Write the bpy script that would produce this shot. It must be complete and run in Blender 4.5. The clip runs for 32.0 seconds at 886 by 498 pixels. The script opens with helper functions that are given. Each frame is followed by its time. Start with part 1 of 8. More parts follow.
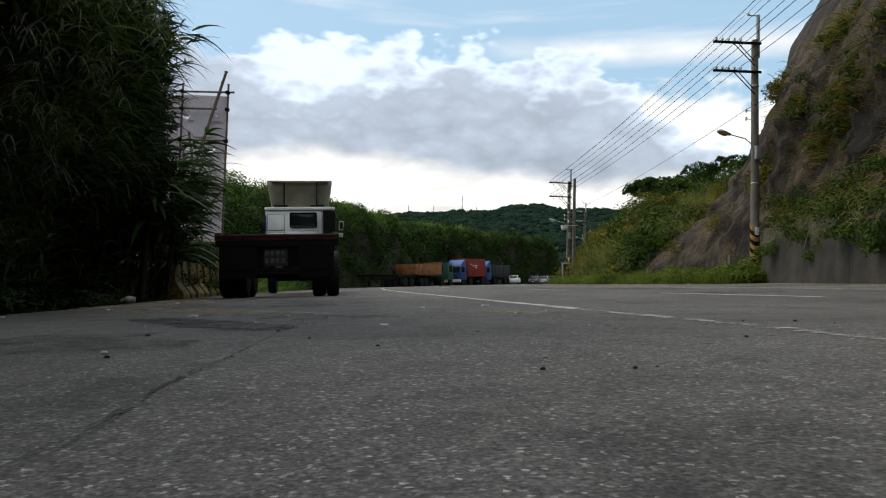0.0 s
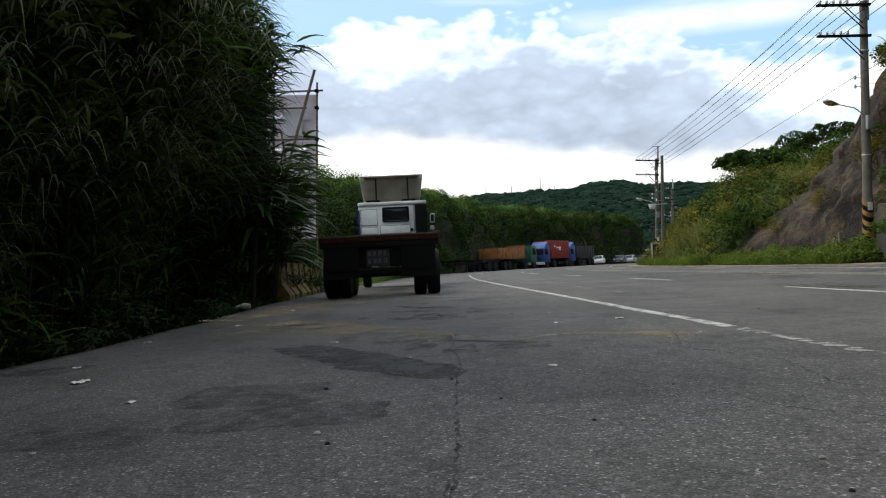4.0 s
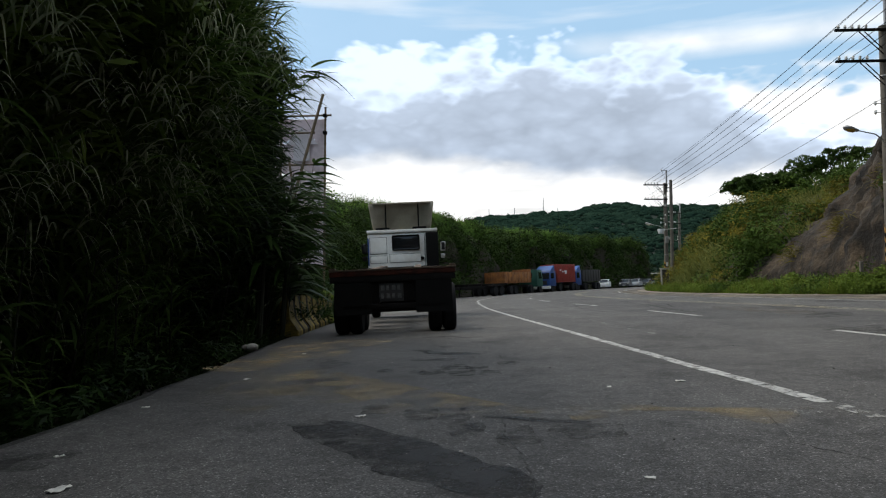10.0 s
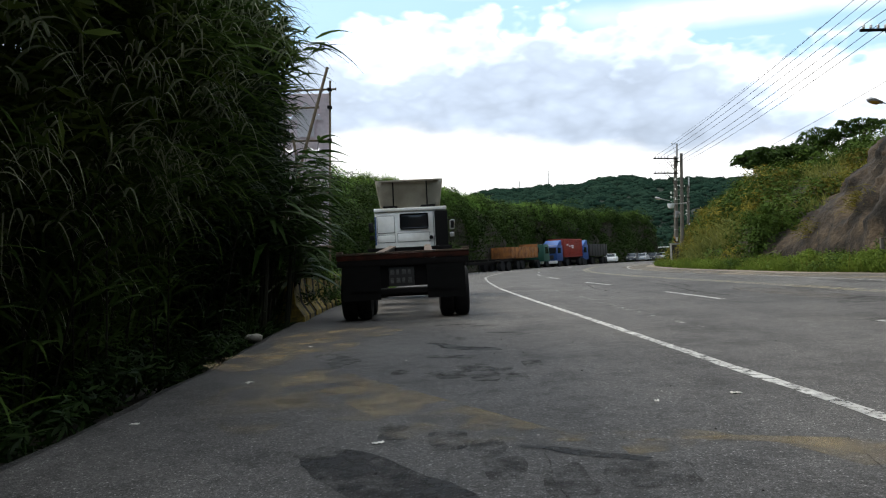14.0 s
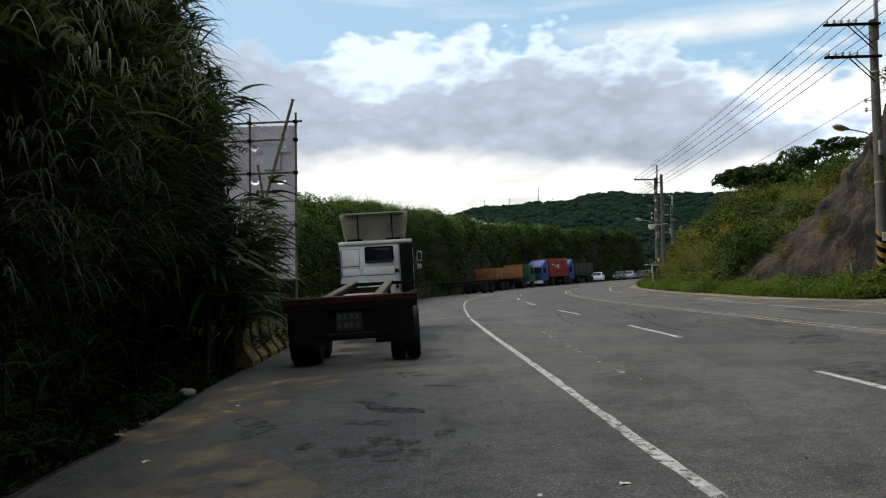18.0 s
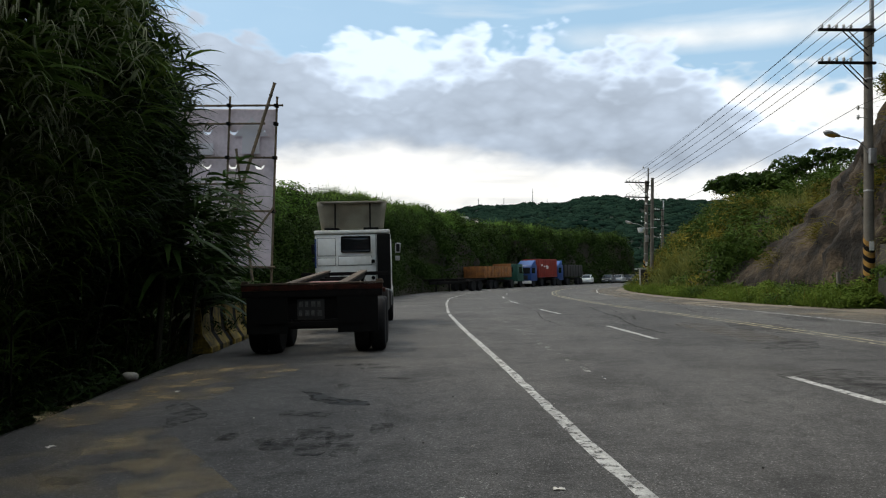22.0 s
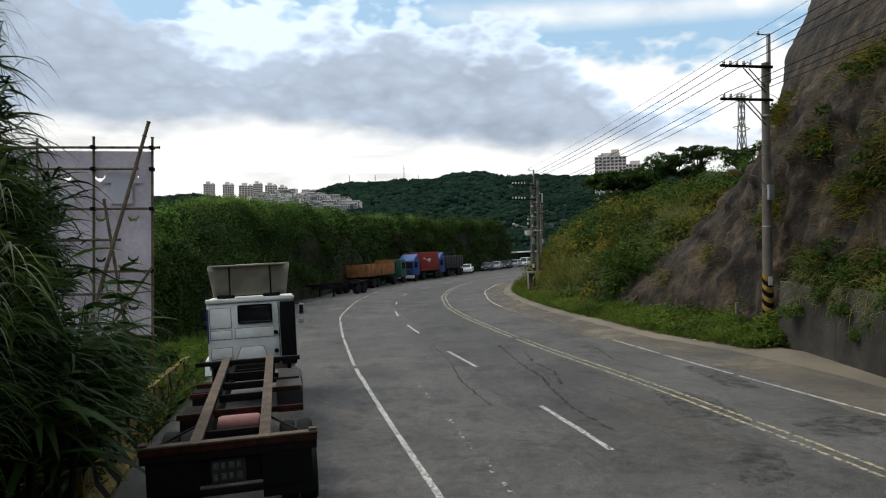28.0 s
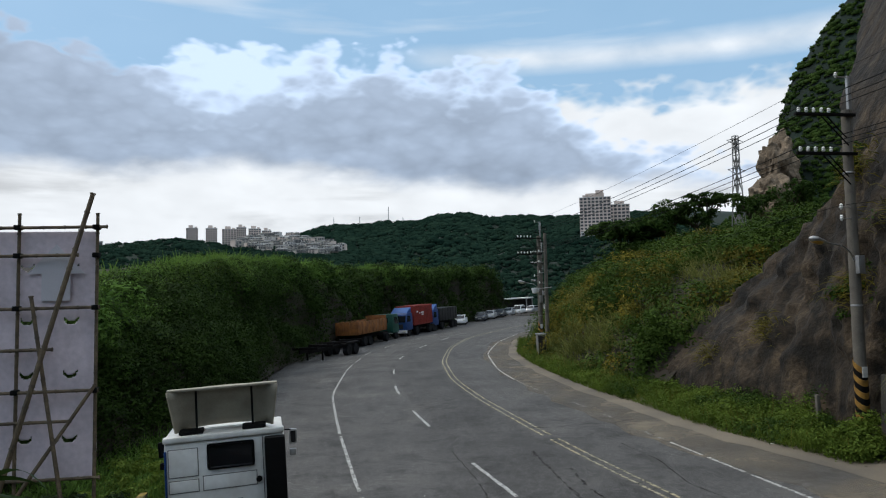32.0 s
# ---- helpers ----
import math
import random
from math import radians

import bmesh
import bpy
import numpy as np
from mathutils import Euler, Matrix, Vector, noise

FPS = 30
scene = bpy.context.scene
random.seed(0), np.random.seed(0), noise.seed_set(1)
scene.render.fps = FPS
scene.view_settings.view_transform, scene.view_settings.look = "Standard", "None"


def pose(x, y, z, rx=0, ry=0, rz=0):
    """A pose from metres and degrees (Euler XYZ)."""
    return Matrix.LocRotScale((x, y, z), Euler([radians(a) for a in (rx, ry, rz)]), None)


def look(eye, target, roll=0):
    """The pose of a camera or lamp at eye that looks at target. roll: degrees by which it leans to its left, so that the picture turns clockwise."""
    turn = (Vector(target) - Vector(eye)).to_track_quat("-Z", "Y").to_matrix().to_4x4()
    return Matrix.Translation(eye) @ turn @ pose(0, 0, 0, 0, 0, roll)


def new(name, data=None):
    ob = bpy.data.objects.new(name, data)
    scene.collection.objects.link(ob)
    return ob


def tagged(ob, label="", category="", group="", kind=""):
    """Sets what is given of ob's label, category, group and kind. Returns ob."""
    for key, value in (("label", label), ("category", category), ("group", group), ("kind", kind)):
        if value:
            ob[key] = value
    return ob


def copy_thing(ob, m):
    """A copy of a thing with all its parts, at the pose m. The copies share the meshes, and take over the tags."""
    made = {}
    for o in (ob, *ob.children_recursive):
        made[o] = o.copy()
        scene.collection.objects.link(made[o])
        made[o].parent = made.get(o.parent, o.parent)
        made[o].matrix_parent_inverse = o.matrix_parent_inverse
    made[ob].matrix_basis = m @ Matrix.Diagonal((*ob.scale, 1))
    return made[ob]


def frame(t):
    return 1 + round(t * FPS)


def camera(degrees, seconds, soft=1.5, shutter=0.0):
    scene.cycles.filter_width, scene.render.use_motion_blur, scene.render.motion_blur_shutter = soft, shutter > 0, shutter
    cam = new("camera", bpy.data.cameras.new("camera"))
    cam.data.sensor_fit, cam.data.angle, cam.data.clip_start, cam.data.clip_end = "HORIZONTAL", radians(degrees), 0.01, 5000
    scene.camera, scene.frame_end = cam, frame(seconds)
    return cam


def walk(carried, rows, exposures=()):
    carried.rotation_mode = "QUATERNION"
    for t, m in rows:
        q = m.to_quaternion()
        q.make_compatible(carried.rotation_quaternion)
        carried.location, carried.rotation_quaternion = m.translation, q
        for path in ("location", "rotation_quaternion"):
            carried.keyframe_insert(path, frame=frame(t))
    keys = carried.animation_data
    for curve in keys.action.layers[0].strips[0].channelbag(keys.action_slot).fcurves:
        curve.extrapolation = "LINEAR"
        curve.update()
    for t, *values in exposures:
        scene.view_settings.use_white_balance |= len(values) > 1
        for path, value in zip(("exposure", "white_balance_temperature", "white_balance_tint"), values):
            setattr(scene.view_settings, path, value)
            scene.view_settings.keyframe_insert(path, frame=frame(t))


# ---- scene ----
cam = camera(63.8, 32.0, 1.15)
PATH = [
    (0, 0.428, -2.958, 0.225, 93.21, -1.37, -1.33),
    (0.5, 0.332, -2.879, 0.196, 92.38, -1.64, 2.95),
    (1, 0.154, -2.855, 0.267, 92.83, -0.16, 8.62),
    (1.5, 0.028, -2.991, 0.349, 92.30, -0.12, 8.16),
    (2, -0.021, -3.146, 0.426, 92.49, -0.01, 6.55),
    (2.5, 0.012, -3.252, 0.492, 92.33, -0.32, 5.92),
    (4.5, -0.116, -2.496, 0.559, 91.25, 0.41, 4.95),
    (5, -0.278, -2.078, 0.764, 90.84, 0.33, 4.98),
    (5.5, -0.391, -1.651, 0.935, 91.17, 0.73, 5.01),
    (6, -0.407, -1.192, 1.009, 92.12, 1.05, 5.04),
    (6.5, -0.321, -0.857, 0.911, 93.30, -0.32, 4.87),
    (7, -0.218, -0.730, 0.686, 94.59, 0.23, 4.67),
    (7.5, -0.169, -0.785, 0.561, 95.04, 0.56, 4.60),
    (8, -0.141, -0.989, 0.556, 95.18, -1.38, 4.38),
    (8.5, -0.225, -1.258, 0.624, 94.63, -0.11, 4.71),
    (9, -0.338, -1.569, 0.737, 94.39, 0.21, 4.84),
    (9.5, -0.398, -1.863, 0.855, 93.76, 0.27, 5.15),
    (10, -0.388, -2.128, 0.806, 93.43, 0.09, 5.31),
    (10.5, -0.325, -2.369, 0.705, 93.29, -0.40, 5.30),
    (11, -0.241, -2.619, 0.704, 92.81, -0.64, 5.19),
    (11.5, -0.164, -2.816, 0.729, 92.30, -0.34, 5.14),
    (12, -0.097, -2.795, 0.774, 91.25, -0.66, 5.02),
    (12.5, -0.098, -2.628, 0.873, 90.78, -1.02, 4.92),
    (13, -0.231, -2.315, 0.976, 90.35, -0.65, 4.90),
    (13.5, -0.420, -1.928, 0.994, 90.49, -0.27, 5.28),
    (14, -0.595, -1.466, 1.008, 91.31, 0.26, 5.71),
    (14.5, -0.680, -1.117, 0.948, 92.37, 0.59, 6.08),
    (16.5, -0.248, -1.093, 1.105, 94.20, -0.27, 5.25),
    (17, -0.086, -1.163, 1.296, 93.55, 0.90, 4.80),
    (17.5, 0.055, -1.226, 1.423, 93.13, 0.75, 4.87),
    (18, 0.201, -1.209, 1.490, 92.70, 0.91, 5.04),
    (18.5, 0.433, -1.220, 1.514, 92.37, 1.27, 5.23),
    (19, 0.708, -1.107, 1.490, 92.72, -1.02, 4.96),
    (19.5, 0.797, -1.061, 1.493, 92.53, 0.09, 4.83),
    (20, 0.760, -1.004, 1.466, 92.46, -0.55, 4.52),
    (20.5, 0.727, -0.920, 1.373, 92.67, -1.20, 4.20),
    (21, 0.649, -0.794, 1.273, 92.65, 0.03, 4.27),
    (21.5, 0.600, -0.706, 1.241, 92.63, -0.31, 4.35),
    (22, 0.591, -0.649, 1.361, 92.52, -1.20, 4.35),
    (22.5, 0.542, -0.576, 1.613, 92.63, -1.50, 4.53),
    (23, 0.393, -0.519, 1.920, 92.61, -0.77, 4.77),
    (23.5, 0.202, -0.457, 2.165, 92.72, -0.36, 5.08),
    (24, 0.070, -0.381, 2.376, 93.14, -0.50, 3.09),
    (24.5, -0.138, -0.391, 2.572, 93.41, -0.53, -3.95),
    (25, -0.362, -0.422, 2.749, 93.17, 0.08, -4.74),
    (25.5, -0.541, -0.444, 2.926, 92.89, -0.62, -5.05),
    (27.5, -0.744, 0.621, 3.673, 90.29, 1.37, -5.73),
    (28, -0.654, 1.207, 3.900, 90.61, 0.41, -5.88),
    (28.5, -0.646, 1.819, 4.144, 91.19, -0.08, -6.11),
    (29, -0.704, 2.495, 4.445, 91.00, 0.85, -6.22),
    (29.5, -0.787, 3.243, 4.656, 91.36, 0.44, -6.36),
    (30, -0.771, 4.051, 4.826, 91.73, 0.38, -6.56),
    (30.5, -0.691, 4.727, 4.951, 92.80, 0.08, -6.36),
    (31, -0.789, 5.317, 5.110, 93.59, 0.58, -6.20),
    (31.5, -1.025, 5.751, 5.232, 93.83, 0.13, -6.85),
    (32, -1.283, 6.049, 5.425, 93.86, 1.09, -7.10),
]

EXPOSURES = [(0, 0, 7000, 11), (2.5, 0.05, 6900, 11), (4.5, 0.33, 6770, 11), (6, 0.42, 6770, 11), (7.5, 0.12, 7020, 11), (9, 0, 6820, 11), (11, 0, 6720, 11), (13, 0.32, 6770, 11), (14.5, 0.46, 6770, 11), (16.5, -0.05, 6820, 10), (19, -0.05, 6870, 10), (23, -0.08, 6870, 10), (25.5, -0.12, 6820, 10), (28, -0.06, 6770, 10), (30, -0.09, 6620, 10), (31, -0.19, 6470, 10), (32, -0.29, 6320, 10)]
walk(cam, [(t, pose(x, y, z, rx, ry, rz)) for t, x, y, z, rx, ry, rz in PATH], EXPOSURES)

# ---------------------------------------------------------------- world and light
SUN_AZ, SUN_EL = -68.0, 50.0          # degrees, from ahead to the right; above the horizon


def build_world():
    w = bpy.data.worlds.new("sky")
    w.use_nodes = True
    scene.world = w
    nt = w.node_tree
    nt.nodes.clear()
    N, L = nt.nodes.new, nt.links.new

    def val(v):
        n = N("ShaderNodeValue")
        n.outputs[0].default_value = v
        return n.outputs[0]

    def m(op, a, b=None, c=None, clamp=False):
        n = N("ShaderNodeMath")
        n.operation, n.use_clamp = op, clamp
        for i, v in enumerate((a, b, c)):
            if v is None:
                continue
            if isinstance(v, (int, float)):
                n.inputs[i].default_value = v
            else:
                L(v, n.inputs[i])
        return n.outputs[0]

    def curve(x, pts):
        """A piecewise line through pts of x."""
        lo, hi = pts[0][0], pts[-1][0]
        u = m("DIVIDE", m("SUBTRACT", x, lo), hi - lo, clamp=True)
        r = N("ShaderNodeValToRGB")
        ramp = r.color_ramp
        ramp.interpolation = "LINEAR"
        vmax = max(v for _, v in pts)
        while len(ramp.elements) < len(pts):
            ramp.elements.new(0.5)
        for e, (px, v) in zip(ramp.elements, pts):
            e.position = (px - lo) / (hi - lo)
            e.color = (v / vmax,) * 3 + (1,)
        L(u, r.inputs[0])
        return m("MULTIPLY", r.outputs[0], vmax)

    def noise_tex(vec, scale, detail, rough=0.55, dist=0.0):
        n = N("ShaderNodeTexNoise")
        n.inputs["Scale"].default_value, n.inputs["Detail"].default_value = scale, detail
        n.inputs["Roughness"].default_value, n.inputs["Distortion"].default_value = rough, dist
        L(vec, n.inputs["Vector"])
        return n.outputs[0]

    def step(x, a, b):
        n = N("ShaderNodeMapRange")
        n.interpolation_type = "SMOOTHSTEP"
        for i, v in enumerate((x, a, b)):
            if isinstance(v, (int, float)):
                n.inputs[i].default_value = v
            else:
                L(v, n.inputs[i])
        return n.outputs[0]

    tc = N("ShaderNodeTexCoord").outputs["Generated"]
    sep = N("ShaderNodeSeparateXYZ")
    L(tc, sep.inputs[0])
    X, Y, Z = sep.outputs
    az = m("MULTIPLY", m("ARCTAN2", X, Y), 57.2958)
    el = m("MULTIPLY", m("ARCSINE", Z), 57.2958)
    # cloud texture, in degrees, squeezed flat
    comb = N("ShaderNodeCombineXYZ")
    L(m("MULTIPLY", az, 0.1), comb.inputs[0])
    L(m("MULTIPLY", el, 0.2), comb.inputs[1])
    v1 = comb.outputs[0]
    n_big = noise_tex(v1, 0.9, 7, 0.56, 0.25)
    n_mid = noise_tex(v1, 1.9, 5, 0.5, 0.2)
    n_far = noise_tex(v1, 0.45, 4, 0.5, 0.0)
    # streaky high cloud
    comb2 = N("ShaderNodeCombineXYZ")
    L(m("MULTIPLY", az, 0.035), comb2.inputs[0])
    L(m("MULTIPLY", el, 0.30), comb2.inputs[1])
    n_str = noise_tex(comb2.outputs[0], 1.0, 5, 0.5, 0.1)
    # rounded heads of cloud
    vor = N("ShaderNodeTexVoronoi")
    vor.feature = "SMOOTH_F1"
    vor.inputs["Scale"].default_value, vor.inputs["Smoothness"].default_value, vor.inputs["Detail"].default_value = 3.2, 0.35, 2.0
    warp = N("ShaderNodeVectorMath")
    warp.operation = "MULTIPLY_ADD"
    nz = N("ShaderNodeTexNoise")
    nz.inputs["Scale"].default_value, nz.inputs["Detail"].default_value = 2.2, 4
    L(v1, nz.inputs["Vector"])
    L(nz.outputs["Color"], warp.inputs[0])
    warp.inputs[1].default_value = (0.22, 0.22, 0)
    L(v1, warp.inputs[2])
    L(warp.outputs[0], vor.inputs["Vector"])
    puff = m("SUBTRACT", 0.45, vor.outputs["Distance"])
    wob = m("ADD", m("MULTIPLY", puff, 3.6), m("MULTIPLY", m("SUBTRACT", n_mid, 0.5), 1.7))
    top = m("ADD", curve(az, CLOUD_TOP), m("ADD", wob, 0.5))
    low = m("ADD", curve(az, CLOUD_LOW), m("MULTIPLY", m("SUBTRACT", n_mid, 0.5), 3.0))
    below = m("SUBTRACT", top, el)
    # the long bank: heaped and bright on top, grey within, soft below
    inside = m("MULTIPLY", step(below, -0.6, 0.9), step(el, m("SUBTRACT", low, 0.9), m("ADD", low, 1.5)))
    core = step(m("SUBTRACT", m("ADD", curve(az, CLOUD_CORE), m("MULTIPLY", wob, 1.1)), el), -1.4, 2.2)
    grey = m("ADD", m("ADD", 0.84, m("MULTIPLY", m("SUBTRACT", n_big, 0.5), 0.36)), m("MULTIPLY", puff, 0.22))
    bank_l = m("ADD", m("MULTIPLY", core, m("SUBTRACT", grey, 1.38)), 1.38)
    # white haze under the bank and to its right, one long streak above it, thin wisps, an unseen cover overhead
    # brightened to light the road
    band = m("SUBTRACT", 1.0, step(el, m("ADD", low, 0.5), m("ADD", low, 3.0)))
    side = m("MULTIPLY", step(az, 9.0, 15.0), m("SUBTRACT", 1.0, step(m("ADD", el, m("MULTIPLY", wob, 0.8)), 12.2, 15.0)))
    off = m("ABSOLUTE", m("SUBTRACT", m("ADD", el, m("MULTIPLY", m("SUBTRACT", n_str, 0.5), 1.6)), m("SUBTRACT", 18.9, m("MULTIPLY", az, 0.02))))
    streak = m("MULTIPLY", m("SUBTRACT", 1.0, step(off, 0.0, 1.9)), m("MULTIPLY", step(az, 0.0, 12.0), m("ADD", 0.25, m("MULTIPLY", n_mid, 0.9))))
    hi = m("MULTIPLY", step(n_str, 0.46, 0.72), 0.45)
    over = m("MULTIPLY", step(n_far, 0.30, 0.55), step(el, 26.0, 42.0))
    veil = m("MAXIMUM", m("MAXIMUM", m("MAXIMUM", band, hi), m("MAXIMUM", m("MAXIMUM", over, side), streak)), 0.10)
    white_l = m("ADD", m("ADD", 0.86, m("MULTIPLY", n_mid, 0.40)), m("MULTIPLY", step(el, 26.0, 45.0), 0.35))
    grey_band = m("MULTIPLY", m("MULTIPLY", step(n_str, 0.47, 0.60), band), m("MULTIPLY", step(n_big, 0.40, 0.60), 0.36))
    sky = N("ShaderNodeTexSky")
    sky.sky_type, sky.sun_disc = "NISHITA", False
    sky.sun_elevation, sky.sun_rotation = radians(SUN_EL), radians(SUN_AZ)
    sky.air_density, sky.dust_density = 1.0, 2.0
    b_sky, b_cl, b_bk = N("ShaderNodeBackground"), N("ShaderNodeBackground"), N("ShaderNodeBackground")
    L(sky.outputs[0], b_sky.inputs[0])
    b_sky.inputs[1].default_value = 0.15
    b_cl.inputs[0].default_value = (0.95, 0.98, 1.0, 1)
    L(m("MULTIPLY", white_l, m("SUBTRACT", 1.08, grey_band)), b_cl.inputs[1])
    b_bk.inputs[0].default_value = (0.655, 0.795, 1.0, 1)
    L(bank_l, b_bk.inputs[1])
    b_hz, m0 = N("ShaderNodeBackground"), N("ShaderNodeMixShader")
    b_hz.inputs[0].default_value, b_hz.inputs[1].default_value = (0.355, 0.68, 1.0, 1), 0.98
    m0.inputs[0].default_value = 0.72
    L(b_sky.outputs[0], m0.inputs[1]), L(b_hz.outputs[0], m0.inputs[2])
    m1, m2 = N("ShaderNodeMixShader"), N("ShaderNodeMixShader")
    L(veil, m1.inputs[0]), L(m0.outputs[0], m1.inputs[1]), L(b_cl.outputs[0], m1.inputs[2])
    L(inside, m2.inputs[0]), L(m1.outputs[0], m2.inputs[1]), L(b_bk.outputs[0], m2.inputs[2])
    out = N("ShaderNodeOutputWorld")
    L(m2.outputs[0], out.inputs[0])


# edges of the long cloud bank: azimuth and elevation in degrees
CLOUD_TOP = [(-60, 24), (-32, 21.5), (-25, 19.9), (-20.4, 19.1), (-17.2, 18.2), (-16.1, 18.7), (-13.3, 19.7), (-10.3, 20.3), (-6.5, 20.3), (-2.2, 20.4), (1.8, 20.3), (5.1, 19.9), (9.5, 19.2),
             (13.5, 18.4), (16.5, 16.9), (18.0, 15.2), (20.3, 13.7), (23, 12.7), (26.5, 11.2), (32, 9.8), (60, 7)]
CLOUD_CORE = [(-60, 24.5), (-25, 21.4), (-20, 20.4), (-17, 19.4), (-13.5, 17.9), (-8.5, 17.0), (-5, 17.9), (-2, 19.2), (2, 19.6), (6, 19.3), (13.5, 18.0), (16.5, 16.4), (20, 13.8), (23.5, 12.7), (27, 11.2), (60, 7)]
CLOUD_LOW = [(-60, 9.6), (-25, 9.6), (-19, 9.4), (-13, 10.0), (-8.6, 10.4), (-3.7, 9.9), (1.3, 9.4), (7.8, 8.6), (13, 8.4), (18.3, 8.5), (30, 8.3), (60, 8)]
build_world()

sun = new("sun", bpy.data.lights.new("sun", "SUN"))
sun.data.energy, sun.data.angle, sun.data.color = 2.0, radians(20), (1.0, 0.93, 0.80)
sun_dir = Vector((math.sin(radians(SUN_AZ)) * math.cos(radians(SUN_EL)), math.cos(radians(SUN_AZ)) * math.cos(radians(SUN_EL)), math.sin(radians(SUN_EL))))
sun.matrix_world = look(sun_dir * 100, (0, 0, 0))


# ---------------------------------------------------------------- materials
def mat(name, col, rough=0.7, var=0.25, scale=3.0, bump=0.2, metal=0.0, col2=None, fine=60.0, emit=None, spec=0.4):
    """A surface with two scales of variation: patches at `scale` and grain at `fine` (per metre)."""
    ma = bpy.data.materials.new(name)
    ma.use_nodes = True
    nt = ma.node_tree
    b = nt.nodes["Principled BSDF"]
    N, L = nt.nodes.new, nt.links.new
    tc = N("ShaderNodeTexCoord").outputs["Object"]
    n1, n2 = N("ShaderNodeTexNoise"), N("ShaderNodeTexNoise")
    for n, s, d in ((n1, scale, 6), (n2, fine, 3)):
        n.inputs["Scale"].default_value, n.inputs["Detail"].default_value = s, d
        L(tc, n.inputs["Vector"])
    c2 = col2 or tuple(c * (1 - var) for c in col)
    r = N("ShaderNodeValToRGB")
    r.color_ramp.elements[0].position, r.color_ramp.elements[1].position = 0.34, 0.66
    r.color_ramp.elements[0].color = (*c2, 1)
    r.color_ramp.elements[1].color = (*col, 1)
    L(n1.outputs[0], r.inputs[0])
    mx = N("ShaderNodeMix")
    mx.data_type, mx.blend_type = "RGBA", "MULTIPLY"
    mx.inputs[0].default_value = 1.0
    g = N("ShaderNodeMapRange")
    g.inputs[1].default_value, g.inputs[2].default_value = 0.3, 0.7
    g.inputs[3].default_value, g.inputs[4].default_value = 1 - var * 0.8, 1 + var * 0.5
    L(n2.outputs[0], g.inputs[0])
    L(r.outputs[0], mx.inputs[6]), L(g.outputs[0], mx.inputs[7])
    L(mx.outputs[2], b.inputs["Base Color"])
    b.inputs["Roughness"].default_value, b.inputs["Metallic"].default_value = rough, metal
    b.inputs["Specular IOR Level"].default_value = spec
    if bump:
        bp = N("ShaderNodeBump")
        bp.inputs["Strength"].default_value, bp.inputs["Distance"].default_value = bump, 0.6 / fine
        L(n2.outputs[0], bp.inputs["Height"])
        L(bp.outputs[0], b.inputs["Normal"])
    return ma


def leaf_mat(name, dark, light, trans=0.3, rough=0.55, patch=0.25, spec=0.06, single=0.45):
    """Leaves: each one its own tint, patches of lighter and darker growth, some light through them."""
    ma = bpy.data.materials.new(name)
    ma.use_nodes = True
    nt = ma.node_tree
    b = nt.nodes["Principled BSDF"]
    N, L = nt.nodes.new, nt.links.new
    geo = N("ShaderNodeNewGeometry")
    tc = N("ShaderNodeTexCoord").outputs["Object"]
    n1 = N("ShaderNodeTexNoise")
    n1.inputs["Scale"].default_value, n1.inputs["Detail"].default_value = patch, 4
    L(tc, n1.inputs["Vector"])
    a = N("ShaderNodeMath")
    a.operation = "MULTIPLY_ADD"
    a.inputs[1].default_value, a.inputs[2].default_value = single, 0.23 - single / 2 - (0.45 - single) * 0.55
    L(geo.outputs["Random Per Island"], a.inputs[0])
    s = N("ShaderNodeMath")
    s.operation = "MULTIPLY_ADD"
    s.inputs[1].default_value = 0.62 + (0.45 - single) * 1.1
    L(n1.outputs[0], s.inputs[0]), L(a.outputs[0], s.inputs[2])
    r = N("ShaderNodeValToRGB")
    r.color_ramp.elements[0].position, r.color_ramp.elements[1].position = 0.18, 0.82
    r.color_ramp.elements[0].color, r.color_ramp.elements[1].color = (*dark, 1), (*light, 1)
    L(s.outputs[0], r.inputs[0])
    L(r.outputs[0], b.inputs["Base Color"])
    b.inputs["Roughness"].default_value, b.inputs["Specular IOR Level"].default_value = rough, spec
    tr = N("ShaderNodeBsdfTranslucent")
    L(r.outputs[0], tr.inputs[0])
    mx = N("ShaderNodeMixShader")
    mx.inputs[0].default_value = trans
    L(b.outputs[0], mx.inputs[1]), L(tr.outputs[0], mx.inputs[2])
    L(mx.outputs[0], nt.nodes["Material Output"].inputs[0])
    return ma


def ragged(ma, scale, lo, hi):
    """Wears the surface away in patches, so that what lies below shows."""
    nt = ma.node_tree
    N, L = nt.nodes.new, nt.links.new
    n = N("ShaderNodeTexNoise")
    n.inputs["Scale"].default_value, n.inputs["Detail"].default_value, n.inputs["Roughness"].default_value = scale, 8, 0.65
    L(N("ShaderNodeTexCoord").outputs["Object"], n.inputs["Vector"])
    r = N("ShaderNodeMapRange")
    r.inputs[1].default_value, r.inputs[2].default_value = lo, hi
    L(n.outputs[0], r.inputs[0])
    tr, mx = N("ShaderNodeBsdfTransparent"), N("ShaderNodeMixShader")
    L(r.outputs[0], mx.inputs[0]), L(tr.outputs[0], mx.inputs[1]), L(nt.nodes["Principled BSDF"].outputs[0], mx.inputs[2])
    L(mx.outputs[0], nt.nodes["Material Output"].inputs[0])
    return ma


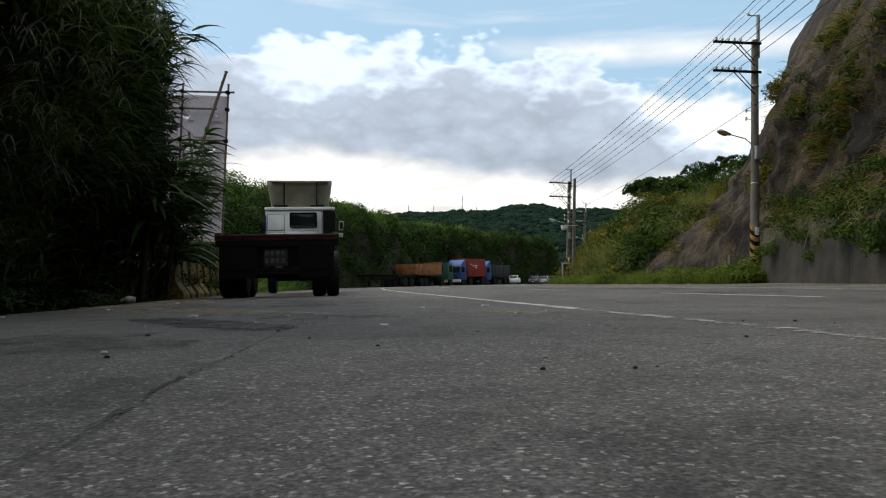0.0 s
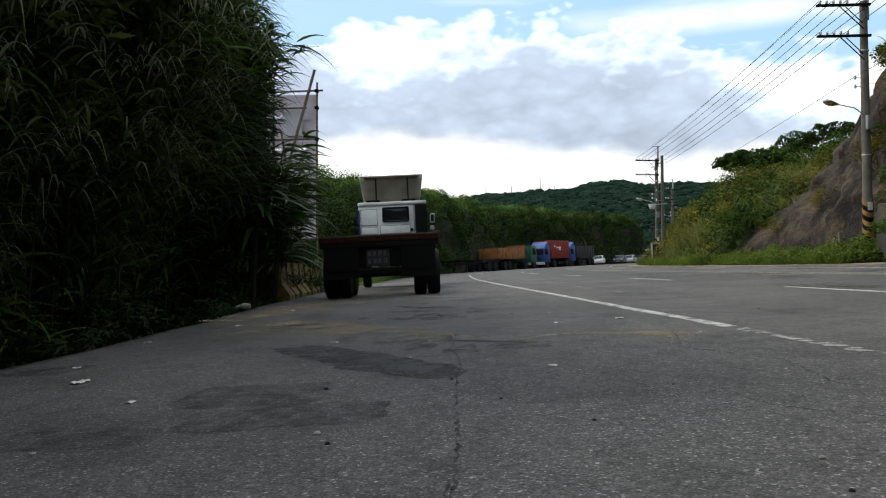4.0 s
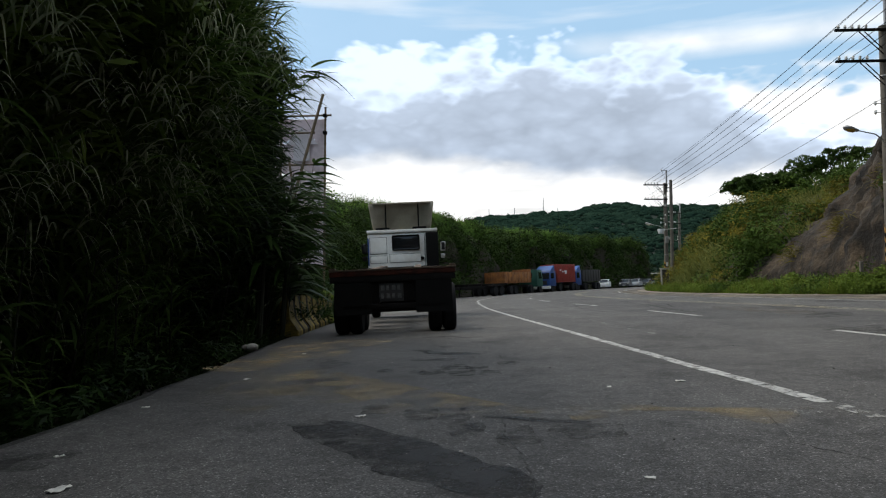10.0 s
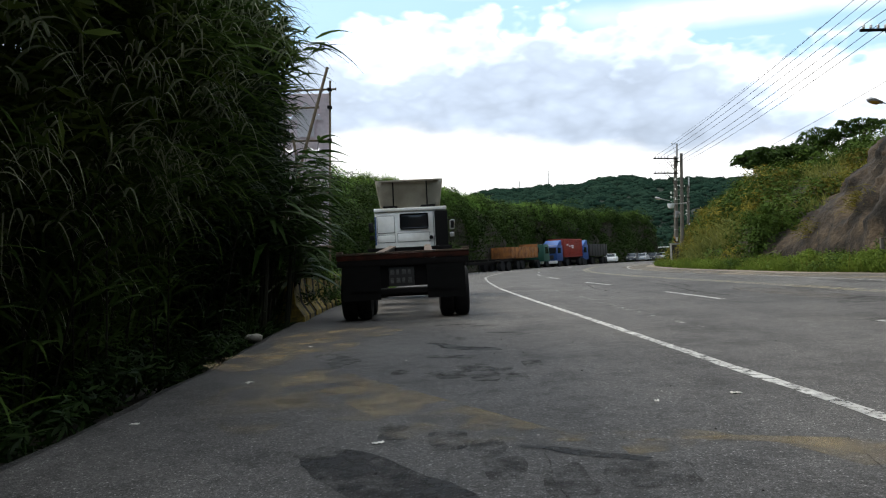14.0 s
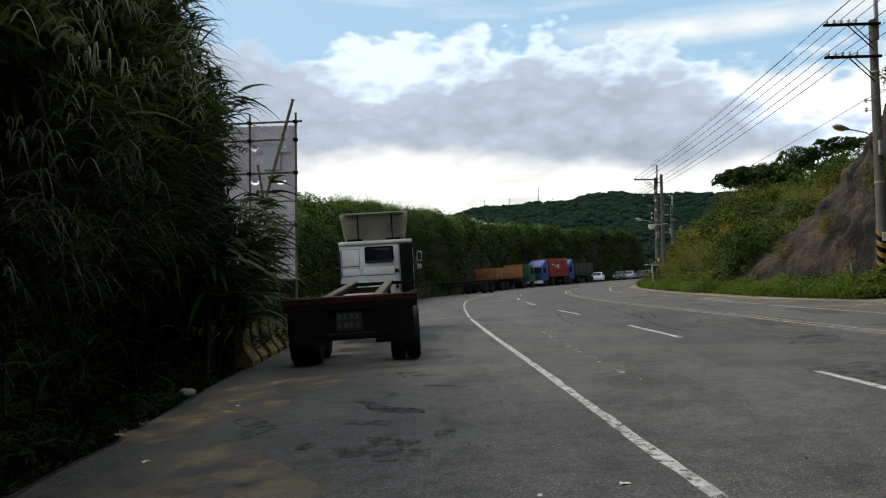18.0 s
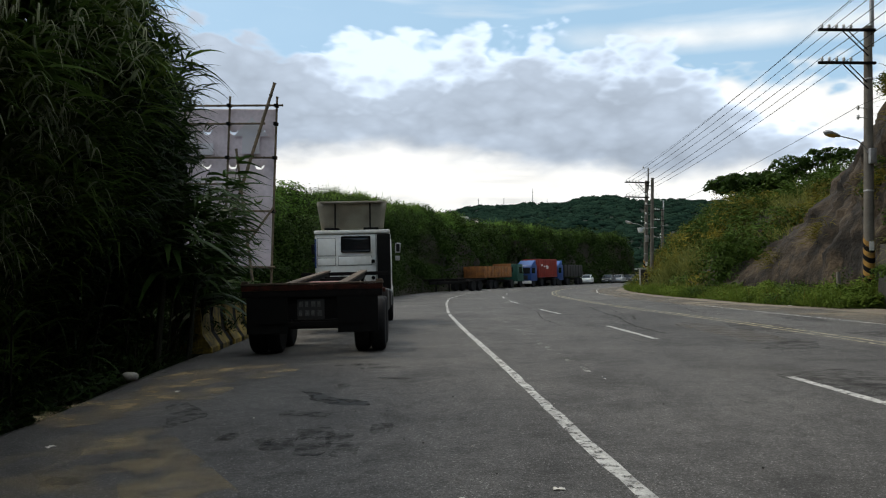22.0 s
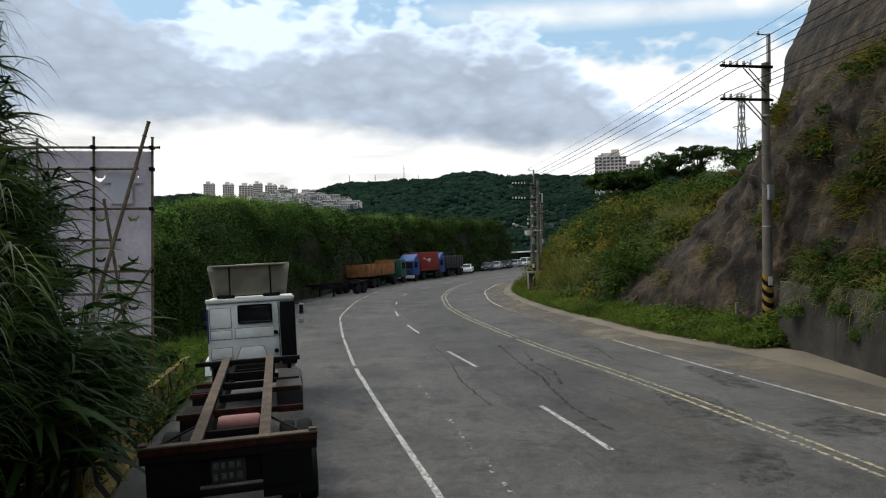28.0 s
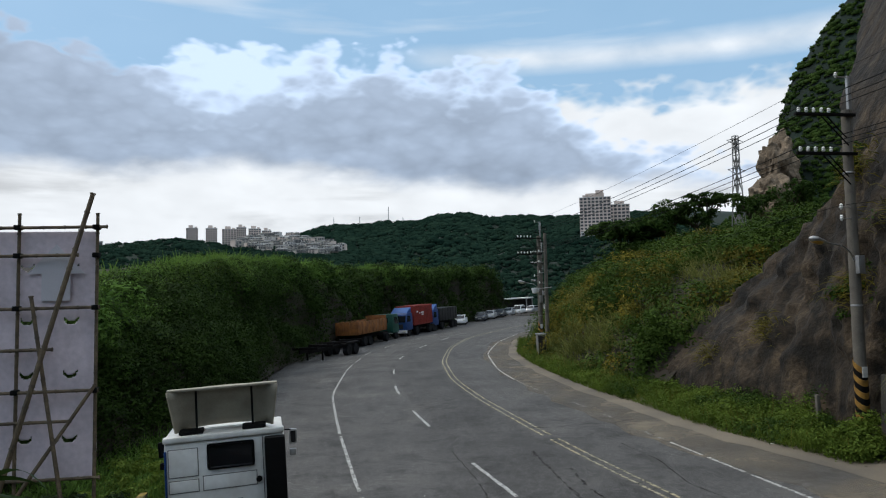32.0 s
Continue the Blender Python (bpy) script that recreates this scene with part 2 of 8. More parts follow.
def asphalt_mat(tone=1.0):
    ma = bpy.data.materials.new("asphalt" if tone == 1 else "newer_asphalt" if tone < 0.85 else "dark_asphalt")
    ma.use_nodes = True
    nt = ma.node_tree
    b = nt.nodes["Principled BSDF"]
    N, L = nt.nodes.new, nt.links.new
    tc = N("ShaderNodeTexCoord").outputs["Object"]

    def tex(kind, scale, detail=4, vec=tc):
        n = N(kind)
        n.inputs["Scale"].default_value = scale
        if "Noise" in kind:
            n.inputs["Detail"].default_value = detail
        L(vec, n.inputs["Vector"])
        return n.outputs[0]

    def ramp(x, stops):
        r = N("ShaderNodeValToRGB")
        while len(r.color_ramp.elements) < len(stops):
            r.color_ramp.elements.new(0.5)
        for e, (p, c) in zip(r.color_ramp.elements, stops):
            e.position, e.color = p, (c, c, c, 1) if isinstance(c, float) else (*(v * tone for v in c), 1)
        L(x, r.inputs[0])
        return r.outputs[0]

    def mul(a, c):
        mx = N("ShaderNodeMix")
        mx.data_type, mx.blend_type = "RGBA", "MULTIPLY"
        mx.inputs[0].default_value = 1.0
        L(a, mx.inputs[6]), L(c, mx.inputs[7])
        return mx.outputs[2]

    mp = N("ShaderNodeMapping")
    mp.inputs["Scale"].default_value = (1.0, 0.22, 1.0)
    L(tc, mp.inputs[0])
    patches = ramp(tex("ShaderNodeTexNoise", 0.35, 7), [(0.30, (0.079, 0.0775, 0.0765)), (0.55, (0.106, 0.1035, 0.1015)), (0.75, (0.131, 0.126, 0.120))])
    streaks = ramp(tex("ShaderNodeTexNoise", 1.1, 5, mp.outputs[0]), [(0.30, 0.86), (0.5, 1.0), (0.72, 1.08)])
    grain = ramp(tex("ShaderNodeTexNoise", 120.0, 2), [(0.30, 0.52), (0.52, 0.97), (0.70, 1.5)])
    vor = N("ShaderNodeTexVoronoi")
    vor.inputs["Scale"].default_value = 125.0
    L(tc, vor.inputs["Vector"])
    sepc = N("ShaderNodeSeparateColor")
    L(vor.outputs["Color"], sepc.inputs[0])
    stones = ramp(sepc.outputs[0], [(0.0, 0.66), (0.80, 0.94), (0.94, 1.3), (1.0, 2.7)])
    oil = ramp(tex("ShaderNodeTexNoise", 1.7, 5), [(0.28, 0.74), (0.42, 1.0)])
    mottle = ramp(tex("ShaderNodeTexNoise", 5.0, 9), [(0.34, 0.82), (0.48, 0.99), (0.66, 1.10)])
    coarse = ramp(tex("ShaderNodeTexNoise", 34.0, 4), [(0.34, 0.74), (0.52, 1.0), (0.68, 1.22)])
    worn = ramp(tex("ShaderNodeTexNoise", 0.9, 9), [(0.36, 0.80), (0.43, 1.0), (0.62, 1.04)])
    c = mul(mul(mul(mul(mul(mul(mul(patches, streaks), grain), stones), oil), mottle), coarse), worn)
    L(c, b.inputs["Base Color"])
    b.inputs["Roughness"].default_value, b.inputs["Specular IOR Level"].default_value = 0.85, 0.16
    bp = N("ShaderNodeBump")
    bp.inputs["Strength"].default_value, bp.inputs["Distance"].default_value = 0.55, 0.006
    L(tex("ShaderNodeTexNoise", 95.0, 3), bp.inputs["Height"])
    L(bp.outputs[0], b.inputs["Normal"])
    return ma


def rock_mat():
    ma = mat("shotcrete_rock", (0.066, 0.050, 0.033), 0.95, 0.5, 0.45, 0.55, col2=(0.016, 0.0128, 0.009), fine=6.0)
    nt = ma.node_tree
    N, L = nt.nodes.new, nt.links.new
    b = nt.nodes["Principled BSDF"]
    old = b.inputs["Base Color"].links[0].from_socket
    tc = N("ShaderNodeTexCoord").outputs["Object"]

    def layer(prev, squash, scale, lo, hi, dark, light):
        mp = N("ShaderNodeMapping")
        mp.inputs["Scale"].default_value = (1.0, 1.0, squash)
        L(tc, mp.inputs[0])
        n = N("ShaderNodeTexNoise")
        n.inputs["Scale"].default_value, n.inputs["Detail"].default_value, n.inputs["Roughness"].default_value = scale, 8, 0.6
        L(mp.outputs[0], n.inputs["Vector"])
        r = N("ShaderNodeValToRGB")
        r.color_ramp.elements[0].position, r.color_ramp.elements[1].position = lo, hi
        r.color_ramp.elements[0].color, r.color_ramp.elements[1].color = (*dark, 1), (*light, 1)
        L(n.outputs[0], r.inputs[0])
        mx = N("ShaderNodeMix")
        mx.data_type, mx.blend_type = "RGBA", "MULTIPLY"
        mx.inputs[0].default_value = 1.0
        L(prev, mx.inputs[6]), L(r.outputs[0], mx.inputs[7])
        return mx.outputs[2], n.outputs[0]

    c, _ = layer(old, 0.10, 1.3, 0.36, 0.60, (0.42, 0.41, 0.40), (1.14, 1.10, 1.05))
    c, blotch = layer(c, 0.8, 1.1, 0.40, 0.56, (0.24, 0.24, 0.23), (1.15, 1.12, 1.08))
    c, grit = layer(c, 1.0, 16.0, 0.35, 0.65, (0.80, 0.79, 0.78), (1.18, 1.17, 1.16))
    L(c, b.inputs["Base Color"])
    bp = b.inputs["Normal"].links[0].from_node
    b2 = N("ShaderNodeBump")
    b2.inputs["Strength"].default_value, b2.inputs["Distance"].default_value = 0.8, 0.25
    L(blotch, b2.inputs["Height"])
    L(b2.outputs[0], bp.inputs["Normal"])
    return ma


ASPHALT = asphalt_mat()
ASPHALT_NEW = asphalt_mat(0.84)
ASPHALT_NEAR = asphalt_mat(0.94)
ROCK = rock_mat()
M_SOIL = mat("soil", (0.035, 0.028, 0.02), 0.95, 0.4, 0.6, 0.4, fine=18)
M_SAND = mat("sandy_concrete", (0.185, 0.155, 0.115), 0.92, 0.3, 0.5, 0.25, col2=(0.11, 0.096, 0.078), fine=40)
M_SANDDRIFT = ragged(mat("drifted_sand", (0.20, 0.17, 0.125), 0.95, 0.3, 0.6, 0.2, col2=(0.12, 0.105, 0.085), fine=60), 0.5, 0.30, 0.72)
M_WHITE_LINE = ragged(mat("worn_white_paint", (0.50, 0.50, 0.48), 0.7, 0.35, 6.0, 0.2, col2=(0.28, 0.28, 0.27), fine=70), 16.0, 0.34, 0.50)
M_FARLINE = ragged(mat("faded_white_paint", (0.46, 0.46, 0.44), 0.75, 0.3, 6.0, 0.2, col2=(0.30, 0.30, 0.29), fine=70), 12.0, 0.36, 0.52)
M_YELLOW_LINE = ragged(mat("worn_yellow_paint", (0.43, 0.37, 0.215), 0.7, 0.3, 0.6, 0.2, col2=(0.30, 0.28, 0.20), fine=70), 7.0, 0.36, 0.56)
M_CONC = mat("weathered_concrete", (0.052, 0.047, 0.039), 0.9, 0.6, 1.0, 0.5, col2=(0.017, 0.0155, 0.013), fine=25)
M_POLE = mat("pole_concrete", (0.150, 0.135, 0.112), 0.85, 0.25, 2.0, 0.2, col2=(0.09, 0.08, 0.068), fine=40)
M_DARKMETAL = mat("dark_painted_steel", (0.009, 0.008, 0.008), 0.8, 0.4, 5.0, 0.2, fine=30, spec=0.12)
M_STEEL = mat("galvanised_steel", (0.42, 0.42, 0.42), 0.5, 0.2, 6.0, 0.1, 0.8, fine=50)
M_PORC = mat("white_porcelain", (0.78, 0.78, 0.76), 0.25, 0.05, 8.0, 0.0)
M_BLACK = mat("black_paint", (0.006, 0.006, 0.006), 0.8, 0.3, 5.0, 0.1, spec=0.12)
M_STRIPE = mat("orange_stripe_paint", (0.36, 0.19, 0.03), 0.75, 0.4, 4.0, 0.15, col2=(0.17, 0.09, 0.02))
M_BARRIER = mat("dirty_barrier_yellow", (0.26, 0.185, 0.025), 0.8, 0.5, 5.0, 0.2, col2=(0.06, 0.047, 0.014), fine=22)
M_BAMBOO = mat("weathered_bamboo", (0.17, 0.125, 0.075), 0.7, 0.4, 5.0, 0.2, col2=(0.08, 0.06, 0.04), fine=30)
M_BANNER = mat("banner_cloth_back", (0.74, 0.64, 0.69), 0.75, 0.14, 0.7, 0.06, col2=(0.62, 0.54, 0.58), fine=8)
M_PRINT = mat("banner_print_showing_through", (0.64, 0.62, 0.66), 0.75, 0.12, 0.9, 0.05)
M_CAB = mat("white_cab_paint", (0.82, 0.82, 0.79), 0.4, 0.07, 1.6, 0.0, col2=(0.62, 0.60, 0.55), fine=9)
M_PANELSHADE = mat("panel_shade_line", (0.22, 0.215, 0.20), 0.7, 0.3, 4.0, 0.05)
M_CREAM = mat("dusty_cream_plastic", (0.40, 0.365, 0.285), 0.6, 0.22, 2.0, 0.05, col2=(0.27, 0.245, 0.19))
M_GLASS = mat("dark_cab_glass", (0.012, 0.013, 0.015), 0.08, 0.05, 2.0, 0.0)
M_RUBBER = mat("tyre_rubber", (0.015, 0.0155, 0.017), 0.9, 0.3, 8.0, 0.2, spec=0.15)
M_RUST = mat("rusty_red_steel", (0.066, 0.017, 0.010), 0.85, 0.5, 4.0, 0.25, col2=(0.016, 0.008, 0.006), fine=30, spec=0.15)
M_PLANK = mat("dusty_rail_top", (0.110, 0.076, 0.052), 0.85, 0.4, 4.0, 0.2, col2=(0.050, 0.038, 0.028), fine=30)
M_TANK = mat("faded_red_tank", (0.32, 0.14, 0.13), 0.6, 0.25, 5.0, 0.1)
M_BLUE = mat("blue_truck_paint", (0.014, 0.055, 0.20), 0.4, 0.25, 2.0, 0.05)
M_LBLUE = mat("light_blue_paint", (0.020, 0.090, 0.30), 0.45, 0.2, 2.0, 0.05)
M_RED = mat("red_container_paint", (0.27, 0.032, 0.022), 0.55, 0.3, 1.5, 0.08)
M_ORANGE = mat("orange_tipper_paint", (0.32, 0.125, 0.030), 0.7, 0.4, 1.5, 0.1, col2=(0.15, 0.060, 0.022))
M_GREEN = mat("green_truck_paint", (0.012, 0.075, 0.055), 0.5, 0.25, 2.0, 0.05)
M_DGREY = mat("dark_grey_paint", (0.028, 0.027, 0.027), 0.6, 0.3, 2.0, 0.05)
M_DUSTYGREY = mat("dusty_grey_figures", (0.12, 0.12, 0.115), 0.85, 0.45, 12.0, 0.1, col2=(0.06, 0.06, 0.06))
M_CARW = mat("white_car_paint", (0.70, 0.71, 0.72), 0.3, 0.08, 2.0, 0.0)
M_CARS = mat("silver_car_paint", (0.42, 0.43, 0.45), 0.3, 0.1, 2.0, 0.0, 0.4)
M_CARD = mat("dark_car_paint", (0.05, 0.055, 0.065), 0.3, 0.1, 2.0, 0.0)
M_LAMP = mat("lamp_glass", (0.75, 0.72, 0.60), 0.2, 0.05, 4.0, 0.0)
M_AMBER = mat("amber_lamp_cover", (0.45, 0.26, 0.05), 0.3, 0.1, 4.0, 0.0)
M_WALLW = mat("pale_facade", (0.62, 0.615, 0.60), 0.8, 0.15, 0.1, 0.05, fine=2)
M_WALLC = mat("cream_facade", (0.40, 0.385, 0.35), 0.8, 0.2, 0.1, 0.05, fine=2)
M_WALLG = mat("grey_facade", (0.17, 0.17, 0.165), 0.8, 0.2, 0.1, 0.05, fine=2)
M_WALLP = mat("pinkish_tile_facade", (0.60, 0.51, 0.46), 0.8, 0.15, 0.1, 0.05, fine=2)
M_WINDOW = mat("far_window_glass", (0.05, 0.06, 0.07), 0.2, 0.1, 1.0, 0.0)
M_WET = ragged(mat("damp_dark_asphalt", (0.030, 0.030, 0.031), 0.75, 0.6, 3.0, 0.6, fine=110, spec=0.2), 2.2, 0.36, 0.56)
M_CRACKLINE = ragged(mat("crack_shadow_dirt", (0.026, 0.025, 0.024), 0.95, 0.3, 8.0, 0.2), 5.0, 0.40, 0.72)
M_CRACK = mat("crack_dirt", (0.020, 0.019, 0.018), 0.95, 0.3, 8.0, 0.2)
M_DUST = ragged(mat("sand_dusting", (0.29, 0.235, 0.145), 0.95, 0.35, 2.0, 0.3, col2=(0.21, 0.17, 0.11), fine=90), 1.6, 0.45, 0.82)
M_DIRT = ragged(mat("orange_brown_dirt", (0.36, 0.275, 0.155), 0.95, 0.35, 1.5, 0.3, col2=(0.25, 0.195, 0.12), fine=90), 1.5, 0.44, 0.74)
M_TAR = ragged(mat("worn_tar_seam", (0.064, 0.060, 0.057), 0.85, 0.35, 4.0, 0.3, fine=80, spec=0.15), 3.0, 0.38, 0.66)
M_STAIN = ragged(mat("old_oil_stain", (0.036, 0.035, 0.034), 0.8, 0.35, 5.0, 0.3, fine=90, spec=0.2), 6.0, 0.42, 0.74)
M_BROKEN = ragged(mat("broken_asphalt_dirt", (0.046, 0.045, 0.044), 0.9, 0.5, 3.0, 0.6, fine=70), 4.5, 0.40, 0.85)
M_PALEWEAR = ragged(mat("pale_worn_asphalt", (0.135, 0.120, 0.102), 0.9, 0.35, 3.0, 0.4, fine=90), 2.2, 0.36, 0.80)
M_OLDPAINT = ragged(mat("worn_off_paint", (0.33, 0.33, 0.315), 0.8, 0.3, 6.0, 0.2, fine=70), 9.0, 0.47, 0.60)
M_BARK = mat("bark", (0.09, 0.07, 0.055), 0.9, 0.35, 4.0, 0.4, fine=20)
M_STALK = mat("dark_reed_stalk", (0.012, 0.014, 0.006), 0.8, 0.3, 4.0, 0.1)
M_PAPER = mat("litter_paper", (0.65, 0.64, 0.60), 0.7, 0.15, 10.0, 0.1)
M_STONE = mat("pale_stone", (0.38, 0.36, 0.33), 0.9, 0.3, 12.0, 0.3)
L_REED = leaf_mat("reed_leaf", (0.005, 0.015, 0.003), (0.080, 0.138, 0.030), 0.32, 0.6, 0.9, 0.04)
L_BAMB = leaf_mat("bamboo_leaf", (0.005, 0.014, 0.003), (0.106, 0.160, 0.028), 0.32, 0.6, 0.5, 0.06)
# bank leaves carry the light in their colour: crest lit, face shaded
L_HEDGE = leaf_mat("lit_reed_leaf", (0.025, 0.068, 0.010), (0.205, 0.32, 0.070), 0.4, 0.7, 0.16, single=0.2)
L_FACESHADE = leaf_mat("shaded_face_leaf", (0.001, 0.006, 0.001), (0.040, 0.074, 0.013), 0.12, 0.7, 0.55, single=0.2)
L_CREST = leaf_mat("lit_green_leaf", (0.006, 0.028, 0.005), (0.140, 0.250, 0.048), 0.25, 0.7, 0.4, single=0.2)
# lighter reed colour that stands in for highlights on the blades
L_ARCH = leaf_mat("sheen_reed_blade", (0.044, 0.068, 0.030), (0.29, 0.33, 0.20), 0.35, 0.5, 0.6, 0.15)
L_HILL = leaf_mat("hillside_leaf", (0.020, 0.029, 0.004), (0.235, 0.195, 0.031), 0.3, 0.7, 0.4, single=0.1)
L_PALE = leaf_mat("pale_silvergrass", (0.045, 0.068, 0.016), (0.28, 0.285, 0.085), 0.35, 0.6, 0.3, single=0.2)
L_HILLD = leaf_mat("hillside_dark_leaf", (0.004, 0.017, 0.003), (0.066, 0.112, 0.017), 0.12, 0.7, 0.3, single=0.2)
L_WEED = leaf_mat("weed_leaf", (0.016, 0.042, 0.006), (0.155, 0.218, 0.034), 0.3, 0.65, 0.6, single=0.2)
# leaf tones with the light put in: first shaded, then lit green
L_SHADEREED = leaf_mat("shaded_reed_leaf", (0.003, 0.008, 0.002), (0.022, 0.046, 0.010), 0.2, 0.55, 0.9, 0.06)
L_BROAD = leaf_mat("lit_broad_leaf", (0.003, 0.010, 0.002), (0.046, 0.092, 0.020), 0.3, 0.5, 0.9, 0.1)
L_DRY = leaf_mat("dry_grass", (0.06, 0.055, 0.012), (0.22, 0.19, 0.045), 0.3, 0.7, 0.5)
L_TREE = leaf_mat("tree_leaf", (0.010, 0.030, 0.006), (0.055, 0.095, 0.018), 0.25, 0.65, 0.2, single=0.2)
# distant haze is mixed into this leaf colour as a bluish tint
L_FAR = leaf_mat("hazed_forest_leaf", (0.006, 0.018, 0.014), (0.023, 0.046, 0.031), 0.1, 0.9, 0.03, 0.0, single=0.2)


# ---------------------------------------------------------------- building helpers
def gz(x, y):
    """Height of the road's plane: it rises to the right and ahead, and levels out far away."""
    cx = 40 * np.tanh(np.asarray(x, float) / 40)
    cy = 160 * np.tanh(np.asarray(y, float) / 160)
    return 0.0439 * (cx + (np.asarray(x) - cx) * 0.0) + 0.0065 * cy


def gplane(x, y, rz=0.0):
    """A pose on the road's plane, leaning with it, turned by rz degrees."""
    n = Vector((-0.0439, -0.0065, 1)).normalized()
    q = Vector((0, 0, 1)).rotation_difference(n)
    return Matrix.Translation((x, y, float(gz(x, y)))) @ q.to_matrix().to_4x4() @ pose(0, 0, 0, 0, 0, rz)


def smooth_by(ob, angle=40):
    ob.data.shade_smooth()
    ob.data.set_sharp_from_angle(angle=radians(angle))
    return ob


def part(name, bm, material, parent=None, label="", smooth=True):
    me = bpy.data.meshes.new(name)
    bm.to_mesh(me)
    bm.free()
    me.materials.append(material)
    ob = new(name, me)
    if parent is not None:
        ob.parent = parent
    if label:
        ob["label"] = label
    if smooth:
        smooth_by(ob)
    return ob


def raw(name, verts, faces, material, parent=None, smooth=False):
    """A mesh from arrays of vertices and faces, all faces with as many corners."""
    verts, faces = np.asarray(verts, np.float32), np.asarray(faces, np.int32)
    me = bpy.data.meshes.new(name)
    k = faces.shape[1]
    me.vertices.add(len(verts))
    me.vertices.foreach_set("co", verts.ravel())
    me.loops.add(faces.size)
    me.loops.foreach_set("vertex_index", faces.ravel())
    me.polygons.add(len(faces))
    me.polygons.foreach_set("loop_start", np.arange(0, faces.size, k, dtype=np.int32))
    me.update(calc_edges=True)
    me.validate()
    me.materials.append(material)
    if smooth:
        me.shade_smooth()
    ob = new(name, me)
    if parent is not None:
        ob.parent = parent
    return ob


def thing(name, m, label, category, group="", kind=""):
    e = new(name)
    e.matrix_world = m
    e.empty_display_size = 0.3
    return tagged(e, label, category, group, kind)


def box(bm, x0, x1, y0, y1, z0, z1, bevel=0.0, taper=None):
    """A box with rounded edges. taper: how far the top draws in, in x and y."""
    vs = []
    for z, f in ((z0, 0), (z1, 1)):
        tx, ty = (taper if taper and f else (0, 0))
        for x, y in ((x0 + tx, y0 + ty), (x1 - tx, y0 + ty), (x1 - tx, y1 - ty), (x0 + tx, y1 - ty)):
            vs.append(bm.verts.new((x, y, z)))
    fs = [bm.faces.new([vs[i] for i in f]) for f in ((3, 2, 1, 0), (4, 5, 6, 7), (0, 1, 5, 4), (1, 2, 6, 5), (2, 3, 7, 6), (3, 0, 4, 7))]
    if bevel:
        edges = list({e for f in fs for e in f.edges})
        bmesh.ops.bevel(bm, geom=edges, offset=bevel, segments=2, affect="EDGES", profile=0.6)
    return bm


def boxm(*a, **k):
    return box(bmesh.new(), *a, **k)


def rod(bm, p0, p1, r0, r1=None, n=10, caps=True):
    """A round bar from p0 to p1, tapering from r0 to r1."""
    p0, p1 = Vector(p0), Vector(p1)
    r1 = r0 if r1 is None else r1
    d = (p1 - p0).normalized()
    a = d.orthogonal().normalized()
    b = d.cross(a)
    rings = []
    for p, r in ((p0, r0), (p1, r1)):
        rings.append([bm.verts.new(p + (a * math.cos(2 * math.pi * i / n) + b * math.sin(2 * math.pi * i / n)) * r) for i in range(n)])
    for i in range(n):
        j = (i + 1) % n
        bm.faces.new((rings[0][i], rings[0][j], rings[1][j], rings[1][i]))
    if caps:
        bm.faces.new(rings[0][::-1])
        bm.faces.new(rings[1])
    return bm


def rodm(*a, **k):
    return rod(bmesh.new(), *a, **k)


def lathe(profile, axis="z", n=20):
    """A turned shape: profile of (radius, place along the axis)."""
    bm = bmesh.new()
    rings = []
    for r, h in profile:
        ring = []
        for i in range(n):
            c, s = math.cos(2 * math.pi * i / n) * r, math.sin(2 * math.pi * i / n) * r
            ring.append(bm.verts.new({"z": (c, s, h), "x": (h, c, s), "y": (s, h, c)}[axis]))
        rings.append(ring)
    for a, b in zip(rings, rings[1:]):
        for i in range(n):
            j = (i + 1) % n
            bm.faces.new((a[i], a[j], b[j], b[i]))
    bm.faces.new(rings[0][::-1])
    bm.faces.new(rings[-1])
    return bm


def prism(poly, a0, a1, axis="x", bevel=0.0):
    """A flat outline drawn out along an axis."""
    bm = bmesh.new()
    def at(u, v, w):
        return {"x": (w, u, v), "y": (u, w, v), "z": (u, v, w)}[axis]
    A = [bm.verts.new(at(u, v, a0)) for u, v in poly]
    B = [bm.verts.new(at(u, v, a1)) for u, v in poly]
    n = len(poly)
    bm.faces.new(A[::-1])
    bm.faces.new(B)
    for i in range(n):
        bm.faces.new((A[i], A[(i + 1) % n], B[(i + 1) % n], B[i]))
    bmesh.ops.recalc_face_normals(bm, faces=bm.faces)
    if bevel:
        bmesh.ops.bevel(bm, geom=list(bm.edges), offset=bevel, segments=2, affect="EDGES", profile=0.6)
    return bm


def interp(pts, n=None, step=1.0):
    """Points along a smooth line through pts (x as a function of y)."""
    p = np.array(pts, float)
    y = np.arange(p[0, 1], p[-1, 1] + 1e-6, step)
    # monotone parameter y; smoothed piecewise line
    x = np.interp(y, p[:, 1], p[:, 0])
    k = max(3, int(5 / step) | 1)
    xp = np.pad(x, k // 2, mode="reflect", reflect_type="odd")
    x = np.convolve(xp, np.ones(k) / k, "valid")
    return np.stack([x, y], 1)


def offset(line, d):
    """The line moved d to its right."""
    t = np.gradient(line, axis=0)
    t /= np.linalg.norm(t, axis=1)[:, None]
    return line + np.stack([t[:, 1], -t[:, 0]], 1) * d


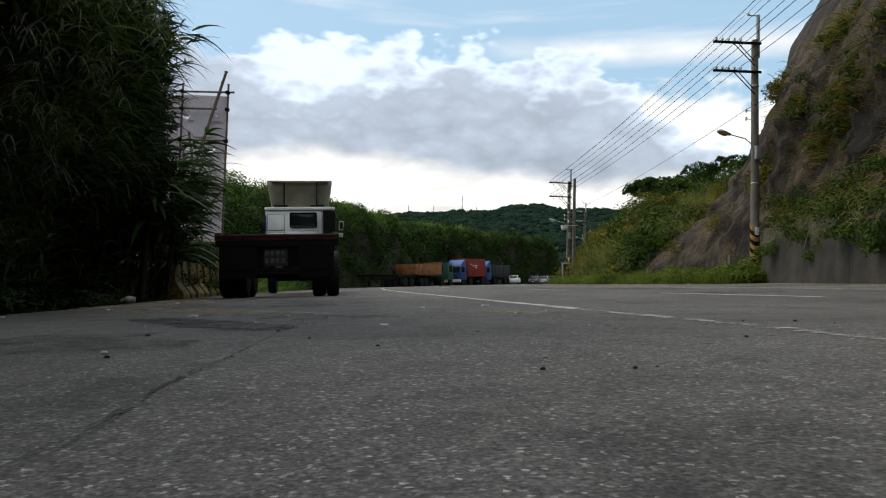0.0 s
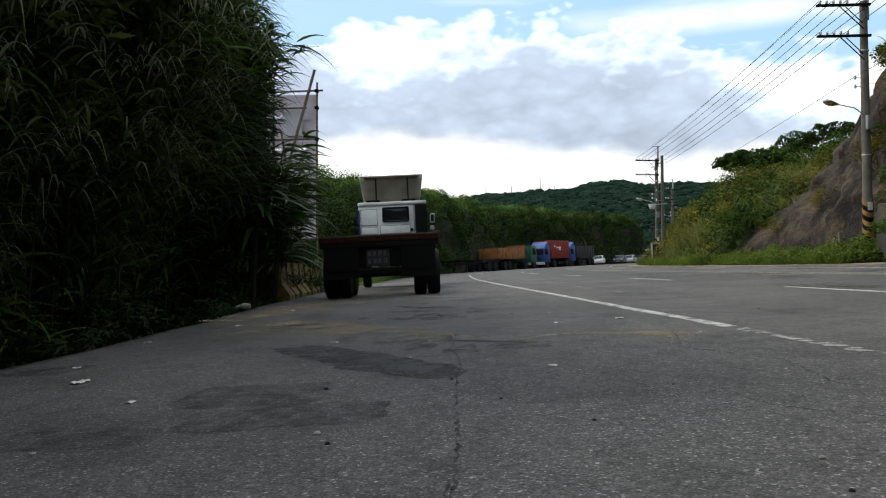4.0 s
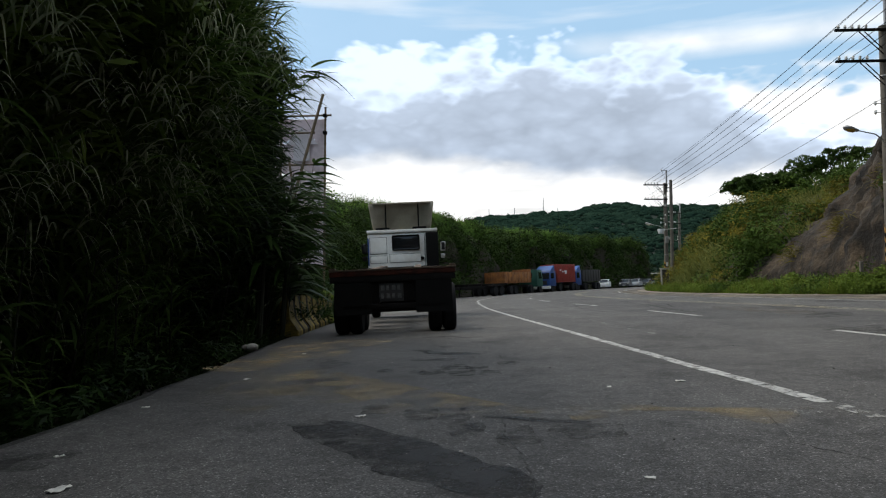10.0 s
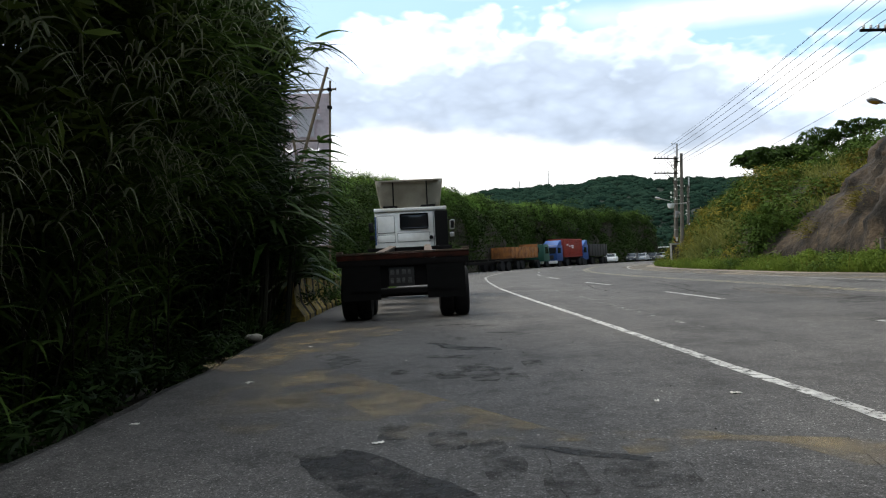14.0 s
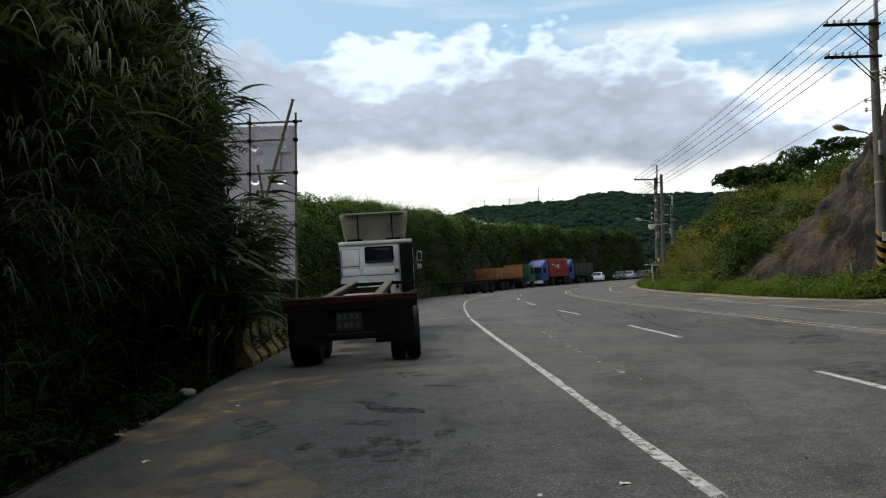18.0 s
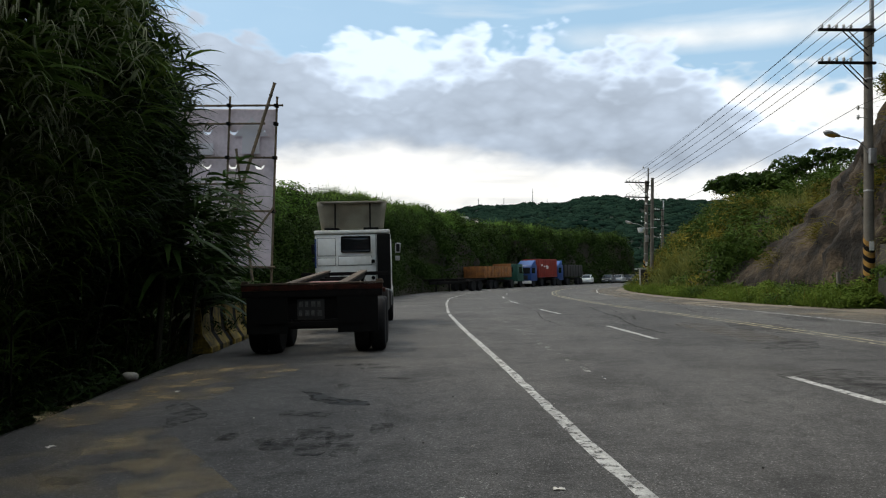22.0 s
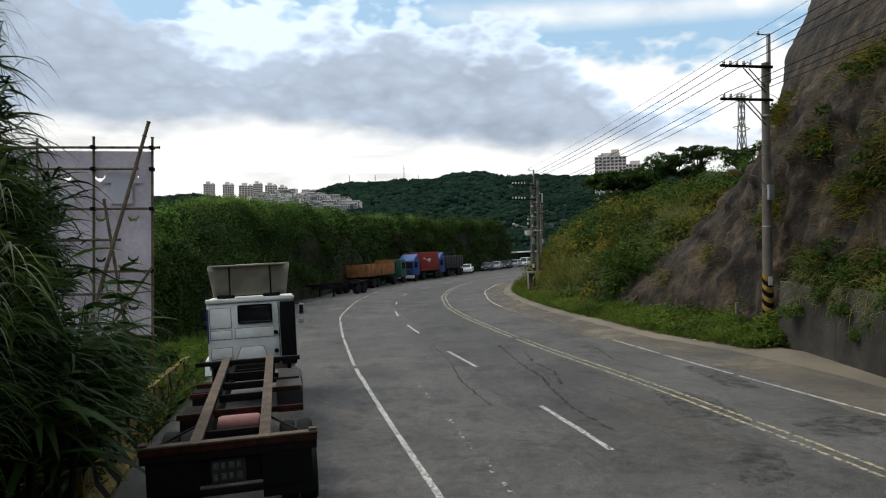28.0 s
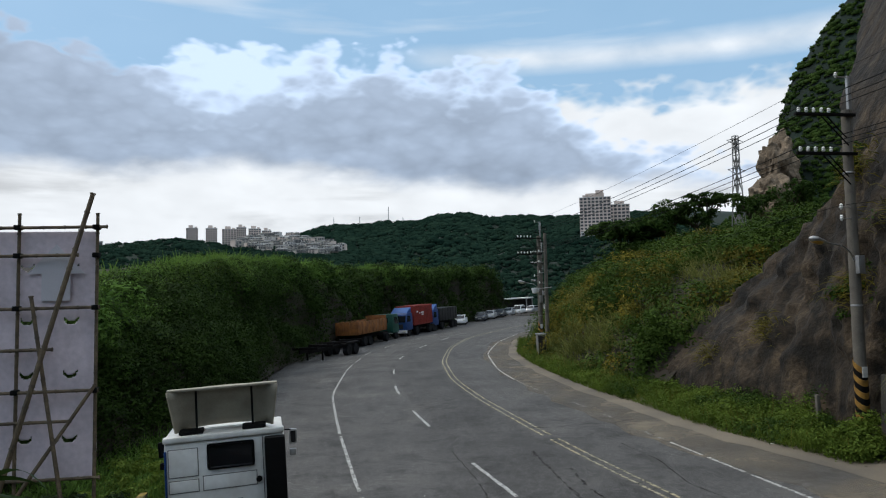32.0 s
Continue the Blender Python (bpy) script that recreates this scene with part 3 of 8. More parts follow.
# ---------------------------------------------------------------- plan of the road
YELLOW = interp([(8.6, -60), (8.4, -20), (8.0, 0), (7.5, 11.8), (6.83, 19.7), (5.95, 26.5), (5.4, 32), (4.75, 40.6), (4.55, 48.5), (5.3, 59.4),
                 (7.5, 71.7), (11.3, 83.5), (17.2, 94), (24.4, 105), (33, 116), (43, 127), (60, 143), (80, 160)], step=0.5)
LEFT_LINE = interp([(4.0, -20), (2.0, 0), (1.62, 2.7), (0.44, 12.4), (-0.12, 16.7), (-1.2, 26), (-2.0, 36), (-2.55, 46), (-1.85, 59), (-0.15, 71.9),
                    (4.0, 83.5), (10.4, 96.5), (17.8, 108), (26, 119), (36, 130), (52, 146)], step=0.5)
RIGHT_LINE = interp([(12.2, -20), (11.0, 0), (10.3, 12), (9.3, 22), (8.9, 28), (8.55, 36), (7.75, 44.4), (7.85, 51.5), (9.3, 63), (12.4, 74), (17.2, 85.2), (25, 97), (34, 108), (60, 131)], step=0.5)
LEFT_EDGE = interp([(-3.2, -60), (-3.2, -10), (-3.45, 2), (-3.8, 5.2), (-4.25, 8), (-4.9, 11.6), (-5.4, 16), (-6.0, 24), (-6.6, 36), (-7.2, 46), (-7.4, 55), (-6.7, 67),
                    (-3.0, 80), (1.5, 90), (11, 108), (22.5, 129), (33.5, 144), (50, 160)], step=0.5)
RIGHT_EDGE = interp([(12.6, -60), (12.0, 0), (12.4, 16), (12.6, 20), (12.3, 23.3), (11.7, 26.3), (10.9, 30), (10.8, 35), (10.35, 40.4), (10.4, 48), (10.5, 52), (11.4, 61.7), (15, 75.5), (21, 87), (30, 99), (40, 109), (66, 132)], step=0.5)


def line_x(line, y):
    return float(np.interp(y, line[:, 1], line[:, 0]))


def ribbon(name, left, right, material, dz=0.0, thick=0.0, label="", category="", cols=1, group="", kind="structure", rag=0.0):
    """A strip lying on the road between two lines of as many points."""
    n = len(left)
    t = np.linspace(0, 1, cols + 1)
    g = left[:, None, :] * (1 - t[None, :, None]) + right[:, None, :] * t[None, :, None]
    if rag:
        r = np.random.RandomState(len(name) + n)
        g[:, 0] += r.normal(0, rag, (n, 2))
        g[:, -1] += r.normal(0, rag, (n, 2))
    v = np.concatenate([g.reshape(-1, 2), (gz(g[..., 0], g[..., 1]) + dz).reshape(-1, 1)], 1)
    c = cols + 1
    i = (np.arange(n - 1)[:, None] * c + np.arange(cols)[None]).ravel()
    f = np.stack([i, i + 1, i + 1 + c, i + c], 1)
    ob = raw(name, v, f, material)
    tagged(ob, label, category, group, kind)
    if thick:
        s = ob.modifiers.new("thick", "SOLIDIFY")
        s.thickness, s.offset = thick, -1
    return ob


def cut(line, y0, y1):
    k = (line[:, 1] >= y0 - 1e-6) & (line[:, 1] <= y1 + 1e-6)
    return line[k]


def resample(line, y0, y1, n):
    y = np.linspace(y0, y1, n)
    return np.stack([np.interp(y, line[:, 1], line[:, 0]), y], 1)


# ground: one sheet to the horizon, a little below the road
def build_ground():
    a = np.concatenate([-np.geomspace(2600, 60, 16), np.linspace(-50, 80, 27), np.geomspace(90, 2600, 16)])
    b = np.concatenate([-np.geomspace(2600, 60, 12), np.linspace(-50, 170, 40), np.geomspace(180, 2800, 16)])
    X, Y = np.meshgrid(a, b)
    Z = gz(X, Y) - 0.30
    w = len(a)
    i = (np.arange(len(b) - 1)[:, None] * w + np.arange(w - 1)[None]).ravel()
    ob = raw("ground", np.stack([X, Y, Z], -1).reshape(-1, 3), np.stack([i, i + 1, i + 1 + w, i + w], 1), M_SOIL, smooth=True)
    tagged(ob, "dark bare soil under the roadside growth", "ground", kind="structure")


build_ground()
ys = np.arange(-60, 131.1, 1.0)
lo = np.stack([np.interp(ys, LEFT_EDGE[:, 1], LEFT_EDGE[:, 0]), ys], 1)
ro = np.stack([np.interp(ys, RIGHT_EDGE[:, 1], RIGHT_EDGE[:, 0]) + 1.2, ys], 1)
ribbon("road", lo, ro, ASPHALT, 0.0, 0.28, "grey worn asphalt road, patched and dusty, curving away", "road", cols=14, rag=0.04)
e0 = np.stack([np.interp(ys, RIGHT_EDGE[:, 1], RIGHT_EDGE[:, 0]), ys], 1)
ribbon("pavement", e0 + [-0.75, 0], ro, M_SAND, 0.0075, 0.0, "sandy pale concrete shoulder beside the road", "pavement", cols=3, rag=0.07)
ribbon("sand_drift", e0 + [-2.7, 0], e0 + [-0.6, 0], M_SANDDRIFT, 0.004, 0.0, "thin drift of pale sand along the shoulder", "dirt", cols=2, rag=0.12)
# ---------------------------------------------------------------- road markings
def marking(name, line, width, material, y0, y1, label, seed=0, n=None, group=""):
    """A painted line with a worn, ragged edge."""
    n = n or max(3, int((y1 - y0) / 0.35))
    c = resample(line, y0, y1, n)
    r = np.random.RandomState(seed + 7)
    wob = 1 + r.normal(0, 0.10, n)
    l_, r_ = offset(c, -width / 2), offset(c, width / 2)
    mid = (l_ + r_) / 2
    l_, r_ = mid + (l_ - mid) * wob[:, None], mid + (r_ - mid) * wob[::-1][:, None]
    return ribbon(name, l_, r_, material, 0.006, 0, label, "road marking", group=group)


SEAM = interp([(5.6, -40), (4.9, -20), (4.3, 0), (3.55, 8), (2.85, 16), (2.35, 24), (1.95, 34), (1.3, 45), (0.95, 56), (2.0, 64), (5.0, 75), (9, 85)], step=0.5)
sy = np.arange(-40, 84.1, 0.5)
ribbon("asphalt_strip", np.stack([np.interp(sy, SEAM[:, 1], SEAM[:, 0]), sy], 1), np.stack([np.interp(sy, YELLOW[:, 1], YELLOW[:, 0]) - 0.35, sy], 1), ASPHALT_NEW, 0.0022, 0, "darker strip of newer asphalt along the lane", "road", cols=3, rag=0.035)
ny = np.arange(-60, 25.9, 0.5)
ribbon("asphalt_section", np.stack([np.interp(ny, LEFT_EDGE[:, 1], LEFT_EDGE[:, 0]) + 0.05, ny], 1), np.stack([np.interp(ny, SEAM[:, 1], SEAM[:, 0]) - 0.02, ny], 1), ASPHALT_NEAR, 0.0016, 0, "darker section of asphalt with a joint across the lane", "road", cols=6, rag=0.02)
marking("edge_line", LEFT_LINE, 0.118, M_WHITE_LINE, 2.7, 25.6, "worn white line along the parking strip", 1)
for i, (a, b) in enumerate([(26.2, 34.2), (34.6, 43), (43.3, 57.5), (58, 62), (64, 67), (70, 73), (77, 80), (85, 88), (92, 95)]):
    marking("edge_line", LEFT_LINE, 0.11, M_FARLINE, a, b, "faded stretch of white edge line", 10 + i, group="edge line pieces")
marking("edge_line", LEFT_LINE, 0.12, M_OLDPAINT, -1.5, 2.6, "almost worn-off end of the white edge line", 9)
DASH = interp([(6.0, -8), (5.4, 0), (4.75, 5.5), (4.45, 8.6), (4.05, 14.17), (3.65, 18.1), (2.95, 24.3), (2.3, 28.2), (1.64, 34.6), (1.29, 38.7), (1.02, 44.2), (0.98, 47.7), (1.31, 53.7), (1.33, 56.2), (2.4, 65), (5.5, 76), (9.5, 86), (15, 96)], step=0.5)
DASH[:, 0] -= np.interp(DASH[:, 1], [0, 14, 18, 24, 30], [0.2, 0.2, 0.2, 0.12, 0.0])
for i, (a, b) in enumerate([(-5.8, -1.9), (4.6, 8.63), (14.17, 18.15), (24.33, 28.2), (34.64, 38.7), (44.2, 47.7), (53.7, 56.4), (63.6, 66.4), (73.5, 76.5), (82, 85)]):
    marking("lane_dash", DASH, 0.12, M_WHITE_LINE, a, b, "white dash between the lanes", 30 + i, n=9, group="lane dashes")
for s in (-0.14, 0.14):
    for a, b in ((-20, 30.5), (31.2, 70), (70.2, 118)):
        marking("centre_line", offset(YELLOW, s), 0.085, M_YELLOW_LINE, a, b, "faded yellow line of the double centre line", 50 + int(a), group="centre lines")
for i, (a, b) in enumerate([(-10, 6), (7, 20), (20.3, 24.2), (24.5, 26.3), (26.6, 28.5), (29, 30.5), (33, 34), (36, 37.5), (40, 46), (46.3, 52.5), (53, 62), (62.4, 74), (75, 84), (85, 92)]):
    marking("edge_line", RIGHT_LINE, 0.10, M_OLDPAINT if 28.8 < a < 45 else M_FARLINE, a, b, "worn white line along the sandy shoulder", 70 + i, group="edge line pieces")


# ---------------------------------------------------------------- leaves and blades
def blades(name, base, direc, length, width, droop, material, seg=4, parent=None):
    """Long arching leaves: a tapering strip each, from base along direc, bending down."""
    n = len(base)
    d = direc / np.linalg.norm(direc, axis=1)[:, None]
    s = np.linspace(0, 1, seg + 1)
    sp = base[:, None] + d[:, None] * (s[None, :, None] * length[:, None, None])
    sp[..., 2] -= droop[:, None] * length[:, None] * s[None] ** 2
    side = np.cross(d, [0, 0, 1.0]) + 1e-4
    side /= np.linalg.norm(side, axis=1)[:, None]
    roll = np.random.RandomState(n).uniform(-1.1, 1.1, n)[:, None]
    side = side * np.cos(roll) + np.cross(side, d) * np.sin(roll)
    w = (width[:, None] * (np.minimum(1, s * 4 + 0.35) * (1 - s) ** 0.75 + 0.02)[None])[..., None]
    v = np.stack([sp - side[:, None] * w, sp + side[:, None] * w], 2)      # n, seg+1, 2, 3
    k = (seg + 1) * 2
    o = (np.arange(n) * k)[:, None] + (np.arange(seg) * 2)[None]
    f = np.stack([o, o + 1, o + 3, o + 2], -1).reshape(-1, 4)
    return raw(name, v.reshape(-1, 3), f, material, parent)


def leaves(name, pos, size, material, rng, parent=None, flat=0.5, long=2.2):
    """Small leaves, a folded rhomb each; pos may come with directions that the leaves roughly face."""
    pos, face = pos if isinstance(pos, tuple) else (pos, None)
    n = len(pos)
    a = rng.normal(size=(n, 3))
    a[:, 2] *= flat
    if face is not None:
        c = face + [0, 0, 0.25] + rng.normal(0, 0.42, (n, 3))
        c /= np.linalg.norm(c, axis=1)[:, None]
        a -= c * (a * c).sum(1)[:, None]
    a /= np.linalg.norm(a, axis=1)[:, None] + 1e-9
    b = np.cross(c, a) if face is not None else np.cross(a, rng.normal(size=(n, 3)))
    b /= np.linalg.norm(b, axis=1)[:, None] + 1e-9
    c = np.cross(a, b)
    sz = (size * rng.uniform(0.6, 1.3, n))[:, None]
    p0, p1 = pos - a * sz * long / 2, pos + a * sz * long / 2
    q0, q1 = pos + b * sz * 0.5 + c * sz * 0.15, pos - b * sz * 0.5 + c * sz * 0.15
    v = np.stack([p0, q0, p1, q1], 1).reshape(-1, 3)
    o = np.arange(n)[:, None] * 4
    return raw(name, v, o + np.array([[0, 1, 2, 3]]), material, parent)


def clumps(centers, radii, per, rng, squash=0.8, inner=0.5):
    """Points near the shells of uneven balls, and the way they face, for leaves in clumps."""
    n = len(centers)
    d = rng.normal(size=(n, per, 3))
    d /= np.linalg.norm(d, axis=2)[..., None]
    d[..., 2] = np.where(d[..., 2] < -0.55, -d[..., 2], d[..., 2])
    lump = np.sin(d[..., 0] * 5 + centers[:, :1] * 7) * np.sin(d[..., 1] * 6 + centers[:, 1:2] * 5) * np.cos(d[..., 2] * 5)
    r = radii[:, None] * rng.uniform(inner, 1.05, (n, per)) * (1 + 0.22 * lump)
    p = centers[:, None] + d * r[..., None] * np.array([1, 1, squash])
    return p.reshape(-1, 3), d.reshape(-1, 3)


# ---------------------------------------------------------------- the cliff and the wall on the right
def bumps(p, scale, amp, oct=4):
    return amp * noise.fractal(Vector(p) * scale, 1.0, 2.0, oct, noise_basis="PERLIN_ORIGINAL")


CL_Z = [0, 1.5, 2.8, 4, 5.2, 6.7, 8.2, 9.4, 11, 13, 15, 19, 21, 30]
CL_Y = [41, 40, 39.6, 39.4, 38.5, 35.8, 32.2, 31.2, 32, 33.8, 35, 39, 40, 44]
CL_X = [12.6, 13.35, 15.0, 16.8, 17.7, 17.75, 17.15, 17.15, 18.15, 19.5, 21.2, 24.9, 26.5, 33]
NEAR_X = [0, 0.1, 0.25, 0.45, 0.6, 0.85, 1.2, 1.6, 2.4, 3.5, 4.7, 6.8, 8.0, 13]


def cliff_base(y):
    return 14.55 - 0.165 * max(0.0, 25 - y)


def build_cliff():
    us = np.concatenate([np.arange(-40, 4, 2.0), np.arange(4, 46, 0.24), np.arange(46, 58, 1.5)])
    vs = np.concatenate([np.arange(-0.5, 18, 0.22), np.arange(18, 30.1, 1.0)])
    V = np.zeros((len(us), len(vs), 3))
    for i, y in enumerate(us):
        for j, z in enumerate(vs):
            ye, xe = np.interp(z, CL_Z, CL_Y), np.interp(z, CL_Z, CL_X)
            xn = cliff_base(y) + np.interp(z, CL_Z, NEAR_X)
            t = np.clip((y - 27) / max(1.0, ye - 27), 0, 1) ** 1.3
            x = xn * (1 - t) + xe * t + 2.4 * max(0.0, y - ye)
            b = bumps((x * 0.4, y, z * 0.7), 0.22, 0.40, 2) + bumps((x, y, z * 0.8), 0.62, 0.36, 3) + bumps((x, y, z), 1.9, 0.24, 4) + 0.34 * (0.3 - abs(noise.noise(Vector((x * 0.9, y * 0.95 + z * 0.25, z * 0.8)))))
            rib = 0.18 * abs(noise.noise(Vector((y * 0.42 + z * 0.12, z * 0.10, 3.3)))) + 0.20 * abs(noise.noise(Vector((y * 1.1 - z * 0.15, z * 0.22, 8.1))))
            b += 0.14 * (1 - 2 * abs(noise.noise(Vector((y * 0.5, z * 0.5, x * 0.5 + 4)))))
            x += (-b * np.clip(z / 3, 0.25, 1) + rib * 1.2) * np.interp(z, [0, 8.5, 11.5], [1, 1, 0.15])
            V[i, j] = (x, y, float(gz(x, y)) * 0.6 + z)
    w = len(vs)
    k = (np.arange(len(us) - 1)[:, None] * w + np.arange(w - 1)[None]).ravel()
    ob = raw("cliff", V.reshape(-1, 3), np.stack([k, k + 1, k + 1 + w, k + w], 1), ROCK, smooth=True)
    tagged(ob, "steep brown sprayed-concrete rock cliff with dark streaks", "cliff", kind="structure")
    return us, vs, V


us, vs, CLV = build_cliff()


def cliff_at(y, z):
    i, j = int(np.argmin(abs(us - y))), int(np.argmin(abs(vs - z)))
    return CLV[i, j]


def wall_x(y):
    return 13.75 - 0.165 * (25.2 - y)


def build_wall():
    wall = thing("retaining_wall", Matrix.Identity(4), "stained grey concrete retaining wall at the cliff's foot", "wall", kind="structure")
    y = 25.2
    while y > -30:
        y1 = y - 4.1
        bm = bmesh.new()
        n = 8
        vs_ = []
        for i in range(n + 1):
            yy = y + (y1 + 0.02 - y) * i / n
            x = wall_x(yy)
            g = float(gz(x, yy))
            h = 2.15 + 0.05 * math.sin(yy * 1.3)
            vs_.append([bm.verts.new(p) for p in ((x, yy, g - 0.3), (x + 0.12, yy, g + h - 0.03), (x + 0.15, yy, g + h), (x + 0.48, yy, g + h), (x + 0.5, yy, g - 0.3))])
        for a, b in zip(vs_, vs_[1:]):
            for i in range(4):
                bm.faces.new((a[i], a[i + 1], b[i + 1], b[i]))
        bm.faces.new(vs_[0][::-1])
        bm.faces.new(vs_[-1])
        bmesh.ops.recalc_face_normals(bm, faces=bm.faces)
        part("wall_panel", bm, M_CONC, wall)
        y = y1


build_wall()


# ---------------------------------------------------------------- green slope on the right, behind the cliff
SLOPE_TOE = interp([(12.8, 38), (12.3, 44), (12.2, 50), (12.9, 60), (16.6, 74), (22.6, 86), (31.5, 98), (42, 108), (68, 132)], step=1.0)


def slope_h(w):
    return np.interp(w, [-1, 0, 1.5, 5, 11, 16, 24, 40], [-0.3, 0.1, 2.4, 6.1, 8.7, 9.7, 10.1, 12.6])


def slope_pt(y, w):
    c = resample(SLOPE_TOE, y, y + 0.01, 2)[0]
    # inward direction: to the right of the road
    t = np.array([line_x(SLOPE_TOE, y + 1) - line_x(SLOPE_TOE, y - 1), 2.0])
    t /= np.linalg.norm(t)
    p = c + np.array([t[1], -t[0]]) * w
    f = np.interp(y, [36, 46, 60, 75, 95, 130], [0.64, 0.86, 0.80, 0.93, 0.66, 0.7])
    z = float(gz(c[0], c[1])) + slope_h(w) * f + bumps((p[0], p[1], 0), 0.16, 0.9) * np.clip(w / 4, 0, 1)
    return p[0], p[1], z


def build_slope():
    yy, ww = np.arange(38, 131, 1.5), np.concatenate([[-0.5, 0, 0.7], np.arange(1.5, 40, 1.4)])
    V = np.array([[slope_pt(y, w) for w in ww] for y in yy])
    w = len(ww)
    k = (np.arange(len(yy) - 1)[:, None] * w + np.arange(w - 1)[None]).ravel()
    ob = raw("hillside", V.reshape(-1, 3), np.stack([k, k + 1, k + 1 + w, k + w], 1), M_SOIL, smooth=True)
    tagged(ob, "steep earth slope under dense bushes beside the road", "hillside", kind="structure")


build_slope()


def scatter_slope(rng, n, y0, y1, w0, w1):
    y = rng.uniform(y0, y1, n)
    w = w0 + (w1 - w0) * rng.uniform(0, 1, n) ** 1.1
    return np.array([slope_pt(a, b) for a, b in zip(y, w)])


def grow_slope():
    rng = np.random.RandomState(11)
    near = np.concatenate([scatter_slope(rng, 430, 39, 76, 0.6, 18), scatter_slope(rng, 190, 41, 80, 0.0, 4.5)])
    far = scatter_slope(rng, 420, 70, 128, 0.6, 26)

    def kind_of(p):
        return np.array([noise.noise(Vector((q[0], q[1], q[2])) * 0.17) + 0.5 * noise.noise(Vector((q[0], q[1], q[2])) * 0.45 + Vector((9, 0, 0))) for q in p]) + rng.normal(0, 0.10, len(p))

    k = kind_of(near) + np.interp(near[:, 2], [1.0, 3.0, 6.0, 9.0], [0.10, 0.12, 0.04, -0.05]) + np.interp(near[:, 1], [52, 66], [0, 0.07])
    rad = rng.uniform(0.6, 1.2, len(near)) + 1.1 * rng.uniform(0, 1, len(near)) ** 3
    rad[::9] = rng.uniform(1.1, 1.6, len(rad[::9]))
    k[::9] -= 0.12
    rise = np.array([0.9 * noise.noise(Vector(q) * 0.42) for q in near])
    c = near + np.stack([0 * rad, 0 * rad, rad * 0.22 + 0.7 * rise - 0.25], 1)
    yel, drk, red = (k > 0.03) & (k < 0.17), k <= 0.03, k >= 0.17
    ob = leaves("hillside_bushes", clumps(c[yel], rad[yel], 480, rng, 0.85, 0.75), 0.075, L_HILL, rng, long=4.0)
    tagged(ob, "dense yellow-green bushes covering the slope", "bushes", kind="stuff")
    ob = leaves("dark_hillside_bushes", clumps(c[drk], rad[drk] * 1.1, 520, rng, 0.85, 0.75), 0.085, L_HILLD, rng, long=2.8)
    tagged(ob, "darker green shrubs among the slope's bushes", "bushes", kind="stuff")
    # pale silvergrass in stands of its own
    g = np.repeat(c[red], 75, 0) + rng.normal(0, 0.5, (red.sum() * 75, 3)) * [1, 1, 0.5] - [0, 0, 0.5]
    n = len(g)
    d = np.stack([rng.normal(-0.25, 0.4, n), rng.normal(-0.1, 0.4, n), rng.uniform(0.8, 1.4, n)], 1)
    ob = blades("silvergrass", g, d, rng.uniform(0.9, 1.8, n), np.full(n, 0.036), rng.uniform(0.3, 0.7, n), L_PALE, 4)
    tagged(ob, "stands of pale arching silvergrass on the slope", "grass", kind="stuff")
    k = kind_of(far)
    rad = rng.uniform(0.9, 2.0, len(far))
    c = far + np.stack([0 * rad, 0 * rad, rad * 0.2 - 0.2], 1)
    for name, sel, ma in (("far_hillside_bushes", k > 0, L_HILL), ("far_dark_bushes", k <= 0, L_HILLD)):
        ob = leaves(name, clumps(c[sel], rad[sel], 110, rng), 0.17, ma, rng)
        tagged(ob, "green bushes on the far part of the slope", "bushes", kind="stuff")
    # tall grass among the bushes
    g = np.repeat(scatter_slope(rng, 300, 39, 80, 0.2, 16), 22, 0)
    g += rng.normal(0, 0.3, g.shape) * [1, 1, 0.1]
    n = len(g)
    d = np.stack([rng.normal(0, 0.5, n), rng.normal(0, 0.5, n), np.ones(n)], 1)
    ob = blades("slope_grass", g, d, rng.uniform(0.6, 1.3, n), np.full(n, 0.024), rng.uniform(0.15, 0.5, n), L_PALE, 3)
    tagged(ob, "tall pale grass between the bushes", "grass", kind="stuff")


grow_slope()


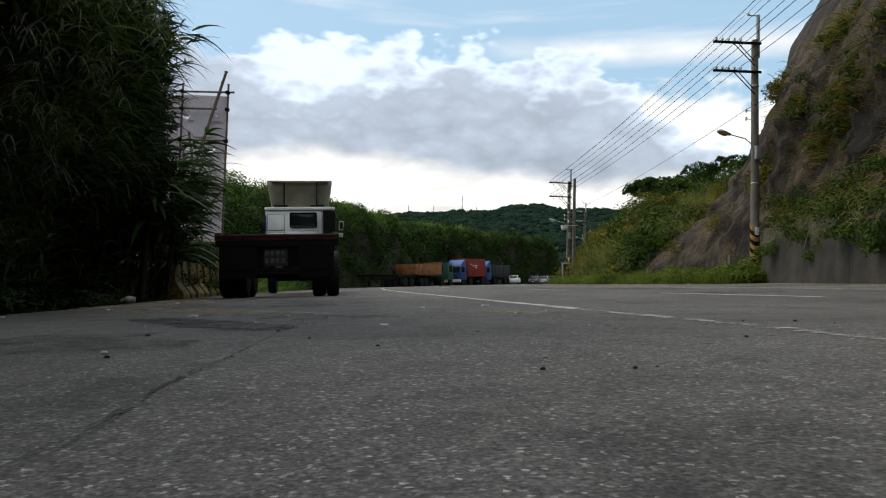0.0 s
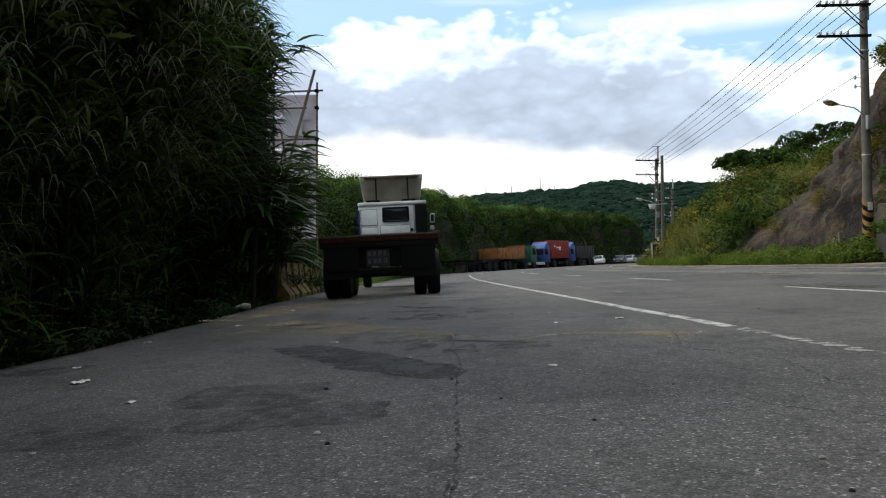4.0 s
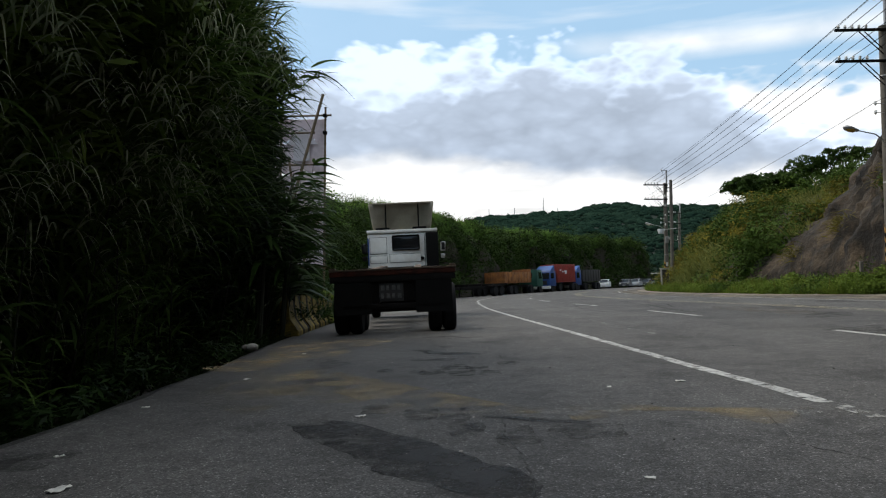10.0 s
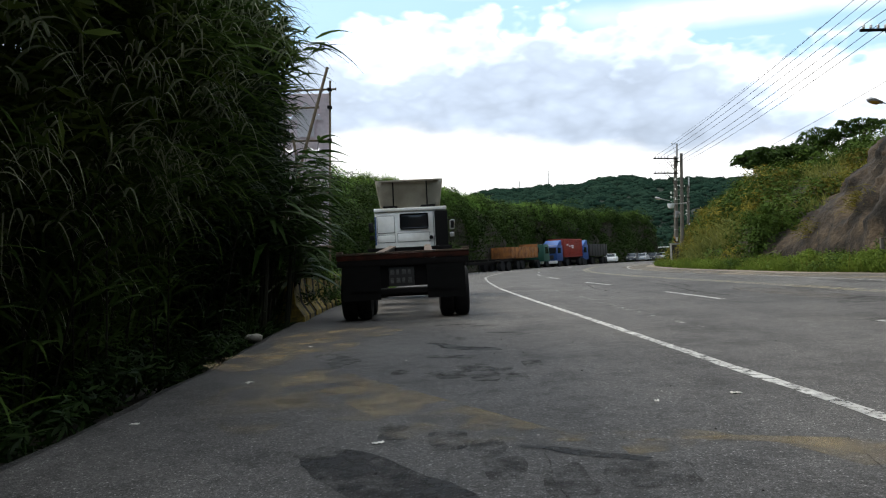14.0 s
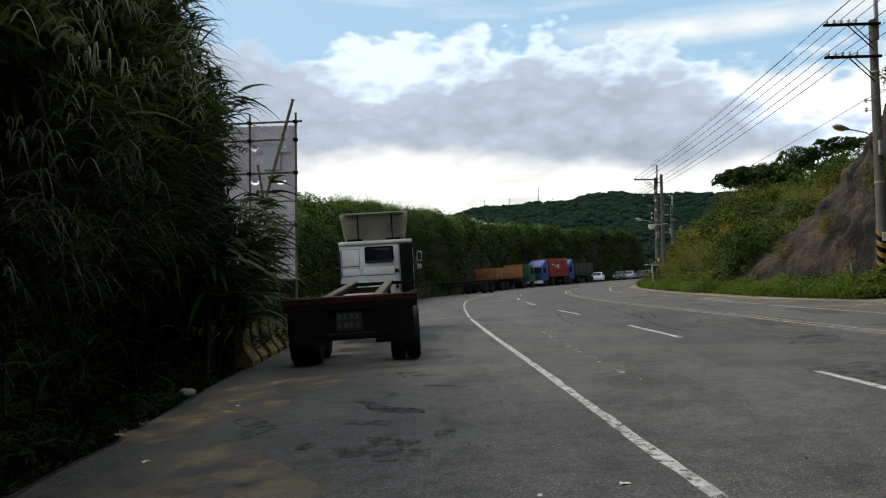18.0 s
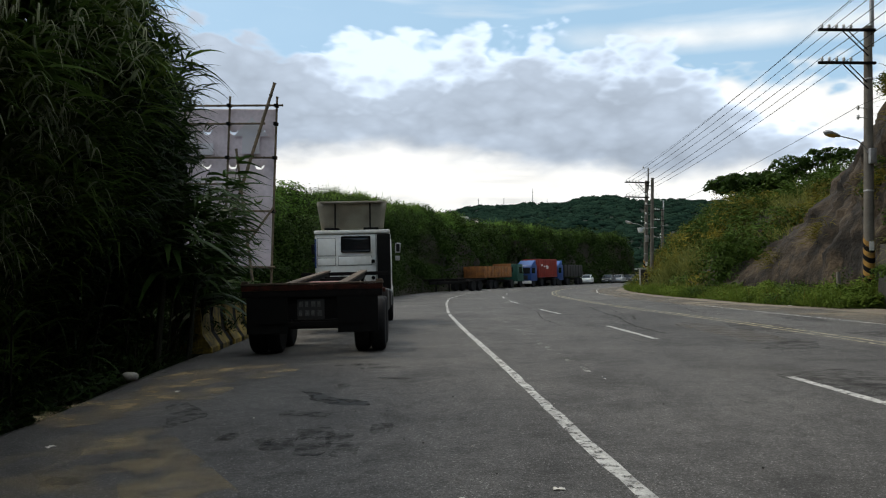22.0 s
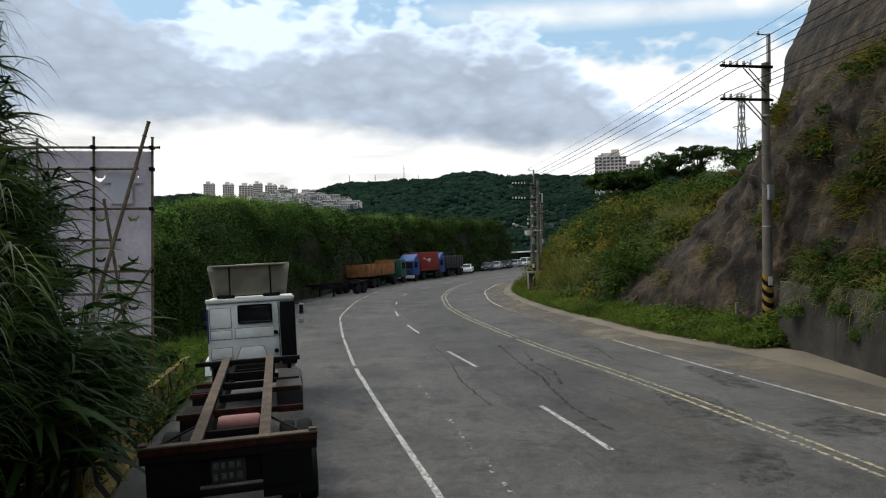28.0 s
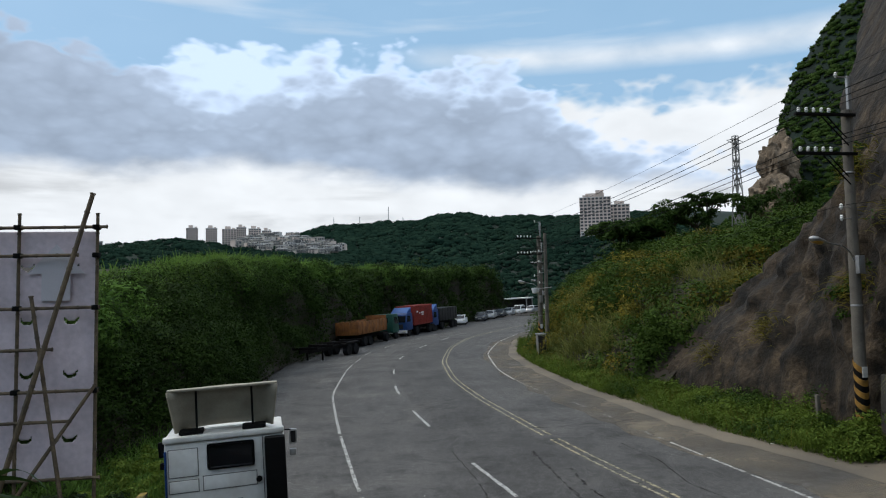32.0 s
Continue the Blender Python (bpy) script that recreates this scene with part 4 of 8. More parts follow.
def grow_right_weeds():
    """The strip of weeds between shoulder and cliff, and the growth on wall and rock."""
    rng = np.random.RandomState(5)
    n = 2300
    y = rng.uniform(24.3, 60, n)
    x0 = np.interp(y, RIGHT_EDGE[:, 1], RIGHT_EDGE[:, 0]) + 0.2
    x1 = np.interp(y, [24, 26, 33, 39, 48, 60], [13.6, 14.3, 14.4, 13.6, 12.8, 13.4])
    u = rng.uniform(0, 1, n)
    x = x0 + (x1 - x0) * u
    z = gz(x, y)
    lump = np.array([noise.noise(Vector((a * 0.8, b * 0.8, 2.0))) for a, b in zip(x, y)])
    keep = (lump > -0.22) | (u > 0.75)
    h = (0.12 + 0.75 * np.sqrt(u) * rng.uniform(0.1, 1, n)) * (1 + 1.9 * lump) * np.interp(y, [30, 45], [1, 0.55])
    c = np.stack([x, y, z + h * 0.6], 1)[keep]
    dk = np.array([noise.noise(Vector((q[0] * 0.5, q[1] * 0.45, 7.0))) for q in c]) + rng.normal(0, 0.12, len(c)) > 0.22
    rr = rng.uniform(0.16, 0.36, len(c)) + 0.25 * rng.uniform(0, 1, len(c)) ** 4
    ob = leaves("roadside_weeds", clumps(c[~dk], rr[~dk], 64, rng, 0.9), 0.050, L_WEED, rng)
    tagged(ob, "low green weeds along the cliff's foot", "weeds", kind="stuff")
    ob = leaves("dark_roadside_weeds", clumps(c[dk], rr[dk] * 1.1, 64, rng, 0.9), 0.055, L_TREE, rng)
    tagged(ob, "darker creeping weeds along the cliff's foot", "weeds", kind="stuff")
    m = 900
    y = rng.uniform(24.3, 62, m)
    x = np.interp(y, RIGHT_EDGE[:, 1], RIGHT_EDGE[:, 0]) + rng.uniform(0.1, 2.4, m)
    b = np.stack([x, y, gz(x, y)], 1)
    d = np.stack([rng.normal(-0.1, 0.3, m), rng.normal(0, 0.3, m), np.ones(m)], 1)
    ob = blades("dry_roadside_grass", b, d, rng.uniform(0.5, 1.2, m), np.full(m, 0.010), rng.uniform(0.05, 0.4, m), L_DRY, 3)
    tagged(ob, "dry yellow stalks among the roadside weeds", "grass", kind="stuff")
    m = 17000
    y = rng.uniform(24.3, 75, m)
    x0 = np.interp(y, RIGHT_EDGE[:, 1], RIGHT_EDGE[:, 0]) + 0.05
    x = x0 + rng.uniform(0, 1, m) ** 1.5 * 2.4
    b = np.stack([x, y, gz(x, y)], 1)
    d = np.stack([rng.normal(-0.1, 0.45, m), rng.normal(0, 0.45, m), np.ones(m)], 1)
    ob = blades("roadside_grass", b, d, rng.uniform(0.3, 0.95, m) * (0.75 + 0.45 * np.sin(y * 1.3 + 2 * np.sin(y * 0.37))), np.full(m, 0.012), rng.uniform(0.1, 0.5, m), L_WEED, 3)
    tagged(ob, "grass at the edge of the sandy shoulder", "grass", kind="stuff")
    # bushes hanging over the wall
    C, Rr = [], []
    for _ in range(150):
        y = 8 + 16.0 * rng.uniform()
        x = wall_x(y) + rng.uniform(-0.45, 1.2)
        z = float(gz(x, y)) + 1.65 + rng.uniform(-1.0, 1.9) * (0.4 + 0.6 * math.sin(y * 0.9) ** 2)
        C.append((x, y, z))
        Rr.append(rng.uniform(0.3, 0.6))
    ob = leaves("cliff_foot_bushes", clumps(np.stack([rng.uniform(13.0, 15.6, 46), rng.uniform(39.6, 42.5, 46), 0.6 + rng.uniform(0.1, 3.6, 46)], 1), rng.uniform(0.35, 0.75, 46), 300, rng), 0.06, L_HILLD, rng)
    tagged(ob, "dark bushes where the slope meets the cliff", "bushes", kind="stuff")
    ob = leaves("wall_bushes", clumps(np.array(C), np.array(Rr), 260, rng), 0.05, L_HILLD, rng)
    tagged(ob, "bushes hanging over the top of the retaining wall", "bushes", kind="stuff")
    m = 1200
    y = 8 + 16.2 * rng.uniform(0, 1, m)
    y += 0.5 * np.sin(y * 4.1)
    x = np.array([wall_x(a) for a in y]) + rng.uniform(-0.1, 0.9, m)
    b = np.stack([x, y, gz(x, y) + 1.7 + rng.uniform(-0.2, 0.9, m)], 1)
    d = np.stack([rng.normal(-0.7, 0.4, m), rng.normal(0, 0.5, m), rng.uniform(0.5, 1.3, m)], 1)
    ob = blades("wall_grass", b, d, rng.uniform(0.6, 1.3, m), np.full(m, 0.014), rng.uniform(0.6, 1.2, m), L_PALE, 5)
    tagged(ob, "long grass drooping over the retaining wall", "grass", kind="stuff")
    # tufts on the rock
    B, D, Ln = [], [], []
    spots = [(20, 6.5, 2.2), (17, 8.5, 2.5), (22, 5.2, 1.5), (14, 10.5, 3), (25, 7.4, 1.2), (18, 12, 2.5), (27.5, 5.0, 1.0), (12, 7, 2.0), (29, 9.2, 1.2), (23, 9.8, 1.6), (20, 3.1, 1.4), (16, 3.3, 1.6), (12, 3.2, 1.5), (9, 5, 2), (24, 3.2, 0.9), (33, 3.4, 0.8), (36, 2.2, 0.6)]
    for y, z, s in spots:
        for _ in range(int(220 * s)):
            p = cliff_at(y + rng.normal(0, s * 0.55), max(0.3, z + rng.normal(0, s * 0.28)))
            B.append(p + rng.normal(0, 0.15, 3) - [0.08, 0, 0])
            D.append((rng.normal(-0.9, 0.4), rng.normal(0, 0.5), rng.uniform(0.3, 1.2)))
            Ln.append(rng.uniform(0.35, 0.95))
    n = len(B)
    ob = blades("cliff_grass", np.array(B), np.array(D), np.array(Ln), np.full(n, 0.02), rng.uniform(0.4, 0.9, n), L_HILL, 3)
    tagged(ob, "tufts of hanging grass on the ledges of the cliff", "grass", kind="stuff")
    C = []
    for y, z, s in spots[:11]:
        for _ in range(int(9 * s)):
            C.append(cliff_at(y + rng.normal(0, s * 0.5), max(0.3, z + rng.normal(0, s * 0.3))) + rng.normal(0, 0.2, 3))
    ob = leaves("cliff_shrubs", clumps(np.array(C), rng.uniform(0.2, 0.5, len(C)), 90, rng), 0.075, L_TREE, rng)
    tagged(ob, "small shrubs rooted in the rock of the cliff", "bushes", kind="stuff")


grow_right_weeds()


# ---------------------------------------------------------------- green bank on the left
BANK_TOE = interp([(-15, 22), (-11, 30), (-8.6, 38), (-8.4, 46), (-8.6, 56), (-7.6, 67), (-3.9, 80), (0.6, 90.5), (10.0, 108.5), (21.2, 129.5), (27, 138)], step=1.0)
BANK_TOP = [(26, 5.9, 5.2), (45, 7.9, 4.8), (60, 9.4, 4.8), (75, 10.2, 4.6), (95, 10.4, 3.8), (112, 10.6, 3.2), (138, 11.1, 3.0)]


def bank_pt(y, w):
    """w: metres to the left of the toe line."""
    x = line_x(BANK_TOE, y)
    t = np.array([line_x(BANK_TOE, min(y + 1, 138)) - line_x(BANK_TOE, max(y - 1, 22)), 2.0])
    t /= np.linalg.norm(t)
    px_, py_ = x - t[1] * w, y + t[0] * w
    top, run = np.interp(y, [b[0] for b in BANK_TOP], [b[1] for b in BANK_TOP]), np.interp(y, [b[0] for b in BANK_TOP], [b[2] for b in BANK_TOP])
    g = float(gz(x, y))
    s = np.clip(w / run, 0, 1)
    z = g - 0.1 + (top - 1.9 - g) * (1 - (1 - s) ** 1.9) + 0.03 * max(0, w - run) + bumps((px_, py_, 1), 0.2, 0.8) * np.clip(w, 0, 1)
    out = (2.0 * noise.noise(Vector((y * 0.26, z * 0.28, 5.5))) + 0.8 * noise.noise(Vector((y * 0.7, z * 0.55, 1.5)))) * np.clip(w, 0, 1)
    return px_ + t[1] * out, py_ - t[0] * out, z


def build_bank():
    yy, ww = np.arange(22, 138.5, 1.5), np.concatenate([[-0.6, 0, 0.5, 1, 1.5], np.arange(2, 8, 0.8), np.arange(8, 60, 3)])
    V = np.array([[bank_pt(y, w) for w in ww] for y in yy])
    w = len(ww)
    k = (np.arange(len(yy) - 1)[:, None] * w + np.arange(w - 1)[None]).ravel()
    ob = raw("embankment", V.reshape(-1, 3), np.stack([k, k + w, k + 1 + w, k + 1], 1), M_SOIL, smooth=True)
    tagged(ob, "earth bank under tall reeds beside the parked trucks", "embankment", kind="structure")


build_bank()


def grow_bank():
    rng = np.random.RandomState(21)
    # bushes on the face, in heaps, with the face's shade in their leaf colour
    n = 640
    y = 24 + 114 * rng.uniform(0, 1, n) ** 1.15
    w = rng.uniform(0, 3.6, n)
    c = np.array([bank_pt(a, b) for a, b in zip(y, w)])
    rad = rng.uniform(0.6, 1.3, n) + 1.3 * rng.uniform(0, 1, n) ** 2
    rad *= np.interp(w, [2.2, 3.6], [1, 0.6])
    c[:, 2] += rad * 0.25
    near = y < 75
    ob = leaves("bank_bushes", clumps(c[near], rad[near], 950, rng, 1.15, 0.86), 0.062, L_FACESHADE, rng, long=3.0)
    tagged(ob, "dense green bushes on the bank's face, coloured dark as in shade", "bushes", kind="stuff")
    ob = leaves("far_bank_bushes", clumps(c[~near], rad[~near], 300, rng, 1.15, 0.86), 0.13, L_FACESHADE, rng)
    tagged(ob, "dense green bushes on the far part of the bank, coloured dark as in shade", "bushes", kind="stuff")

    # rounder bushes that break the line of the crest, and a tall one beside the billboard
    m = 460
    y = np.concatenate([30 + 102 * rng.uniform(0, 1, m) ** 1.2, rng.normal(33.5, 1.6, 26)])
    w = np.concatenate([1.9 + 3.6 * rng.uniform(0, 1, m) ** 0.8, rng.uniform(0.2, 3.0, 26)])
    c = np.array([bank_pt(a, b) for a, b in zip(y, w)])
    rad = np.concatenate([rng.uniform(0.45, 1.0, m) + 0.7 * rng.uniform(0, 1, m) ** 3, rng.uniform(0.7, 1.2, 26)])
    c[m:, 2] = rng.uniform(1.8, 5.3, 26)
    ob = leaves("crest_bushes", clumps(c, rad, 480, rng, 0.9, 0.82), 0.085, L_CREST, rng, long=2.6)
    tagged(ob, "rounded green bushes along the bank's crest, coloured light as if lit", "bushes", kind="stuff")

    def reeds(name, m, w0, w1, material, k, l0, l1, label, lean, y1=138):
        y = 23 + (y1 - 23) * rng.uniform(0, 1, m)
        w = rng.uniform(w0, w1, m)
        b = np.array([bank_pt(a, q) for a, q in zip(y, w)])
        a0 = np.repeat(rng.normal(lean, 0.35, (m, 2)), k, 0)
        b = np.repeat(b, k, 0) + rng.normal(0, 0.30, (m * k, 3)) * [1, 1, 0.3]
        n = len(b)
        d = np.stack([a0[:, 0] + rng.normal(0, 0.35, n), -0.4 * a0[:, 1] + rng.normal(0, 0.35, n), rng.uniform(0.8, 1.5, n)], 1)
        tall = np.repeat([0.75 + 0.9 * noise.noise(Vector((p * 0.35, q * 0.5, 3.0))) + 0.4 * noise.noise(Vector((p * 1.1, q, 6.0))) for p, q in zip(y, w)], k)
        ln = rng.uniform(l0, l1, n) * np.clip(tall, 0.35, 1.35)
        ob = blades(name, b + np.stack([0 * ln, 0 * ln, rng.uniform(0, 0.7, n)], 1), d, ln, np.full(n, 0.034), rng.uniform(0.25, 0.65, n), material, 4)
        tagged(ob, label, "reeds", kind="stuff")

    # reeds: lit tone on top, shade put into the face's tone
    reeds("bank_reeds", 2500, 2.6, 6.5, L_HEDGE, 15, 1.1, 2.1, "tall green reeds along the top of the bank, coloured light as if lit", 0.15)
    reeds("face_reeds", 520, 0.3, 3.4, L_FACESHADE, 18, 0.9, 1.7, "arching reeds hanging on the bank's face, coloured dark as in shade", 0.45)
    reeds("dry_face_reeds", 60, 2.0, 6.0, L_DRY, 10, 0.6, 1.2, "a few dry yellowed reeds on the bank", 0.4, 80)


grow_bank()


# ---------------------------------------------------------------- thicket beside the parking strip
def edge_x(y):
    return np.interp(y, LEFT_EDGE[:, 1], LEFT_EDGE[:, 0])


THICK_H = [(-14, 7.2), (0, 7.4), (7, 7.5), (9.6, 7.2), (10.6, 6.3), (11.6, 5.2), (12.6, 4.4), (14, 3.4), (15, 2.2), (16, 1.7), (18, 1.5), (24, 1.3), (30, 1.2)]


def thick_front(y, z):
    """How far to the right the growth reaches at a height."""
    h = np.interp(y, [a for a, _ in THICK_H], [b for _, b in THICK_H])
    bulge = np.interp(z / h, [0, 0.12, 0.3, 0.5, 0.7, 0.85, 1.0], [-1.6, -1.3, -0.25, 0.65, 0.45, 0.05, -0.75])
    more = np.interp(z / h, [0.3, 0.5, 0.8, 1], [0, 0.15, 0.1, 0]) * np.interp(y, [5.5, 8, 9.6, 11], [0, 1, 1, 0])
    uneven = 0.45 * noise.noise(Vector((y * 0.75, z * 0.8, 4.0))) + 0.25 * noise.noise(Vector((y * 1.9, z * 1.7, 9.0)))
    return edge_x(y) + bulge * np.interp(y, [8, 11], [1, 0.35]) - 0.35 * np.interp(y, [8.8, 9.8], [0, 1]) + more + uneven * np.clip(z / 2, 0, 1)


def build_thicket():
    rng = np.random.RandomState(33)
    reeds = []
    # each clump of tall reeds is a plant of its own; four kinds of clump, then copies
    def clump(seed, tall, nst, nbl, leaf=L_REED):
        r = np.random.RandomState(seed)
        e = thing("reed_clump", Matrix.Identity(4), "tall dark silvergrass clump with long arching leaves", "reed", "reeds of the thicket")
        st = []
        for _ in range(nst):
            b = np.append(r.normal(0, 0.28, 2), -0.35)
            tip = b + [r.normal(0.12, 0.25) * tall * 0.35, r.normal(0, 0.25) * tall * 0.35, tall * r.uniform(0.65, 1.0)]
            st.append((b, tip))
            part("stalk", rodm(b, tip, 0.014, 0.005, 5, False), M_STALK, e, smooth=False)
        B, D = [], []
        for _ in range(nbl):
            b, tip = st[r.randint(nst)]
            f = r.uniform(0.06, 1.0) ** 0.8
            p = b + (tip - b) * f
            a = r.uniform(0, 2 * math.pi)
            B.append(p)
            D.append((math.cos(a) * 0.75, math.sin(a) * 0.75, r.uniform(0.3, 1.3)))
        n = len(B)
        ln = r.uniform(0.5, 1.15, n)
        blades("foliage", np.array(B), np.array(D), ln, r.uniform(0.014, 0.030, n), r.uniform(0.3, 0.9, n), leaf, 5, e)
        return e
    kinds = [clump(1, 6.9, 7, 380), clump(2, 5.6, 7, 340), clump(3, 4.2, 6, 270), clump(4, 3.0, 6, 210), clump(5, 6.4, 7, 320, L_SHADEREED), clump(6, 4.3, 6, 260, L_SHADEREED)]
    spots = []
    for y in np.arange(-10, 10.2, 0.72):
        for row, (dx, k) in enumerate(((1.5, 2), (2.1, 1), (2.8, 0), (3.6, 0), (4.8, 0))):
            spots.append((y + rng.uniform(-0.35, 0.35), dx + rng.uniform(-0.3, 0.3), k if rng.uniform() > 0.25 else min(3, k + 1)))
    for y in np.arange(9.8, 11.9, 0.75):
        for dx, k in ((2.4, 3 if y > 11.0 else 2), (3.4, 2)):
            spots.append((y + rng.uniform(-0.3, 0.3), dx + rng.uniform(-0.3, 0.3), k))
    used = set()
    for y, dx, k in spots:
        x = float(edge_x(y)) - dx
        # clumps at the open end take leaves darkened for the shade there
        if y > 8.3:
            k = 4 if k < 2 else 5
        m = pose(x, y, float(gz(x, y)) - 0.25, 0, rng.uniform(-3, 9), rng.uniform(-35, 35))
        if k not in used:
            used.add(k)
            kinds[k].matrix_world = m
        else:
            copy_thing(kinds[k], m)
    # a plant that leans far out over the strip with broad leaves
    for k, (px_, py_, h, nb) in enumerate(((-5.5, 13.5, 4.1, 90), (-5.45, 13.0, 3.2, 80), (-5.4, 12.5, 3.8, 85), (-5.3, 11.6, 3.6, 60), (-5.9, 14.3, 3.0, 40))):
        r = np.random.RandomState(60 + k)
        e = thing("leaning_reed", pose(px_, py_, float(gz(px_, py_)) - 0.2), "leaning dark reed with broad arching leaves", "reed", "leaning reeds")
        B, D = [], []
        for _ in range(5):
            b, tip = np.array([r.normal(0, 0.2), r.normal(0, 0.2), 0.0]), np.array([r.uniform(0.3, 0.95), r.normal(-0.1, 0.4), h * r.uniform(0.75, 1.05)])
            part("stalk", rodm(b, tip, 0.016, 0.006, 5, False), M_STALK, e, smooth=False)
            for _ in range(nb // 5):
                f = r.uniform(0.55, 1.0)
                a = r.normal(-0.2, 0.6)
                B.append(b + (tip - b) * f)
                D.append((math.cos(a), math.sin(a), r.uniform(0.1, 0.7)))
        n = len(B)
        blades("foliage", np.array(B), np.array(D), r.uniform(0.55, 1.1, n), r.uniform(0.028, 0.058, n), r.uniform(0.3, 0.8, n), L_BROAD, 6, e)
    # fine leafy bamboo and shrubs that fill the thicket
    C, Rr = [], []
    for _ in range(2600):
        y = rng.uniform(-12, 10.5)
        h = np.interp(y, [a for a, _ in THICK_H], [b for _, b in THICK_H])
        z = h * rng.uniform(0.02, 1.0)
        dep = rng.uniform(0, 1) ** 1.5 * 4.2
        x = float(thick_front(y, z)) - 0.5 - dep
        C.append((x, y, float(gz(x, y)) + z))
        Rr.append(rng.uniform(0.3, 0.62))
    for q in range(980):
        y = rng.uniform(14.0, 25) if q < 420 else rng.uniform(10.2, 12.3)
        h = np.interp(y, [a for a, _ in THICK_H], [b for _, b in THICK_H])
        z = h * rng.uniform(0.02, 0.85)
        x = float(edge_x(y)) - 0.75 + (0.5 if z > 1.3 else 0) - rng.uniform(0, 1) * 4.0
        C.append((x, y, float(gz(x, y)) + z - 0.1))
        Rr.append(rng.uniform(0.2, 0.4))
    for _ in range(40):
        y = rng.uniform(10.3, 12.2)
        h = np.interp(y, [a for a, _ in THICK_H], [b for _, b in THICK_H])
        z = rng.uniform(1.5, h)
        C.append((-5.05 - rng.uniform(0, 0.9) - 0.08 * (y - 10), y, float(gz(-5, y)) + z))
        Rr.append(rng.uniform(0.2, 0.42))
    C, Rr = np.array(C), np.array(Rr)
    # shade at the open end is painted by a darker leaf colour
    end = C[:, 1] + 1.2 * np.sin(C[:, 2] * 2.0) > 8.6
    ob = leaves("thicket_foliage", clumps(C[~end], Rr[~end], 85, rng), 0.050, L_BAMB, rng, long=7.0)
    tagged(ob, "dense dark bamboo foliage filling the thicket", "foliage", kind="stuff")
    ob = leaves("shaded_foliage", clumps(C[end], Rr[end], 85, rng), 0.055, L_SHADEREED, rng, long=6.0)
    tagged(ob, "foliage at the thicket's open end, coloured dark for shade", "foliage", kind="stuff")
    # sprays of arching blades on the open side, their sheen painted as pale colour
    B, D, Ln = [], [], []
    for q in range(420):
        y = -3.0 + 10.2 * rng.uniform(0, 1)
        h = np.interp(y, [a for a, _ in THICK_H], [b for _, b in THICK_H])
        z = h * rng.uniform(0.08, 0.98)
        x = float(thick_front(y, z)) - 0.20
        a0, size = rng.normal(-0.45, 0.45), rng.uniform(0.4, 0.9)
        for _ in range(rng.randint(5, 13)):
            a = a0 + rng.normal(0, 0.16)
            B.append(np.array([x, y, float(gz(x, y)) + z]) + rng.normal(0, 0.13, 3))
            D.append((math.cos(a) * 0.9, math.sin(a) * 0.9, rng.uniform(0.8, 1.5)))
            Ln.append(size * rng.uniform(0.7, 1.15))
    n = len(B)
    ob = blades("arching_blades", np.array(B), np.array(D), np.array(Ln), rng.uniform(0.009, 0.017, n), rng.uniform(0.75, 1.25, n), L_ARCH, 8)
    tagged(ob, "arching blades on the open side of the thicket, pale with painted sheen", "reeds", kind="stuff")
    # feathery plumes against the sky, round the thicket's end, in the shade-dark leaf
    B, D, Ln = [], [], []
    for q in range(46):
        y = rng.uniform(7.5, 11.8)
        h = np.interp(y, [a for a, _ in THICK_H], [b for _, b in THICK_H])
        z = h * rng.uniform(0.62, 1.02)
        x = float(thick_front(y, z)) - 0.45
        a0 = rng.normal(-0.1, 0.5)
        for _ in range(rng.randint(6, 14)):
            a = a0 + rng.normal(0, 0.35)
            B.append(np.array([x, y, float(gz(x, y)) + z]) + rng.normal(0, 0.12, 3))
            D.append((math.cos(a) * 0.8, math.sin(a) * 0.8, rng.uniform(0.6, 1.5)))
            Ln.append(rng.uniform(0.6, 1.15))
    n = len(B)
    ob = blades("feathery_plumes", np.array(B), np.array(D), np.array(Ln), rng.uniform(0.007, 0.014, n), rng.uniform(0.8, 1.4, n), L_SHADEREED, 8)
    tagged(ob, "drooping plumes at the thicket's open end, coloured dark for shade", "reeds", kind="stuff")
    # green leaves that hang out along the open edge and round the end of the thicket
    B, D = [], []
    for q in range(390):
        if q < 330:
            y = rng.uniform(4.5, 10.4)
            h = np.interp(y, [a for a, _ in THICK_H], [b for _, b in THICK_H])
            z = h * rng.uniform(0.22, 1.0)
            x = float(thick_front(y, z)) - 0.25 - (0.25 if z > 0.55 * h else 0.0)
        else:
            y = rng.uniform(10.3, 12.6)
            h = np.interp(y, [a for a, _ in THICK_H], [b for _, b in THICK_H])
            z = rng.uniform(1.2, h)
            x = -4.9 - rng.uniform(0, 0.5) - 0.06 * (y - 10)
        a0 = rng.normal(-0.3, 0.6)
        for _ in range(rng.randint(5, 11)):
            a = a0 + rng.normal(0, 0.45)
            B.append(np.array([x, y, float(gz(x, y)) + z]) + rng.normal(0, 0.12, 3))
            D.append((math.cos(a), math.sin(a), rng.uniform(0.0, 0.9)))
    n = len(B)
    B, D, ln, wd, dr = np.array(B), np.array(D), rng.uniform(0.3, 0.75, n), rng.uniform(0.012, 0.028, n), rng.uniform(0.3, 0.9, n)
    # leaves past here get the same painted shade
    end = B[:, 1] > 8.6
    for name, sel, ma, label in (("hanging_leaves", ~end, L_REED, "long green leaves hanging out of the thicket's edge"), ("shaded_leaves", end, L_SHADEREED, "leaves hanging at the thicket's open end, coloured dark for shade")):
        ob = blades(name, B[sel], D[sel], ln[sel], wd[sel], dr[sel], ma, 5)
